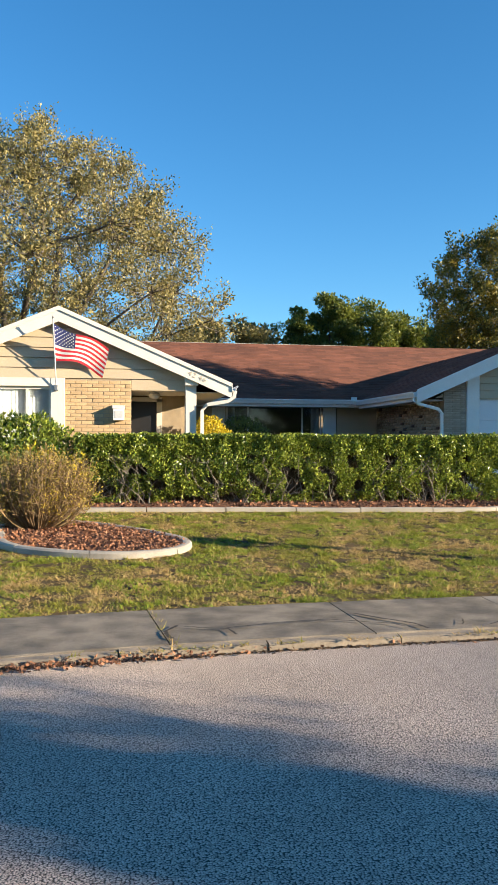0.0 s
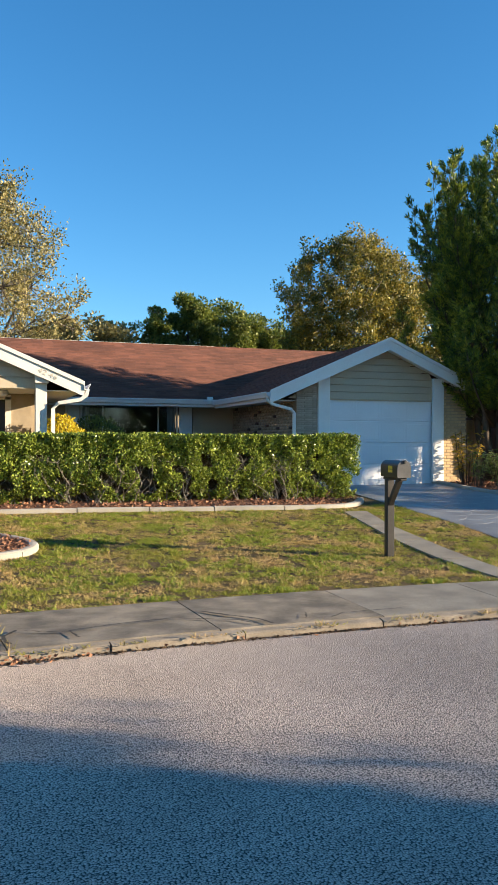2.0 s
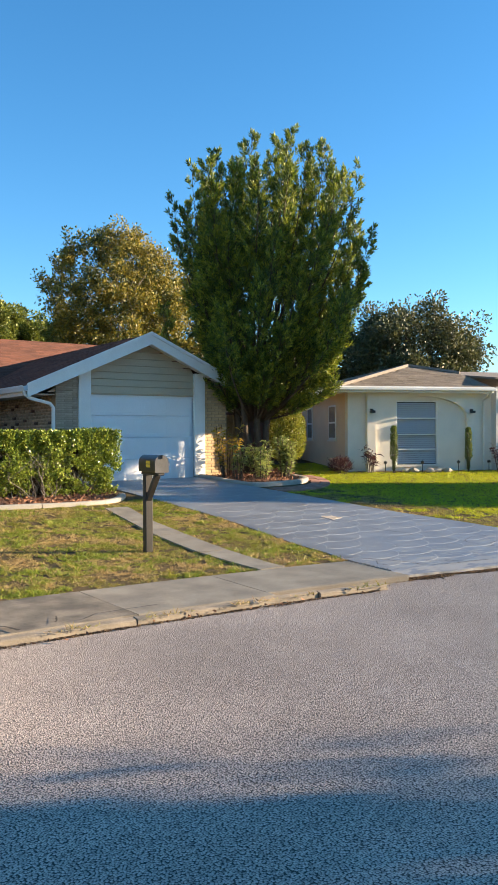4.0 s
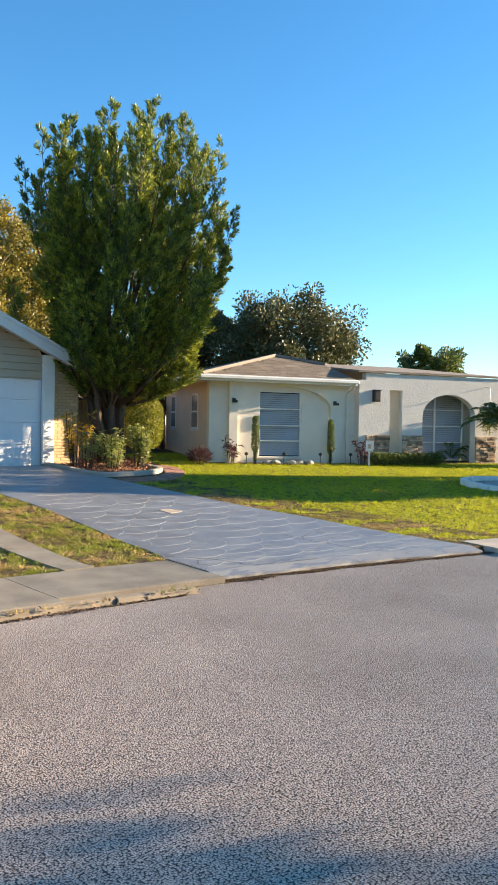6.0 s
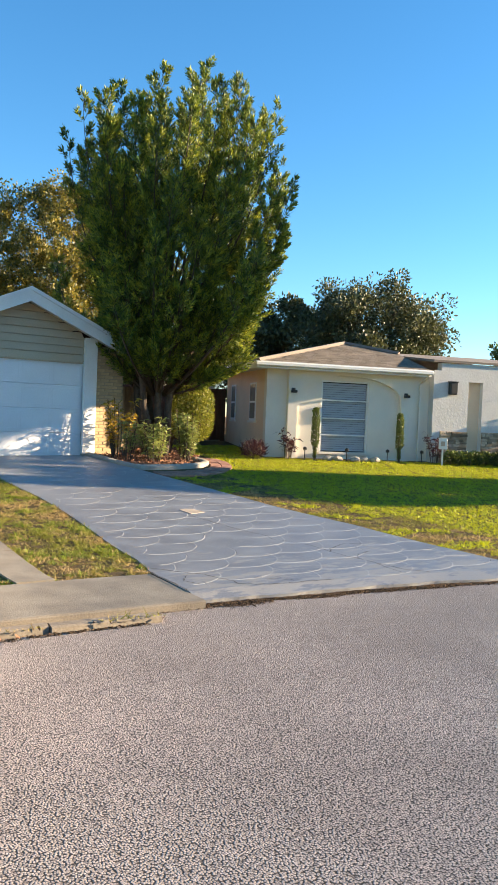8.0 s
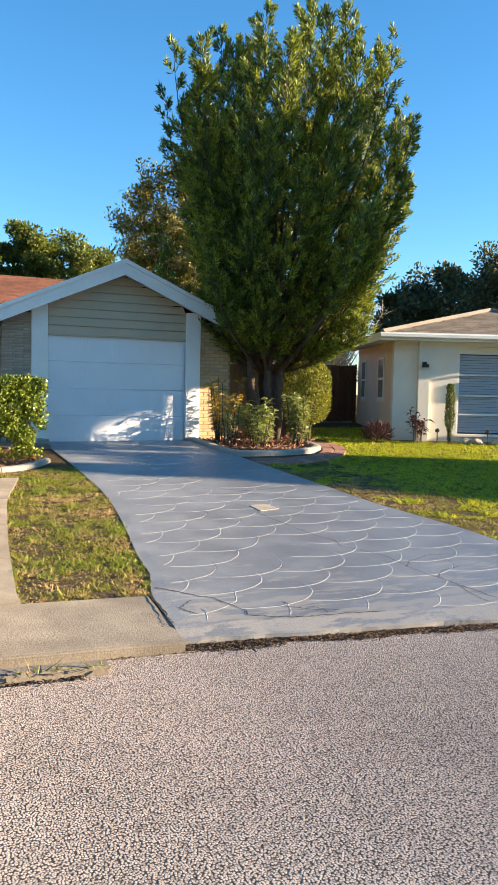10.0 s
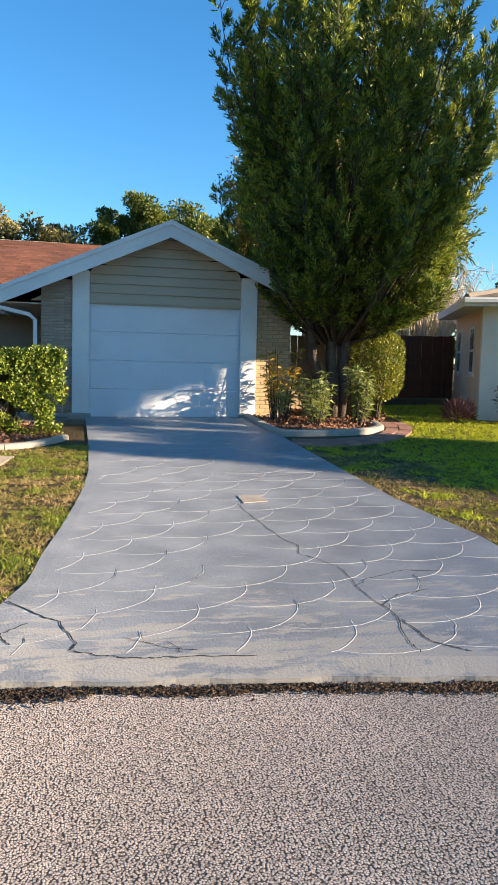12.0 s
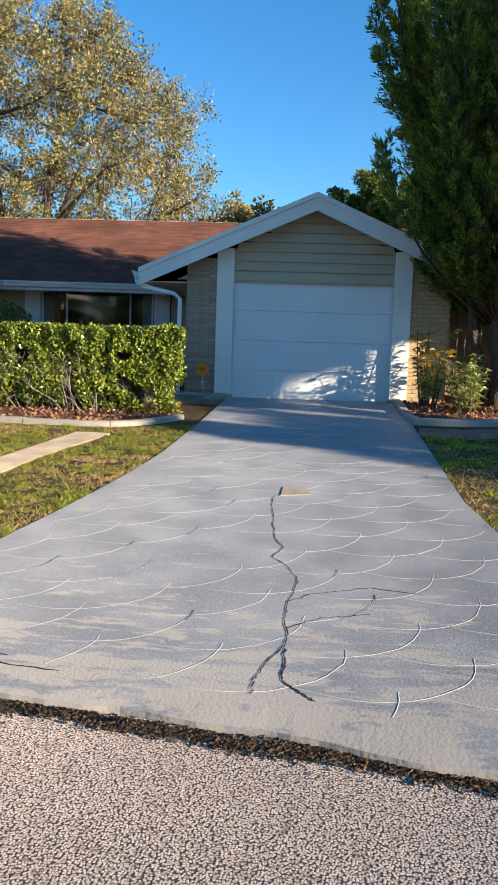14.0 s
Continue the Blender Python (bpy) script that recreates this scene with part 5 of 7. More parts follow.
bed("wall_bed", [(2.0, 17.25), (7.25, 17.22), (7.25, 17.34), (7.24, 22.0), (2.0, 22.0)], "dark mulch along the house wall", 0.0)
part("kerb_return", solid(bmesh.new(), [(7.72, 16.72, 0.45), (7.98, 16.72, 0.45), (8.02, 17.3, 0.5), (7.72, 17.3, 0.5)], (0, 0, 0.16)), M_EDGE)
tagged(bpy.data.objects["kerb_return"], "short raised concrete kerb end beside the garage door", "kerb", kind="structure")

# red pavers in a curve outside the planter
paver_path = thing("paver_edge", "curved strip of worn red pavers beside the lawn", "paving", (12.0, 14.4, 0.4), kind="structure")
outer = catmull([(11.0, 14.02, 0), (11.6, 13.92, 0), (12.5, 14.3, 0), (13.2, 14.95, 0), (13.65, 15.8, 0), (13.75, 16.4, 0)], 4)
inner = catmull([(11.06, 14.55, 0), (11.6, 14.5, 0), (12.35, 14.75, 0), (12.9, 15.3, 0), (13.2, 15.95, 0), (13.25, 16.5, 0)], 4)
for i in range(len(outer) - 1):
    for f0, f1 in ((0.0, 0.49), (0.51, 1.0)):
        q = []
        for (o, n_), f in (((outer[i], inner[i]), f0), ((outer[i + 1], inner[i + 1]), f0), ((outer[i + 1], inner[i + 1]), f1), ((outer[i], inner[i]), f1)):
            p = o + (n_ - o) * f
            q.append(p)
        m = sum(q, Vector()) / 4
        q = [m + (p - m) * 0.96 for p in q]
        part("paver", solid(bmesh.new(), [(p.x, p.y, land(p.x, p.y) - 0.05) for p in q], (0, 0, 0.075 + random.uniform(-0.006, 0.006))), M_PAVER, paver_path)

# ---- driveway joints, cracks, edge ----
def ribbon(pts, width, lift, rng_, base=None, jag=0.0):
    """Vertices and faces of a thin strip laid on the ground along points."""
    V, F = [], []
    P = [np.array(p[:2], float) for p in pts]
    for i, p in enumerate(P):
        d = P[min(i + 1, len(P) - 1)] - P[max(i - 1, 0)]
        d = d / max(np.linalg.norm(d), 1e-6)
        s = np.array([d[1], -d[0]])
        w = width * (0.55 + 0.9 * rng_.uniform()) if jag else width
        q = p + s * rng_.normal(0, jag) if jag else p
        z = land(*q) + lift
        V += [(*(q + s * w / 2), z), (*(q - s * w / 2), z)]
        if i:
            k = 2 * i
            F.append((k - 2, k, k + 1, k - 1))
    return V, F


def ridge(pts, width=0.012, low=0.003, top=0.0075):
    """A low rounded ridge along points, for one joint."""
    V, F = [], []
    P = [np.array(p[:2], float) for p in pts]
    for i, p in enumerate(P):
        d = P[min(i + 1, len(P) - 1)] - P[max(i - 1, 0)]
        d = d / max(np.linalg.norm(d), 1e-6)
        s = np.array([d[1], -d[0]]) * width / 2
        z = land(*p)
        V += [(*(p + s), z + low), (*(p + s * 0.35), z + top), (*(p - s * 0.35), z + top), (*(p - s), z + low)]
        if i:
            k = 4 * i
            F += [(k - 4 + j, k + j, k + j + 1, k - 3 + j) for j in range(3)]
    return V, F


def merge(lists):
    V, F = [], []
    for v, f in lists:
        k = len(V)
        V += v
        F += [tuple(a + k for a in q) for q in f]
    return V, F


rj = np.random.default_rng(9)
arcs = []
for k in range(-4, 21):
    for n in range(-12, 12):
        cx = 8.98 - 0.22 * k + 0.635 * n - 0.57
        cy = 7.5 + 0.457 * k
        if rj.uniform() < 0.06:
            continue
        pts = []
        for i in range(15):
            a = -radians(124) * i / 14
            x = cx + 0.57 * math.cos(a) + rj.normal(0, 0.004)
            y = cy + 0.57 * math.sin(a) + rj.normal(0, 0.004)
            if y < curb_y(x) + 0.62 or y > 17.25 or x < spline(DRIVE_L, y) + 0.13 or x > spline(DRIVE_R, y) - 0.03:
                if len(pts) > 2:
                    arcs.append(pts)
                pts = []
                continue
            pts.append((x, y))
        if len(pts) > 2:
            arcs.append(pts)
lists, shade_lists = [], []
for pts in arcs:
    v, f = ridge(pts)
    # raised centre line gives each joint a rounded back
    lists.append((v, f))
    h = len(pts)
    # dark strip along part of some joints, painted as their shaded side
    if rj.uniform() < 0.3:
        cut = pts[: max(2, int(h * rj.uniform(0.2, 0.5)))]
        shade_lists.append(ribbon([(x + 0.006, y - 0.006) for x, y in cut], 0.004, 0.0085, rj, jag=0.001))
raw("stamped_joints", *merge(lists), M_DRIVE_LINE, driveway, "pale fish-scale joints", "stuff")


def crack(pts, width, steps=9, jag=0.005, seed=1):
    r = np.random.default_rng(seed)
    out = []
    for a, b in zip(pts, pts[1:]):
        for j in range(steps):
            t = j / steps
            out.append((a[0] + (b[0] - a[0]) * t, a[1] + (b[1] - a[1]) * t))
    out.append(pts[-1])
    return ribbon(out, width, 0.009, r, jag=jag)


cracks = [
    crack([(9.27, 10.4), (9.27, 10.07), (9.31, 9.64), (9.35, 9.09), (9.43, 8.86), (9.36, 8.62), (9.48, 8.43), (9.56, 8.12), (9.51, 7.72), (9.50, 7.44), (9.53, 7.17), (9.51, 7.01), (9.44, 6.82), (9.40, 6.6), (9.39, 6.46)], 0.0065, 7, 0.005, 1),
    crack([(9.52, 7.01), (9.53, 6.81), (9.52, 6.63), (9.63, 6.49), (9.68, 6.43)], 0.010, 7, 0.004, 2),
    crack([(9.50, 7.72), (9.64, 7.89), (9.83, 7.98), (10.02, 8.07), (10.3, 8.0)], 0.007, 7, 0.005, 3),
    crack([(9.52, 7.3), (9.71, 7.5), (9.99, 7.59)], 0.006, 7, 0.004, 9),
    crack([(7.17, 7.74), (7.41, 7.38), (7.48, 7.29), (7.57, 6.91), (7.54, 6.80)], 0.009, 7, 0.005, 4),
    crack([(7.30, 7.29), (7.15, 7.10), (7.22, 6.94)], 0.008, 7, 0.006, 5),
    crack([(7.54, 6.80), (7.68, 6.71), (7.82, 6.64), (8.02, 6.62), (8.5, 6.57)], 0.009, 8, 0.007, 6),
    crack([(7.83, 6.95), (7.94, 6.86), (8.05, 6.75), (8.2, 6.7)], 0.006, 7, 0.006, 7),
    crack([(8.05, 6.86), (8.12, 6.75), (8.1, 6.68)], 0.005, 5, 0.006, 8),
    crack([(7.08, 7.57), (7.0, 6.94), (6.98, 6.74)], 0.016, 9, 0.010, 10),
    crack([(9.2, 12.0), (9.8, 11.7), (10.5, 11.9)], 0.007, 9, 0.008, 11),
]
# the painted joint shade shares the cracks' mesh and colour
raw("cracks", *merge(cracks + shade_lists), M_CRACK_SHADE, driveway, "dark branching cracks", "stuff")
patch = part("patch", solid(bmesh.new(), [(x, y, land(x, y) + 0.0075) for x, y in ((9.33, 10.42), (9.60, 10.49), (9.57, 10.76), (9.42, 10.80), (9.34, 10.74))], (0, 0, 0.006)), mat("bare_patch", (0.50, 0.41, 0.31), 0.85, 0.2, 6, 60, 0.4, 0.004), driveway, "bare tan repair patch")
# broken dirt edge between driveway and street
r = np.random.default_rng(15)
V, F = [], []
for i in range(15000):
    x = r.uniform(6.45, 11.1)
    y = curb_y(x) + 0.355 + 0.05 * noise.noise((x * 2.4, 1.0, 0.0)) + r.normal(0, 0.03 + 0.035 * abs(noise.noise((x * 1.3, 5.0, 0.0))))
    s = r.uniform(0.004, 0.013)
    z = r.uniform(0.0, 0.008)
    c = np.array([x, y, z])
    k = len(V)
    q = r.normal(size=(3, 3)) * s * np.array([0.8, 0.8, 0.25])
    V += [tuple(c + q[0]), tuple(c + q[1]), tuple(c + q[2]), tuple(c + np.array([0, 0, s * 0.7]))]
    F += [(k, k + 1, k + 3), (k + 1, k + 2, k + 3), (k + 2, k, k + 3)]
for i in range(4500):
    x = r.uniform(-6.0, 6.3)
    y = curb_y(x) + 0.0 + 0.02 * noise.noise((x * 2.4, 4.0, 0.0)) + r.normal(0, 0.012 + 0.04 * max(0.0, noise.noise((x * 1.1, 9.0, 0.0))))
    s = r.uniform(0.004, 0.014)
    c = np.array([x, y, r.uniform(0.0, 0.012)])
    k = len(V)
    q = r.normal(size=(3, 3)) * s * np.array([0.8, 0.8, 0.25])
    V += [tuple(c + q[0]), tuple(c + q[1]), tuple(c + q[2]), tuple(c + np.array([0, 0, s * 0.8]))]
    F += [(k, k + 1, k + 3), (k + 1, k + 2, k + 3), (k + 2, k, k + 3)]
tagged(raw("dirt_crumbs", V, F, M_CRUMB, None, "dark dirt and crumbs along the kerb and driveway edge", "stuff"), category="dirt")
n = 5200
x = r.uniform(-6.0, 6.4, n)
heavy = np.clip(1.0 - (x + 1.2) * 0.42, 0.02, 1)
keep = r.uniform(0, 1, n) < heavy
x = x[keep]
y = np.array([curb_y(a) for a in x]) - 0.01 + r.normal(0, 0.045, len(x)) - np.clip(0.5 - x, 0, 2) * 0.06 * r.uniform(0, 1, len(x))
d = r.normal(size=(len(x), 3))
d[:, 2] = np.abs(d[:, 2]) * 0.4
tagged(leaves("gutter_leaves", np.stack([x, y, 0.006 + r.uniform(0, 0.035, len(x))], 1), d, 0.038, 0.024, M_LITTER, None, "", "stuff", r), "dead brown leaves gathered along the kerb", "leaf litter")


def blades(name, ring_test, area, n, length, width, material, label, seed, thin=None):
    """Blades of grass over an area, as single narrow triangles."""
    r = np.random.default_rng(seed)
    x, y = r.uniform(area[0], area[1], n), r.uniform(area[2], area[3], n)
    k = ring_test(x, y)
    x, y = x[k], y[k]
    n = len(x)
    if thin is not None:
        dens = np.array([noise.noise((a * 1.3, b * 1.3, 0.0)) for a, b in zip(x, y)])
        k = r.uniform(0, 1, n) < np.clip(thin + dens * 1.3, 0.45, 1)
        x, y = x[k], y[k]
        n = len(x)
    if thin is not None:
        bare = np.array([noise.noise((a * 4.2, b * 4.2, 3.0)) + 0.6 * noise.noise((a * 12.0, b * 12.0, 8.0)) for a, b in zip(x, y)])
        k = bare > -0.17 - 0.25 * r.uniform(0, 1, n)
        x, y = x[k], y[k]
        n = len(x)
    base = np.stack([x, y, lands(x, y) - 0.012], 1)
    d = r.normal(size=(n, 3)) * np.array([0.8, 0.8, 0.15]) + np.array([0, 0, 0.42])
    d = unit(d)
    a = r.uniform(0, 6.283, n)
    side = np.stack([np.cos(a), np.sin(a), np.zeros(n)], 1)
    lump = np.array([noise.noise((a * 6.0, b * 6.0, 2.0)) for a, b in zip(x, y)])
    ln = (length * r.uniform(0.5, 1.3, n) * np.clip(1.0 + 1.5 * lump, 0.35, 1.9))[:, None]
    w = (width * r.uniform(0.7, 1.3, n))[:, None]
    v = np.stack([base - side * w / 2, base + side * w / 2, base + d * ln], 1).reshape(-1, 3)
    ob = raw(name, v, np.arange(3 * n).reshape(n, 3), material)
    return tagged(ob, label, "grass", kind="stuff")


def drive_l(y):
    return np.interp(y, [k[0] for k in DRIVE_L], [k[1] for k in DRIVE_L])


def drive_r(y):
    return np.interp(y, [k[0] for k in DRIVE_R], [k[1] for k in DRIVE_R])


fl_x, fl_y = [p.x for p in front_line[:-14]], [p.y for p in front_line[:-14]]


def left_lawn(x, y):
    rr = np.hypot(x - CX, y - CY)
    ok = (rr > R_CURB + 1.43) & (y < np.interp(x, fl_x, fl_y) - 0.09) & (x < drive_l(y) + 0.012)
    ok &= ~inside(x, y, [(p.x, p.y) for p in iline[:-1:2]])
    on_path = (x > np.interp(y, [k[0] for k in PATH_L], [k[1] for k in PATH_L]) + 0.02) & (x < np.interp(y, [k[0] for k in PATH_R], [k[1] for k in PATH_R]) - 0.02) & (y < 13.3)
    ok &= ~on_path
    ok &= ~((x > 7.2) & (y > 14.5))
    return ok


pav_ring = [(p.x, p.y) for p in outer] + [(13.9, 17.0), (13.9, 18.6), (11.0, 18.6)]


def right_lawn(x, y):
    rr = np.hypot(x - CX, y - CY)
    u = np.array([-0.358, -0.934])
    depth = (x - 16.93) * u[0] + (y - 16.42) * u[1]
    along = (x - 16.93) * 0.934 - (y - 16.42) * 0.358
    ok = (rr > R_CURB + 0.97) & (x > drive_r(y) + 0.02) & ~inside(x, y, pav_ring)
    ok &= ((depth > 0.35) | (along < -1.55)) & (y < 19.5)
    return ok


blades("lawn_grass", left_lawn, (-4.0, 8.1, 7.3, 15.0), 540000, 0.034, 0.014, L_GRASS, "patchy dry and green lawn grass", 51, 0.85)
def lush_lawn(x, y):
    """The bright lawn, thinned out in the dry band beside the driveway."""
    ok = right_lawn(x, y)
    n = np.array([noise.noise((a * 1.6, b * 1.6 * 1.3, 4.0)) for a, b in zip(x, y)])
    return ok & ((x > drive_r(y) + 1.3) | (n < -0.15))


blades("lawn_grass", lush_lawn, (11.0, 28.0, 5.5, 19.6), 430000, 0.046, 0.017, L_GRASS_LUSH, "lush bright green clipped lawn grass", 52)


def patchy(test, scale, level):
    def inner(x, y):
        ok = test(x, y)
        n = np.array([noise.noise((a * scale, b * scale * 1.3, 4.0)) + 0.55 * noise.noise((a * scale * 3.1, b * scale * 3.1, 9.0)) for a, b in zip(x, y)])
        return ok & (n > level)
    return inner


def drive_side(x, y):
    return right_lawn(x, y) & (x < drive_r(y) + 1.5)


blades("grass_tufts", patchy(left_lawn, 1.1, 0.06), (-4.0, 8.1, 7.3, 15.0), 330000, 0.044, 0.014, L_GRASS_TUFT, "vivid green tufts in the dry lawn", 61, 0.95)
blades("dry_grass", patchy(drive_side, 1.6, -0.1), (10.5, 15.0, 5.5, 17.0), 120000, 0.038, 0.012, L_GRASS, "dry yellowed grass along the driveway", 62)
# tufts in the sidewalk joints and along the kerb
def kerb_band(x, y):
    cy = CY + np.sqrt(R_CURB ** 2 - (x - CX) ** 2)
    near = np.abs(y - cy - 0.0) < 0.035
    joint = np.zeros(len(x), bool)
    for j in joints:
        joint |= (np.abs(x - j - (y - 6.3) * (j - CX) / 33) < 0.025) & (y > cy) & (y < cy + 1.5)
    lump = np.array([noise.noise((a * 2.2, 7.0, 0.0)) for a in x]) > -0.05
    return (near | (joint & (x < 1.0))) & lump


blades("kerb_grass", kerb_band, (-6.0, 6.4, 5.4, 7.9), 60000, 0.06, 0.01, L_GRASS, "weeds growing in the kerb joint", 53)
walk_cracks = [crack([(0.42, 6.35), (0.38, 6.6), (0.5, 6.8)], 0.03, seed=21), crack([(0.55, 6.75), (0.9, 6.62), (0.95, 6.42)], 0.02, seed=22), crack([(0.9, 6.65), (1.3, 6.78), (1.8, 6.85), (2.3, 6.62), (2.45, 6.42)], 0.016, seed=23),
               crack([(2.1, 7.05), (2.35, 6.75), (2.5, 6.6), (2.55, 6.4)], 0.03, seed=24), crack([(2.9, 6.5), (2.98, 6.7)], 0.015, seed=25), crack([(3.1, 6.45), (3.3, 6.6), (3.9, 6.62)], 0.012, seed=26)]
V, F = merge(walk_cracks)
raw("sidewalk_cracks", [(x, y, z + 0.004) for x, y, z in V], F, M_CRACK_SHADE, pavement, "dark cracks", "stuff")

# ---- planting ----
def shrub(name, at, radius, height, n, leaf_len, leaf_wid, material, label, seed, z0=0.0, shape="ball", up=0.4, stems=10, bark=None, category="shrub", squash=1.0):
    """A shrub: stems from the ground and leaves filling a rounded or clipped volume."""
    r = np.random.default_rng(seed)
    gz = land(*at) + 0.01
    t = thing(name, label, category, (at[0], at[1], gz))
    bm = bmesh.new()
    for i in range(stems):
        a = r.uniform(0, 6.28)
        f = math.sqrt(r.uniform(0.05, 0.9))
        p0 = Vector((at[0] + 0.15 * radius * math.cos(a), at[1] + 0.15 * radius * math.sin(a), gz - 0.03))
        p2 = Vector((at[0] + 0.8 * f * radius * math.cos(a), at[1] + 0.8 * f * radius * math.sin(a), gz + z0 + (height - z0) * r.uniform(0.55, 0.95)))
        p1 = (p0 + p2) / 2 + Vector((0, 0, 0.15 * height))
        tube(bm, bend(p0, p2, p1, 4), [0.014, 0.011, 0.009, 0.006, 0.003], 5)
    part("stem", bm, bark or M_BARK, t)
    a = r.uniform(0, 6.283, n)
    if shape == "column":
        k = np.where(r.uniform(0, 1, n) < 0.25, np.sqrt(r.uniform(0, 1, n)), 1 - np.abs(r.normal(0, 0.1, n)))
        zz = z0 + (height - z0) * r.uniform(0, 1, n) ** 0.9
        env = np.sqrt(np.clip(1 - ((zz - height * 0.62) / (height * 0.39)) ** 6, 0.03, 1)) * (0.75 + 0.25 * np.clip(zz / (height * 0.45), 0, 1))
        q = np.stack([k * env * radius * np.cos(a), k * env * radius * np.sin(a), zz], 1)
    else:
        d = unit(r.normal(size=(n, 3)))
        rr = np.where(r.uniform(0, 1, n) < 0.3, r.uniform(0, 1, n), 1 - np.abs(r.normal(0, 0.13, n)))[:, None]
        lump = np.array([1 + 0.25 * noise.noise((v[0] * 2.2, v[1] * 2.2, v[2] * 2.2 + seed)) for v in d])[:, None]
        q = d * rr * lump * np.array([radius, radius * squash, (height - z0) / 2]) + np.array([0, 0, (height + z0) / 2])
    q = q + np.array([at[0], at[1], gz])
    out = q - np.array([at[0], at[1], gz + height * 0.4])
    dd = unit(out) * 0.7 + r.normal(size=(n, 3)) * 0.6 + np.array([0, 0, up])
    leaves("foliage", q, dd, leaf_len, leaf_wid, material, t, kind="stuff", rng=r)
    return t


L_VARIEG = leaf_mat("striped_leaf", (0.11, 0.16, 0.035), (0.40, 0.42, 0.12))
L_CROTON = leaf_mat("croton_leaf", (0.12, 0.16, 0.02), (0.60, 0.36, 0.03))
L_CLIP = leaf_mat("clipped_leaf", (0.10, 0.13, 0.015), (0.36, 0.34, 0.04))


def long_leaved(name, at, height, stalks, spread, leaf_len, material, label, seed, per=26, low=0.3, bare=True):
    """Thin upright stalks with whorls of long drooping leaves."""
    r = np.random.default_rng(seed)
    gz = land(*at)
    t = thing(name, label, "shrub", (at[0], at[1], gz))
    bm = bmesh.new()
    C, D = [], []
    for i in range(stalks):
        a = r.uniform(0, 6.28)
        f = math.sqrt(r.uniform(0, 1)) * spread
        top = Vector((at[0] + f * math.cos(a), at[1] + f * math.sin(a), gz + height * r.uniform(0.55, 1.0)))
        foot = Vector((at[0] + 0.4 * f * math.cos(a), at[1] + 0.4 * f * math.sin(a), gz - 0.03))
        pts = bend(foot, top, (foot + top) / 2 + Vector((r.normal(0, 0.04), r.normal(0, 0.04), 0.1)), 4)
        tube(bm, pts, [0.012, 0.011, 0.009, 0.007, 0.005], 5)
        for k in range(per):
            w = low + (1 - low) * r.uniform() ** 0.6
            C.append(tuple(foot * (1 - w) + top * w))
            b = r.uniform(0, 6.28)
            D.append((math.cos(b), math.sin(b), r.uniform(0.0, 0.9)))
    part("stem", bm, M_BARK, t)
    leaves("foliage", np.array(C), np.array(D), leaf_len, leaf_len * 0.2, material, t, kind="stuff", rng=r, droop=0.35)
    return t


long_leaved("croton", (11.42, 16.75), 1.35, 14, 0.38, 0.17, L_CROTON, "yellow and green croton bush in the bed by the garage", 91)
long_leaved("leafy_shrub", (11.35, 16.2), 1.0, 9, 0.22, 0.15, L_VARIEG, "thin pale green shrub in front of the brick wall", 92)
long_leaved("leafy_shrub", (11.95, 16.05), 0.95, 22, 0.36, 0.16, L_VARIEG, "bushy pale green shrub with long narrow leaves", 93, 40, 0.15)
long_leaved("leafy_shrub", (12.75, 16.15), 1.05, 22, 0.32, 0.16, L_VARIEG, "bushy pale green shrub with long narrow leaves", 94, 40, 0.15)
shrub("clipped_shrub", (13.42, 16.95), 0.5, 1.62, 9000, 0.06, 0.03, L_CLIP, "tall clipped yellow-green shrub with a rounded top", 95, 0.05, "column")
shrub("yellow_shrub", (1.95, 17.6), 0.5, 1.55, 3000, 0.07, 0.04, L_YELLOW, "bright yellow leafy shrub behind the hedge", 96, 0.4)
shrub("dark_shrub", (3.0, 19.6), 0.7, 1.5, 3500, 0.07, 0.04, L_DARK, "dark green rounded shrub by the window", 97, 0.2)
shrub("green_shrub", (-1.7, 15.3), 1.0, 1.62, 9000, 0.08, 0.045, L_HEDGE, "loose bright green shrub beside the hedge", 98, 0.1, squash=0.5)
shrub("green_shrub", (-3.4, 15.4), 1.1, 1.6, 7000, 0.08, 0.045, L_HEDGE, "loose bright green shrub beside the hedge", 99, 0.1, squash=0.5)

# dry bush on the kidney bed
r = np.random.default_rng(101)
bx, by = -1.15, 12.25
bz = land(bx, by) + 0.03
bush = thing("dry_bush", "dry brown twiggy bush with a few yellow leaves", "bush", (bx, by, bz))
bm = bmesh.new()
tips = []
for i in range(420):
    a = r.uniform(0, 6.283)
    f = math.sqrt(r.uniform(0.02, 1.0))
    top = Vector((bx + 0.86 * f * math.cos(a), by + 0.78 * f * math.sin(a), bz + 1.16 - 0.55 * f ** 2 * r.uniform(0.2, 1.4) + r.normal(0, 0.06)))
    foot = Vector((bx + 0.13 * f * math.cos(a), by + 0.12 * f * math.sin(a), bz - 0.03))
    mid = (foot + top) / 2 + Vector((0.26 * f * math.cos(a), 0.26 * f * math.sin(a), -0.12))
    pts = bend(foot, top, mid, 5)
    tube(bm, pts, [0.010, 0.008, 0.006, 0.0045, 0.0035, 0.002], 4)
    for k in range(5):
        q = pts[int(r.integers(2, 5))]
        e = q + Vector((r.normal(0, 0.13), r.normal(0, 0.13), r.uniform(0.02, 0.22)))
        tube(bm, [q, e], [0.005, 0.002], 3)
        tips.append(tuple(e))
    tips += [tuple(p) for p in pts[3:]]
M_DRY = mat("dry_twig", (0.25, 0.17, 0.085), 0.9, 0.3, 5, 40, 0.2, 0.004, islands=0.3)
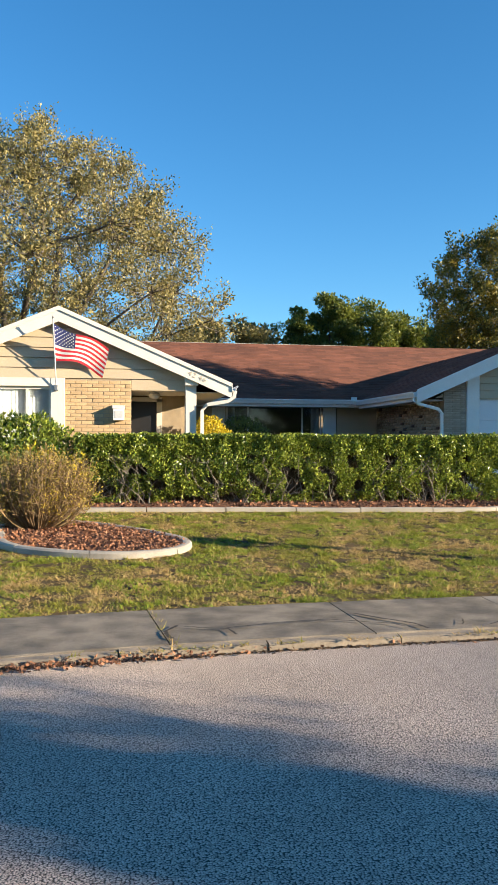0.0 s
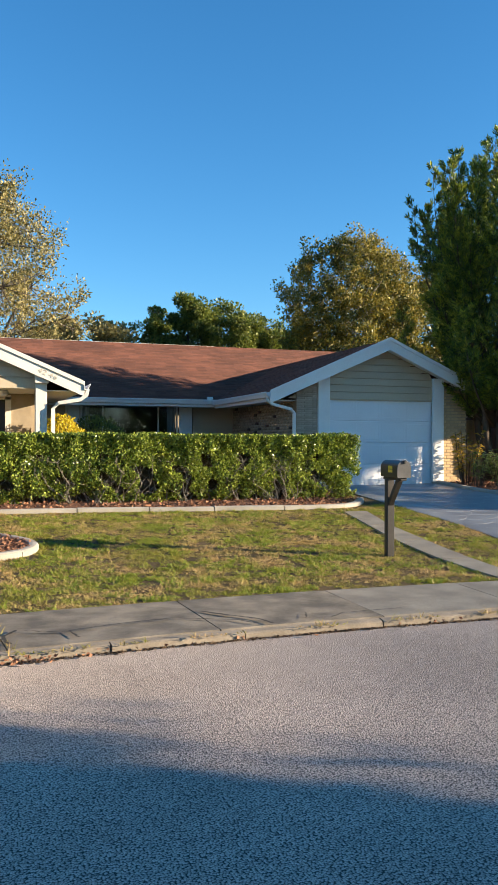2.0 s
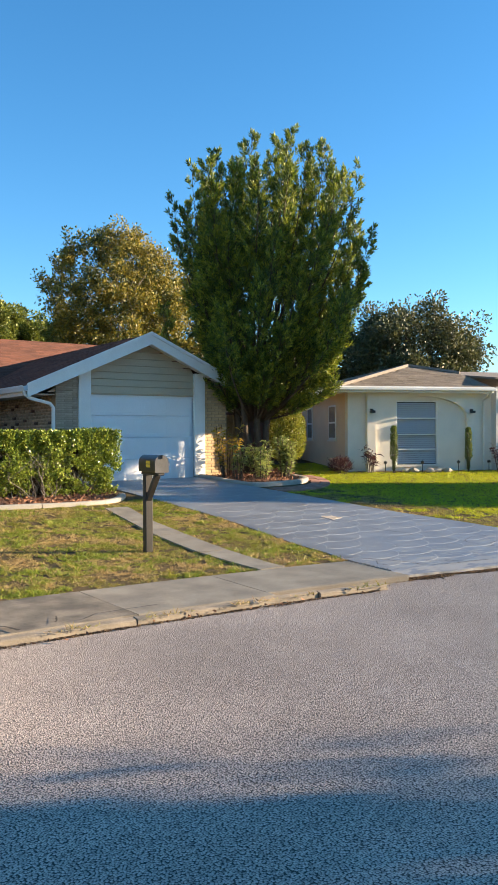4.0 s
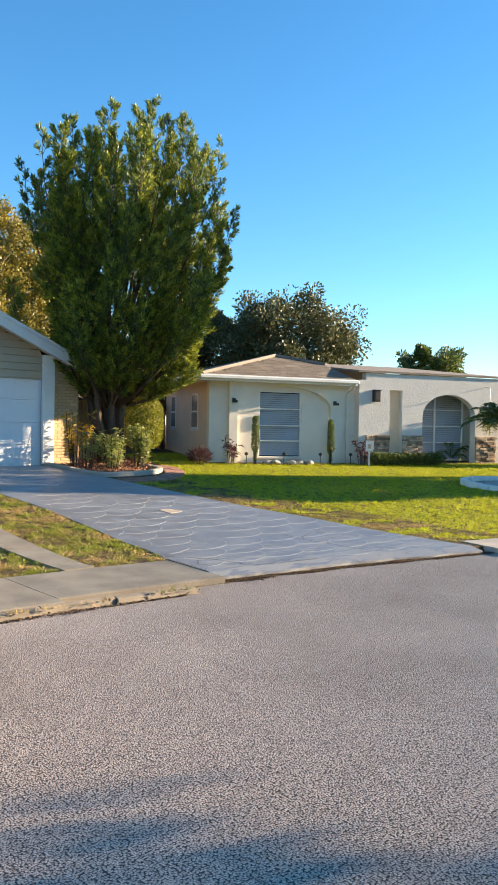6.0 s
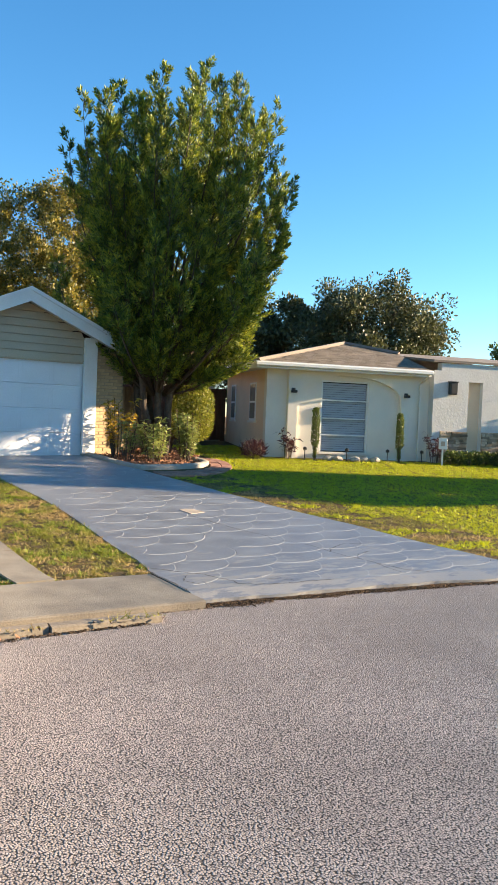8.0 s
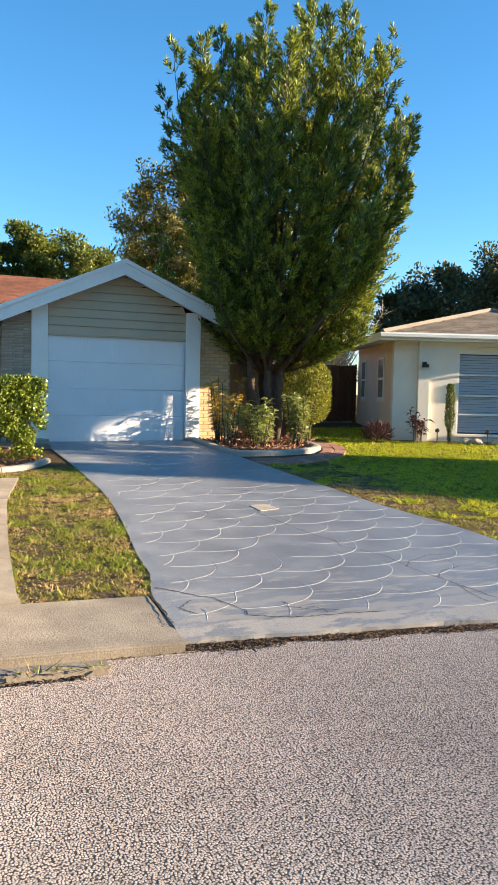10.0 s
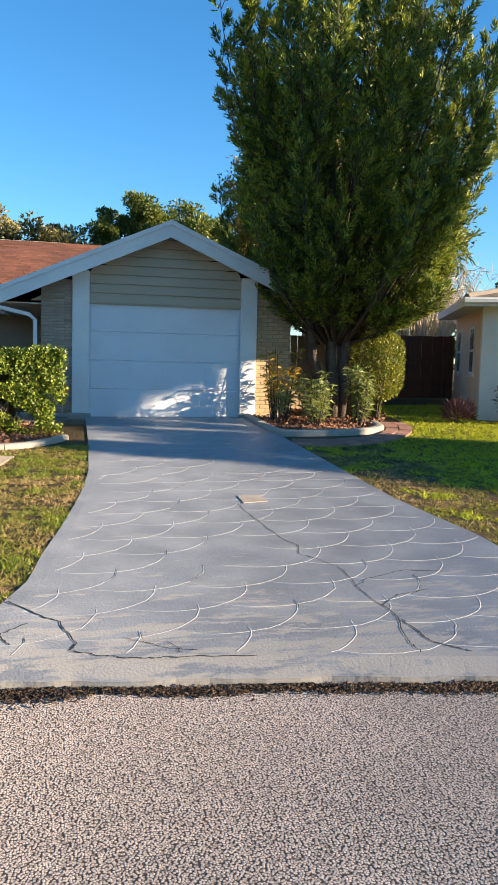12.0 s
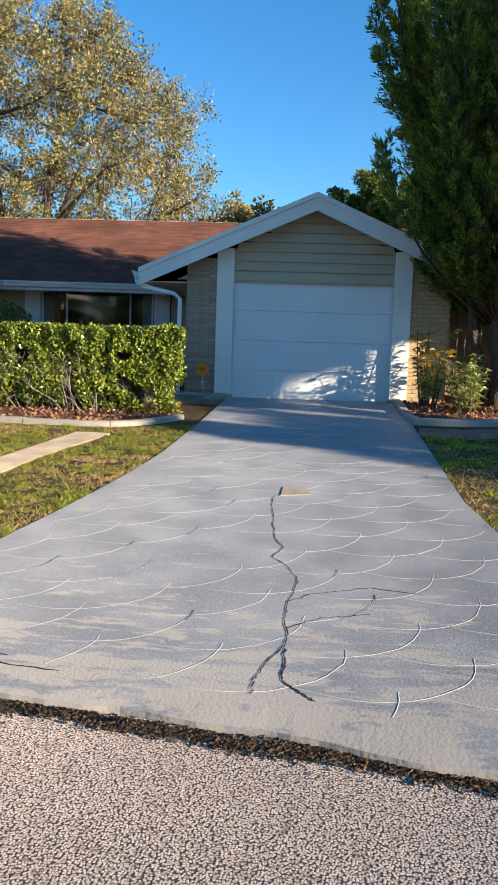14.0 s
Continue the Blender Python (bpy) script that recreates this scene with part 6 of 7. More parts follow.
tagged(part("twig_mass", bm, M_DRY, bush, "dry tan twigs"), kind="stuff")
tips = np.array(tips)
pick = tips[r.integers(0, len(tips), 7500)]
leaves("foliage", pick + r.normal(0, 0.03, pick.shape), r.normal(size=pick.shape) + np.array([0, 0, 0.5]), 0.05, 0.022, leaf_mat("dry_leaf", (0.16, 0.125, 0.03), (0.46, 0.35, 0.05)), bush, kind="stuff", rng=r)
hot = np.concatenate([pick[:50][i] + r.normal(0, 0.05, (14, 3)) for i in r.integers(0, 50, 26)])
leaves("yellow_leaves", hot, r.normal(size=hot.shape), 0.06, 0.035, L_YELLOW, bush, kind="stuff", rng=r)


def frond_plant(name, at, z, count, length, label, seed, material=None, leaf_len=0.22, trunk=None, category="palm", rise=(0.2, 1.2), leaflets=26, droop=0.9):
    """Palm fronds arching from one point, each with two rows of leaflets."""
    r = np.random.default_rng(seed)
    gz = land(*at)
    t = thing(name, label, category, (at[0], at[1], gz))
    head = Vector((at[0], at[1], z))
    if trunk:
        foot = Vector((at[0] + trunk[1], at[1] + trunk[2], gz - 0.05))
        pts = bend(foot, head, (foot + head) / 2 + Vector((trunk[1] * 0.6, trunk[2] * 0.6, -0.1)), 8)
        smooth(part("trunk", tube(bmesh.new(), pts, [trunk[0] * (1.4 if k == 0 else 1.1 - 0.05 * k) for k in range(9)], 9), M_BARK_GREY, t))
    for i in range(count):
        a = i * 2.39996 + r.normal(0, 0.2)
        el = r.uniform(*rise)
        d = Vector((math.cos(a) * math.cos(el), math.sin(a) * math.cos(el), math.sin(el)))
        L = length * r.uniform(0.8, 1.1)
        pts = [head + d * L * k / 8 + Vector((0, 0, -droop * L * (k / 8) ** 2.2)) for k in range(9)]
        rib = part("frond", tube(bmesh.new(), pts, [0.02 * L ** 0.5 * (1 - 0.11 * k) for k in range(9)], 4), material or L_PALM, t)
        C, D = [], []
        s = d.cross(Vector((0, 0, 1))).normalized()
        for k in range(leaflets):
            w = 0.15 + 0.85 * k / leaflets
            x = w * 8
            i0 = min(int(x), 7)
            p = pts[i0].lerp(pts[i0 + 1], x - i0)
            fw = (pts[i0 + 1] - pts[i0]).normalized()
            for sg in (-1, 1):
                C.append(tuple(p))
                D.append(tuple(s * sg * 0.9 + fw * 0.7 + Vector((0, 0, r.uniform(-0.15, 0.25)))))
        ll = leaf_len
        leaves("leaflet_row", np.array(C), np.array(D), ll, ll * 0.12, material or L_PALM, rib, kind="stuff", rng=r, droop=0.25)
    return t


frond_plant("fern_palm", (-2.0, 14.9), 0.95, 14, 1.2, "feathery green palm fronds beside the hedge", 111, leaf_len=0.2, rise=(0.5, 1.25), droop=0.5)
frond_plant("palm", (26.5, 41.0), 7.6, 20, 2.4, "tall cabbage palm behind the garage", 112, leaf_len=0.6, trunk=(0.16, 0.2, 0.1), rise=(-0.2, 1.2), leaflets=20)

# bare shrub over the fence
r = np.random.default_rng(121)
bare = thing("bare_shrub", "leafless pale twiggy shrub behind the brown fence", "shrub", (17.0, 23.5, land(17.0, 23.5)))
bm = bmesh.new()
for i in range(150):
    a = r.uniform(0, 6.283)
    p = Vector((17.0 + 0.3 * math.cos(a), 23.5 + 0.3 * math.sin(a), land(17, 23.5)))
    f = math.sqrt(r.uniform(0.05, 1))
    e = Vector((17.0 + 2.4 * f * math.cos(a), 23.5 + 1.6 * f * math.sin(a), 4.7 - 0.8 * f + r.normal(0, 0.25)))
    pts = bend(p, e, (p + e) / 2 + Vector((0.4 * math.cos(a), 0.4 * math.sin(a), 0.7)), 6)
    tube(bm, pts, [0.03, 0.026, 0.02, 0.016, 0.012, 0.009, 0.004], 4)
    for k in range(7):
        q = pts[int(r.integers(3, 7))]
        tube(bm, bend(q, q + Vector(r.normal(0, 0.3, 3)), q + Vector(r.normal(0, 0.15, 3)), 2), [0.010, 0.007, 0.003], 3)
part("twig_mass", bm, mat("pale_twig", (0.55, 0.45, 0.32), 0.9, 0.25, 5, 40, 0.2, 0.004), bare)
tagged(bare.children[0], kind="stuff")
crown_tree((18.5, 27.5), 1.2, 4.6, 2.2, 131, L_DARK, M_BARK, 20, 700, 0.16, "dark green tree behind the brown fence", trunk=0.12, lobe=0.34)

# small rose-like bare plant and round orange marker by the garage
r = np.random.default_rng(123)
rose = thing("bare_plant", "thin leafless plant by the garage brickwork", "plant", (7.0, 17.28, 0.56))
bm = bmesh.new()
for i in range(16):
    p = Vector((7.0 + r.normal(0, 0.08), 17.26, 0.54))
    pts = [p]
    for k in range(5):
        pts.append(pts[-1] + Vector((r.normal(0, 0.07), r.normal(-0.015, 0.03), r.uniform(0.1, 0.24))))
    tube(bm, pts, [0.009, 0.008, 0.006, 0.005, 0.004, 0.002], 4)
part("twig_mass", bm, M_BARK, rose)
tagged(rose.children[0], kind="stuff")
M_ORANGE = mat("orange_reflector", (0.72, 0.28, 0.03), 0.35, 0.1, 4, 40, 0)
M_METAL = mat("grey_metal", (0.4, 0.4, 0.4), 0.4, 0.1, 4, 40, 0, metal=0.8)
marker = thing("marker_disc", "round orange reflector sign on a thin stake", "sign", (7.62, 17.05, 0.55))
part("stake", tube(bmesh.new(), [(7.62, 17.05, 0.5), (7.62, 17.05, 1.0)], 0.008, 6), M_METAL, marker)
part("disc", tube(bmesh.new(), [(7.62, 17.04, 1.07), (7.62, 17.035, 1.07), (7.62, 17.015, 1.07), (7.62, 17.01, 1.07)], [0.105, 0.112, 0.112, 0.105], 28), M_ORANGE, marker, "round orange disc")
for k, w in ((0.015, 0.11), (-0.02, 0.085)):
    part("lettering_bar", B(7.62 - w / 2, 7.62 + w / 2, 17.006, 17.01, 1.07 + k, 1.085 + k), M_POST, marker)

# ---- mailbox on its post ----
def mailbox(x, y, turn):
    z = land(x, y)
    m = thing("mailbox", "black metal mailbox on a dark wooden post with brace", "mailbox", (x, y, z))
    T = Matrix.Translation((x, y, 0)) @ Matrix.Rotation(turn, 4, "Z")

    def add(name, bm, material, parent=None, label=""):
        bm.transform(T)
        return part(name, bm, material, parent or m, label)
    add("post", B(-0.05, 0.05, -0.05, 0.05, z - 0.1, 1.14, bevel=0.008), M_POST)
    add("arm", B(-0.045, 0.045, -0.42, 0.10, 1.125, 1.16, bevel=0.006), M_POST)
    add("brace", tube(bmesh.new(), [(0, -0.02, 0.80), (0, -0.30, 1.13)], 0.045, 4, True), M_POST)
    prof = [(-0.085, 1.165), (0.085, 1.165), (0.09, 1.18), (0.09, 1.28)] + [(0.09 * math.cos(a), 1.28 + 0.10 * math.sin(a)) for a in [math.pi * i / 12 for i in range(1, 12)]] + [(-0.09, 1.28), (-0.09, 1.18)]
    body = add("box", solid(bmesh.new(), [(px, -0.42, pz) for px, pz in prof], (0, 0.50, 0)), M_BLACK)
    add("door", solid(bmesh.new(), [(px * 1.04, -0.437, 1.27 + (pz - 1.27) * 1.03) for px, pz in prof], (0, 0.016, 0)), mat("grey_mailbox_door", (0.10, 0.095, 0.09), 0.45, 0.2, 6, 50, 0.1), body, "dull grey door")
    add("latch", B(-0.012, 0.012, -0.455, -0.436, 1.34, 1.385, bevel=0.003), M_BLACK, body)
    for zz in (1.225, 1.272):
        add("number_plate", B(-0.0945, -0.0905, -0.28, -0.16, zz, zz + 0.038), mat("yellow_label", (0.80, 0.50, 0.03), 0.5, 0.1, 5, 40, 0), body, "yellow number label")
    return m


mailbox(5.33, 9.45, radians(-4))

# ---- fences ----
fence = thing("fence", "dark red-brown board fence between the houses", "fence", (14.9, 20.75, 0.6))
bmesh_board = bpy.data.meshes.new("board")
bm = B(-0.068, 0.068, -0.011, 0.011, 0.0, 1.5, bevel=0.004)
bm.to_mesh(bmesh_board)
bm.free()
bmesh_board.materials.append(M_FENCE)
for i in range(27):
    x = 13.2 + i * 0.143
    piece("board", bmesh_board, pose(x, 20.75, land(x, 20.75) + 0.03 + random.uniform(-0.01, 0.01), 0, random.uniform(-0.3, 0.3), 0), fence)
for zz in (0.9, 1.75):
    part("rail", B(13.15, 17.0, 20.765, 20.805, zz, zz + 0.09), M_FENCE, fence)
for x in (13.15, 15.0, 16.95):
    part("post", B(x - 0.05, x + 0.05, 20.77, 20.86, 0.4, 2.2), M_FENCE, fence)
M_TANWOOD = mat("tan_fence_wood", (0.42, 0.30, 0.18), 0.8, 0.2, 5, 50, 0.3, 0.004, pieces=0.15)
side_fence = thing("side_fence", "short weathered tan board fence beside the garage", "fence", (12.3, 18.3, 0.6))
tan_board = bmesh_board.copy()
tan_board.materials.clear()
tan_board.materials.append(M_TANWOOD)
for i in range(9):
    piece("board", tan_board, pose(11.92 + i * 0.143, 18.4, land(12, 18.4) + 0.03), side_fence)
part("rail", B(11.84, 13.15, 18.415, 18.45, 0.95, 1.04), M_TANWOOD, side_fence)
part("rail", B(11.84, 13.15, 18.415, 18.45, 1.75, 1.84), M_TANWOOD, side_fence)

# ---- flag on the wing ----
M_RED = mat("red_cloth", (0.68, 0.03, 0.05), 0.8, 0.15, 8, 200, 0.1, 0.001)
M_CLOTH = mat("white_cloth", (0.78, 0.77, 0.75), 0.8, 0.08, 8, 200, 0.1, 0.001)
M_BLUE = mat("blue_cloth", (0.03, 0.04, 0.17), 0.8, 0.15, 8, 200, 0.1, 0.001)
flag = thing("flag", "striped national flag on a white pole fixed to the house", "flag", (-1.19, 16.3, 2.66))
pole_a, pole_b = Vector((-1.19, 16.34, 2.66)), Vector((-1.22, 15.86, 3.95))
part("pole", tube(bmesh.new(), [pole_a, pole_a.lerp(pole_b, 0.5), pole_b], 0.012, 8), M_WHITE, flag)
part("finial", tube(bmesh.new(), [pole_b, pole_b + Vector((0, -0.012, 0.03)), pole_b + Vector((0, -0.02, 0.055))], [0.015, 0.02, 0.004], 8), M_METAL, flag)
part("bracket", B(-1.23, -1.15, 16.27, 16.36, 2.60, 2.72, bevel=0.01), M_METAL, flag)


def cloth(u, v):
    """A point of the flag: u along the fly, v down the hoist."""
    top, low = pole_a.lerp(pole_b, 0.93), pole_a.lerp(pole_b, 0.44)
    p = top.lerp(low, v)
    fly = 1.05
    q = p + Vector((fly * u * (1.0 - 0.14 * v), 0.22 * u + 0.05 * math.sin(u * 8 + v * 2.0), -0.46 * u ** 1.25 + 0.14 * u * v - 0.05 * math.sin(u * 6.0 + v * 1.4)))
    return q


def cloth_patch(u0, u1, v0, v1, off=0.0, nu=22):
    bm = bmesh.new()
    g = [[bm.verts.new(cloth(u0 + (u1 - u0) * i / nu, v0 + (v1 - v0) * j / 2) + Vector((0, off, 0))) for i in range(nu + 1)] for j in range(3)]
    for a, b in zip(g, g[1:]):
        for i in range(nu):
            bm.faces.new((a[i], a[i + 1], b[i + 1], b[i]))
    return bm


for i in range(13):
    smooth(part("stripe", cloth_patch(0.40 if i < 7 else 0.0, 1.0, i / 13, (i + 1) / 13), M_RED if i % 2 == 0 else M_CLOTH, flag))
smooth(part("canton", cloth_patch(0.0, 0.40, 0.0, 7 / 13), M_BLUE, flag))
V, F = [], []
for j in range(9):
    for i in range(6 if j % 2 == 0 else 5):
        u = 0.033 + (i + (0.5 if j % 2 else 0)) * 0.066
        v = (j + 1) * 0.0538
        c = cloth(u, v)
        for off in (-0.006, 0.006):
            k = len(V)
            V += [(c.x, c.y + off, c.z + 0.013), (c.x + 0.013, c.y + off, c.z), (c.x, c.y + off, c.z - 0.013), (c.x - 0.013, c.y + off, c.z)]
            F.append((k, k + 1, k + 2, k + 3))
raw("stars", V, F, M_CLOTH, flag, "small white stars", "stuff")

# ---- small fixtures of the brown-roofed house ----
wallbox = thing("wall_mailbox", "white metal mailbox fixed to the brick wall", "mailbox", (0.02, 16.3, 2.03))
part("box", B(-0.09, 0.13, 16.22, 16.40, 2.03, 2.27, bevel=0.008), M_WHITE, wallbox)
part("lid", solid(bmesh.new(), [(-0.10, 16.20, 2.26), (-0.10, 16.40, 2.32), (-0.10, 16.40, 2.335), (-0.10, 16.20, 2.275)], (0.24, 0, 0)), M_WHITE, wallbox, "sloping white lid")
part("flap", B(-0.06, 0.10, 16.213, 16.222, 2.08, 2.22), mat("pale_grey_paint", (0.55, 0.55, 0.55), 0.5, 0.1, 5, 50, 0), wallbox)
lampc = thing("porch_lamp", "small round glass lamp under the porch ceiling", "lamp", (0.75, 17.0, 2.6))
part("base", tube(bmesh.new(), [(0.75, 17.0, 2.63), (0.75, 17.0, 2.60)], 0.11, 20), M_METAL, lampc)
part("shade", tube(bmesh.new(), [(0.75, 17.0, 2.60), (0.75, 17.0, 2.56), (0.75, 17.0, 2.52), (0.75, 17.0, 2.50)], [0.13, 0.125, 0.09, 0.03], 20), M_TRIM, lampc)
M_NUM = mat("tan_number", (0.55, 0.49, 0.40), 0.6, 0.1, 4, 40, 0)
vent = part("roof_vent", B(6.28, 6.42, 21.30, 21.42, 2.755, 2.83, bevel=0.01), M_WHITE, house)
for i, (ch, t_) in enumerate((("4", 0.0), ("2", 0.085), ("4", 0.205), ("6", 0.29))):
    cu = bpy.data.curves.new("house_number", "FONT")
    cu.body, cu.size, cu.extrude = ch, 0.145, 0.004
    ob = bpy.data.objects.new("house_number", cu)
    scene.collection.objects.link(ob)
    x = 1.38 + t_
    z = 2.732 + (2.28 - x) * 0.4263 - 0.165
    ob.matrix_world = pose(x, 16.188, z, 90, 0, 0) @ Matrix.Rotation(radians(-23.1), 4, "Z")
    cu.materials.append(M_NUM)
    bpy.context.view_layer.update()
    me = bpy.data.meshes.new_from_object(ob.evaluated_get(bpy.context.evaluated_depsgraph_get()))
    mw = ob.matrix_world.copy()
    bpy.data.objects.remove(ob)
    me.transform(mw)
    hang(new("house_number", me), house)

# ---- bricks ----
def brick_mesh(L, H, D, material):
    bm = B(0, L, -D, 0.004, 0, H, bevel=0.004)
    me = bpy.data.meshes.new("brick")
    bm.to_mesh(me)
    bm.free()
    me.materials.append(material)
    return me


def brick_field(x0, x1, z0, z1, y, parent, L=0.205, H=0.062, joint=0.011, material=None, D=0.012):
    """Running-bond bricks over the front of a wall, each a piece."""
    me = brick_mesh(L, H, D, material or M_BRICK)
    row = 0
    z = z0
    while z + H <= z1 + 0.001:
        x = x0 - (L + joint) * 0.5 * (row % 2)
        while x < x1:
            a, b = max(x, x0), min(x + L, x1)
            if b - a > 0.03:
                piece("brick", me, pose(a, y, z) @ Matrix.Diagonal(((b - a) / L, 1 + random.uniform(-0.3, 0.3), 1, 1)), parent)
            x += L + joint
        z += H + joint
        row += 1


brick_field(-1.03, 0.27, 1.15, 2.84, 16.42, brick_front)
walls = [o for o in house.children if o.name.startswith("wall")]
gar_right = [o for o in walls if abs(min(v.co.x for v in o.data.vertices) - 11.14) < 0.02][0]
gar_left = [o for o in walls if abs(min(v.co.x for v in o.data.vertices) - 7.26) < 0.02][0]
brick_field(11.15, 11.82, 0.56, 2.95, 17.37, gar_right)
M_LEDGE = mat("thin_brick", (0.42, 0.33, 0.25), 0.85, 0.2, 9, 90, 0.5, 0.004, pieces=0.2)
brick_field(7.26, 7.79, 0.56, 2.95, 17.37, gar_left, 0.39, 0.040, 0.010, M_LEDGE, 0.014)
# side of the garage towards the front window
for mat_b, dark in ((M_BRICK_STUFF, False), (M_BRICK_DARK, True)):
    V, F = [], []
    rr = np.random.default_rng(7)
    for row in range(31):
        y = 17.6 - 0.1 * (row % 2)
        z = 0.45 + row * 0.073
        while y < 22.2:
            is_dark = rr.uniform() < 0.045
            a, b = max(17.6, y), min(22.18, y + 0.205)
            out = 7.268 - (0.02 if is_dark else rr.uniform(0, 0.004))
            if is_dark == dark and b - a > 0.03:
                k = len(V)
                V += [(out, a, z), (out, b, z), (out, b, z + 0.062), (out, a, z + 0.062), (7.281, a, z), (7.281, b, z), (7.281, b, z + 0.062), (7.281, a, z + 0.062)]
                F += [(k, k + 3, k + 2, k + 1), (k, k + 1, k + 5, k + 4), (k + 3, k + 7, k + 6, k + 2), (k, k + 4, k + 7, k + 3), (k + 1, k + 2, k + 6, k + 5)]
            y += 0.216
    raw("brick_course", V, F, mat_b, garage_side, "", "stuff")

# ---- fixtures of the stucco house ----
def nb_at(u, d, z=0.0):
    """A point of the stucco house: along its front, out from it, height."""
    return NB @ Vector((u, -d, z))


lantern = thing("wall_lantern", "black box lantern on the white stucco wall", "lamp", nb_at(3.52, 0.25, 2.38))
for nm, bm, mt in (("body", B(3.42, 3.62, -0.40, -0.252, 2.38, 2.70, bevel=0.012), M_BLACK), ("cap", B(3.40, 3.64, -0.42, -0.252, 2.70, 2.725, bevel=0.006), M_BLACK), ("pane", B(3.45, 3.59, -0.406, -0.40, 2.43, 2.65), M_DARK)):
    bm.transform(NB)
    part(nm, bm, mt, lantern)
for u in (-0.80, 2.27):
    s = thing("wall_sconce", "small dark sconce on a stucco pilaster", "lamp", nb_at(u, 0.14, 2.25), group="pilaster sconces")
    for nm, bm in (("plate", B(u - 0.05, u + 0.05, -0.17, -0.142, 2.24, 2.36, bevel=0.006)), ("shade", B(u - 0.07, u + 0.07, -0.28, -0.17, 2.24, 2.31, bevel=0.012))):
        bm.transform(NB)
        part(nm, bm, M_BLACK, s)
rs = random.Random(5)
for x0, x1 in ((3.22, 4.02), (4.44, 5.15), (7.05, 7.8)):
    back = nb("stone_facing", B(x0 + 0.01, x1 - 0.01, -0.275, -0.252, NZ - 0.2, 1.42), M_MORTAR)
    z = 0.42
    while z < 1.40:
        h = rs.uniform(0.05, 0.085)
        x = x0
        while x < x1 - 0.02:
            w = min(rs.uniform(0.12, 0.3), x1 - x)
            bm = B(x + 0.004, x + w - 0.004, -0.29 - rs.uniform(0.0, 0.045), -0.27, z + 0.003, min(z + h, 1.43) - 0.003, bevel=0.008)
            nb("stone", bm, M_STONE, back)
            x += w
        z += h
nb("stone_base", B(3.2, 7.82, -0.30, -0.26, NZ - 0.3, 0.44), M_STUCCO_WHITE)
nb("door_recess_top", B(4.02, 4.44, -0.11, -0.101, 2.5, 2.73), M_PEACH)

for u, h, mt, lb in ((-0.32, 1.25, L_DARK, "narrow upright green shrub against the stucco wall"), (1.95, 1.2, L_DARK, "narrow upright dark shrub against the stucco wall")):
    p = nb_at(u, 0.55)
    shrub("column_shrub", (p.x, p.y), 0.085, h, 1800, 0.06, 0.02, mt, lb, int(140 + u * 10), 0.05, "column", 0.9, 6)
for u, d in ((-1.0, 0.6), (2.9, 0.7)):
    p = nb_at(u, d)
    long_leaved("dark_plant", (p.x, p.y), 0.75, 7, 0.25, 0.2, L_PURPLE, "dark purple-leaved plant by the stucco wall", int(150 + u), 16)
p = nb_at(-1.9, 0.6)
shrub("grass_clump", (p.x, p.y), 0.27, 0.33, 600, 0.2, 0.013, L_PURPLE, "dark reddish spiky grass clump at the house corner", 155, 0.0, "ball", 1.0, 2)
for i in range(9):
    p = nb_at(3.3 + i * 0.26, 0.75)
    shrub("border_shrub", (p.x, p.y), 0.2, 0.32, 420, 0.07, 0.035, L_DARK, "low dark border shrub under the stone facing", 160 + i, 0.0, "ball", 0.6, 3)
for i, (u, d) in enumerate(((0.3, 0.55), (0.75, 0.6), (1.0, 0.5), (1.3, 0.55), (0.05, 0.5))):
    p = nb_at(u, d)
    bm = bmesh.new()
    bmesh.ops.create_icosphere(bm, subdivisions=2, radius=0.13)
    for v in bm.verts:
        v.co *= 1 + 0.3 * noise.noise(v.co * 9 + Vector((i, 0, 0)))
        v.co.z *= 0.6
        v.co += Vector((p.x, p.y, land(p.x, p.y) + 0.05))
    tagged(part("garden_rock", bm, M_EDGE), "pale rough garden rock by the window", "rock", "garden rocks")
for u in (0.5, 1.6, 2.55, -0.6):
    p = nb_at(u, 0.62)
    z = land(p.x, p.y)
    g = thing("path_light", "small dark garden light on a stake", "lamp", (p.x, p.y, z), group="garden lights")
    part("stake", tube(bmesh.new(), [(p.x, p.y, z - 0.02), (p.x, p.y, z + 0.25)], 0.012, 6), M_BLACK, g)
    part("head", tube(bmesh.new(), [(p.x, p.y, z + 0.25), (p.x, p.y, z + 0.30), (p.x, p.y, z + 0.33)], [0.045, 0.05, 0.01], 10), M_BLACK, g)
sg = nb_at(2.98, 0.9)
sz = land(sg.x, sg.y)
sign = thing("yard_sign", "small white sign on a white stake in the lawn", "sign", (sg.x, sg.y, sz))
T = Matrix.Translation((sg.x, sg.y, sz)) @ Matrix.Rotation(-0.6, 4, "Z")
for nm, bm, mt in (("stake", B(-0.02, 0.02, -0.01, 0.01, -0.05, 0.45), M_WHITE), ("board", B(-0.11, 0.11, -0.022, -0.011, 0.40, 0.68, bevel=0.004), M_WHITE), ("emblem_bar", B(-0.05, 0.05, -0.026, -0.0225, 0.48, 0.60), mat("tan_print", (0.55, 0.42, 0.32), 0.6, 0.1, 5, 40, 0))):
    bm.transform(T)
    part(nm, bm, mt, sign)

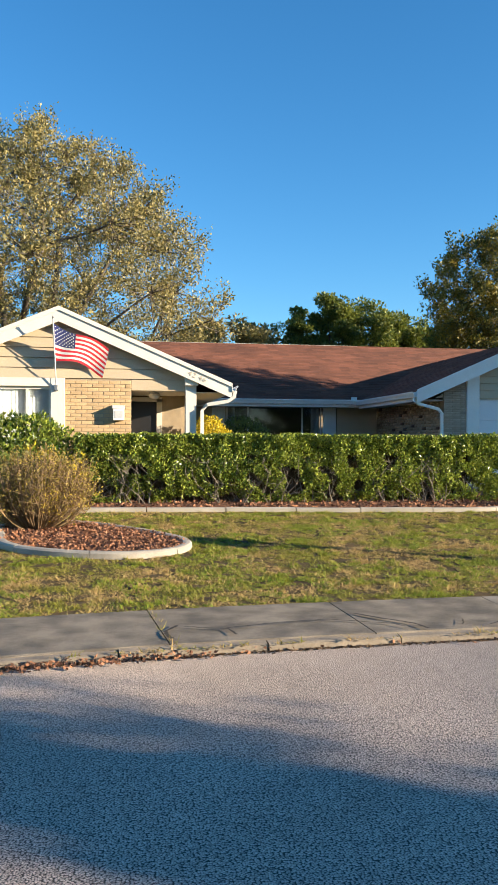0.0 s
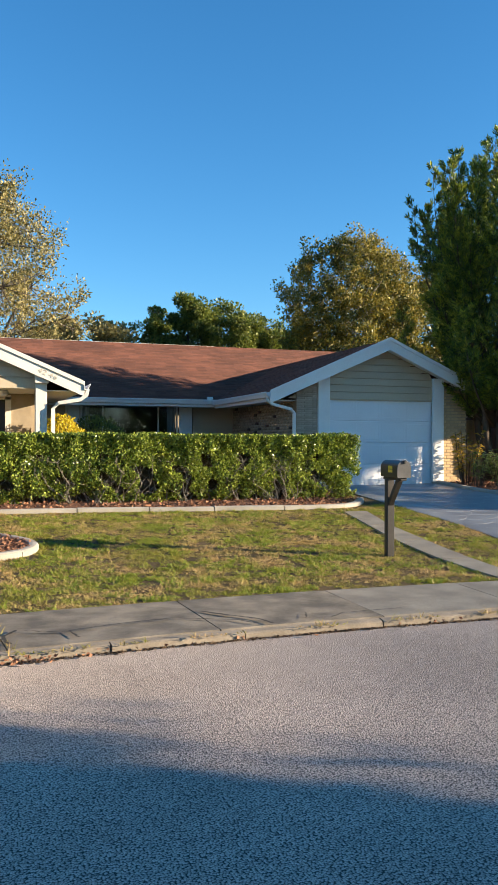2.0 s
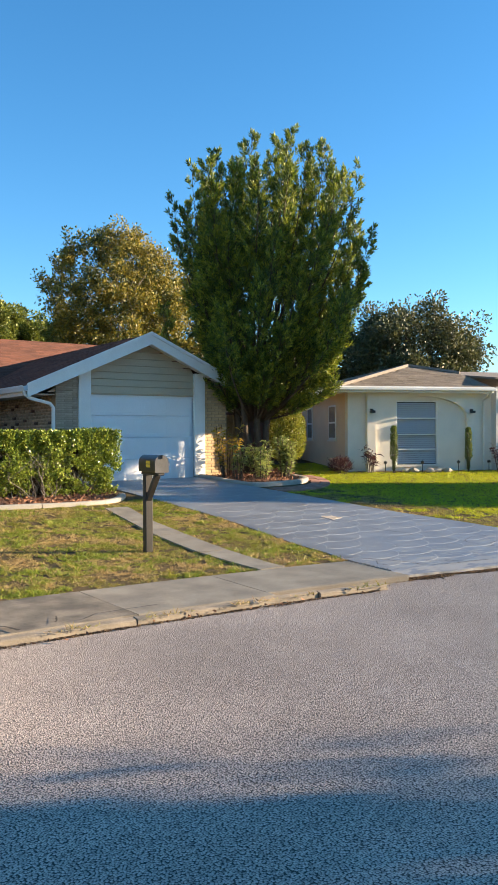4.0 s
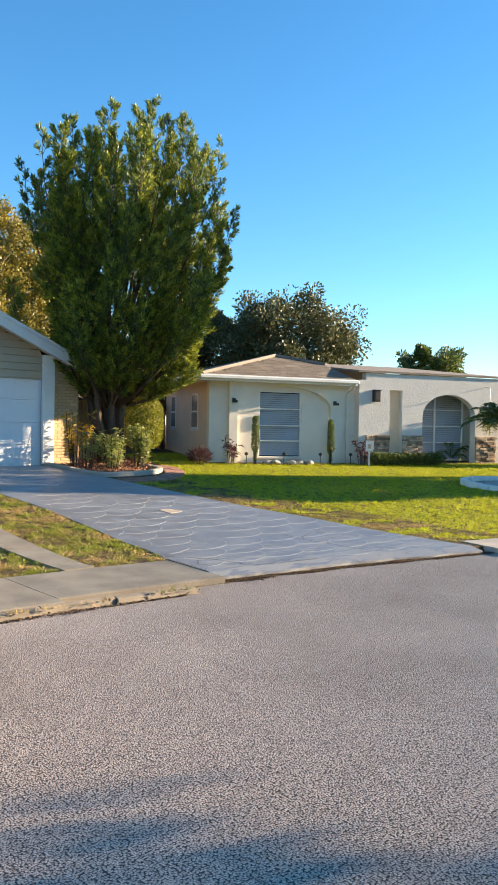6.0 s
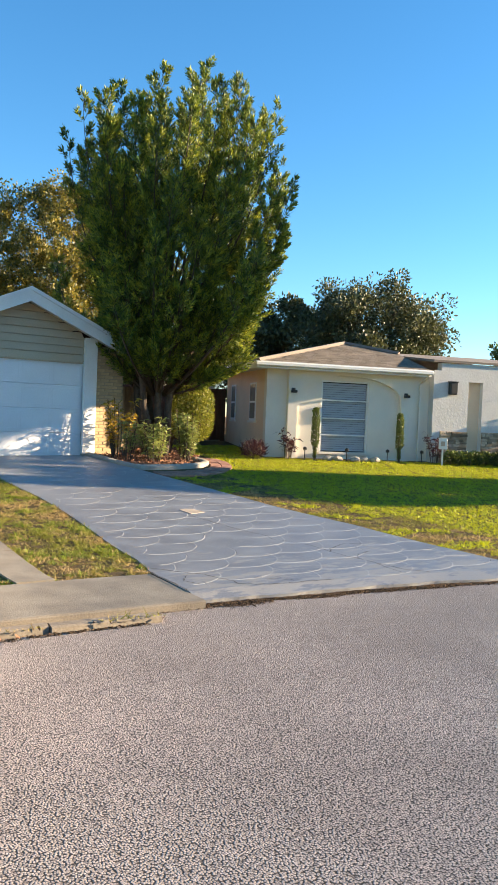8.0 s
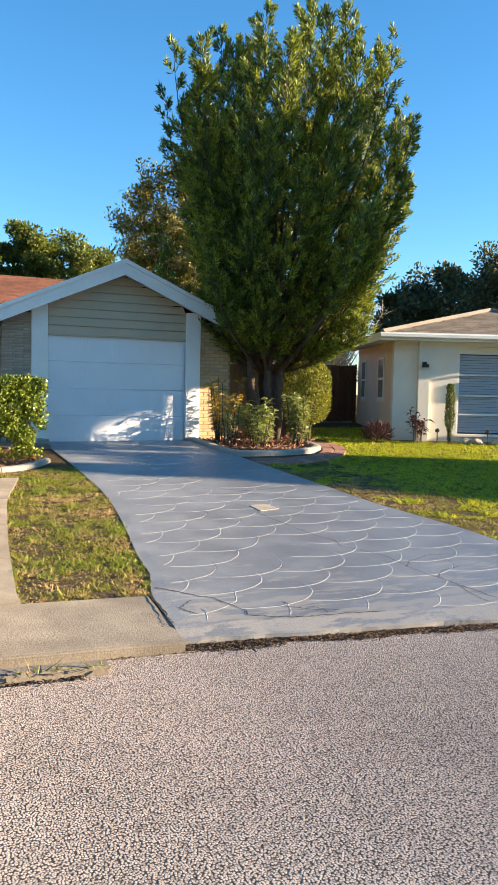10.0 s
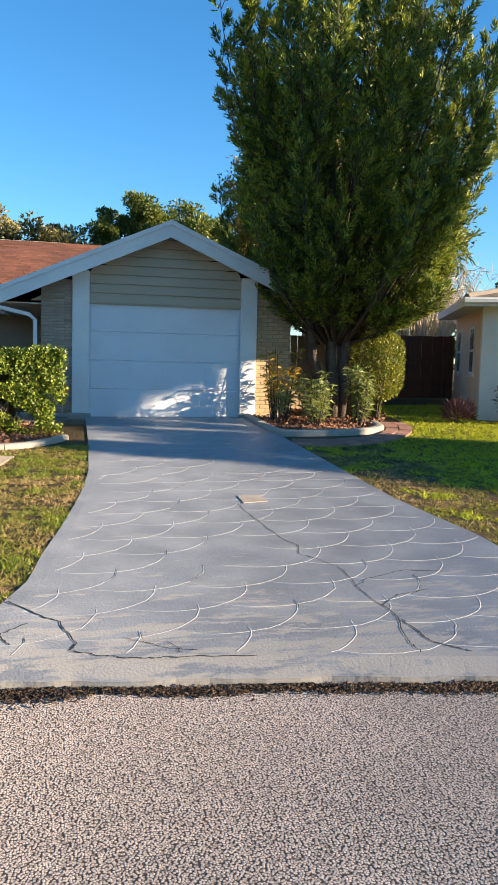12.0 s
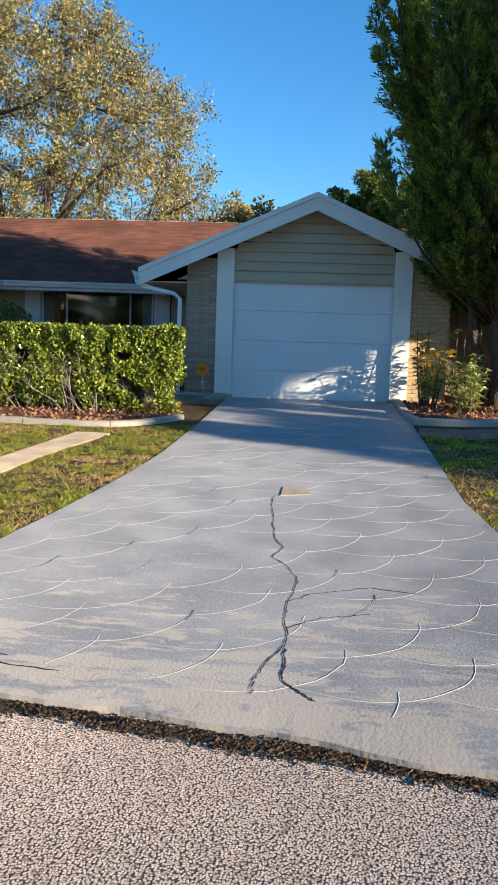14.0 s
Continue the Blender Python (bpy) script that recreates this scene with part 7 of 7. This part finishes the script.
# twin palm in a ring of white stones
pc = (18.9, 9.95)
frond_plant("palm", (18.62, 10.1), 1.8, 16, 0.85, "young palm with arching dark fronds and grey trunk", 171, L_DARK, 0.26, (0.05, 0.15, -0.22), "palm", (0.1, 1.3), 24, 0.42)
frond_plant("palm", (19.3, 10.3), 1.9, 16, 0.85, "young palm with arching dark fronds and grey trunk", 172, L_DARK, 0.26, (0.05, -0.15, -0.2), "palm", (0.1, 1.3), 24, 0.42)
ring = thing("stone_ring", "ring of white-painted edging blocks round the palm", "edging", (*pc, land(*pc)), kind="structure")
for i in range(26):
    a = i * 2 * math.pi / 26
    x, y = pc[0] + 1.1 * math.cos(a), pc[1] + 1.0 * math.sin(a)
    part("edging_block", B(-0.12, 0.12, -0.07, 0.07, -0.05, 0.10, bevel=0.015, m=pose(x, y, land(x, y), 0, 0, math.degrees(a) + 90)), M_WHITE, ring)
bed("palm_bed", [(pc[0] + 1.08 * math.cos(i * 0.42), pc[1] + 0.93 * math.sin(i * 0.42)) for i in range(15)], "pale gravel round the palm", 0.03, M_EDGE)
p = nb_at(7.9, 0.9)
long_leaved("red_plant", (p.x, p.y), 1.35, 8, 0.3, 0.26, L_RED, "bright red-leaved plant beside the arch", 173, 18, 0.4)
p = nb_at(8.4, 1.3)
shrub("dark_shrub", (p.x, p.y), 0.5, 1.1, 2500, 0.12, 0.05, L_DARK, "dark green shrub beside the arch", 174)
bk = nb_at(7.35, 0.55, 2.15)
basket = thing("hanging_basket", "hanging basket of trailing green and yellow leaves", "plant", bk)
r = np.random.default_rng(175)
part("basket", tube(bmesh.new(), [bk + Vector((0, 0, 0.02)), bk + Vector((0, 0, -0.08)), bk + Vector((0, 0, -0.16))], [0.17, 0.15, 0.07], 12), M_POST, basket)
part("chain", tube(bmesh.new(), [bk, bk + Vector((0, 0, 0.75))], 0.006, 5), M_METAL, basket)
part("hook", tube(bmesh.new(), [bk + Vector((0, 0, 0.75)), NB @ Vector((7.35, -0.22, 2.92))], 0.01, 5), M_METAL, basket)
q = unit(r.normal(size=(900, 3))) * r.uniform(0.05, 0.3, (900, 1)) + np.array(bk)
q[:, 2] -= np.abs(r.normal(0, 0.22, 900))
leaves("foliage", q, r.normal(size=(900, 3)) + np.array([0, 0, -0.4]), 0.08, 0.04, L_CLIP, basket, kind="stuff", rng=r)
frond_plant("fern_palm", tuple(nb_at(6.75, -0.5))[:2], 0.7, 10, 1.0, "potted palm fronds inside the arch", 176, L_PALM, 0.25, None, "palm", (0.6, 1.3), 20, 0.5)
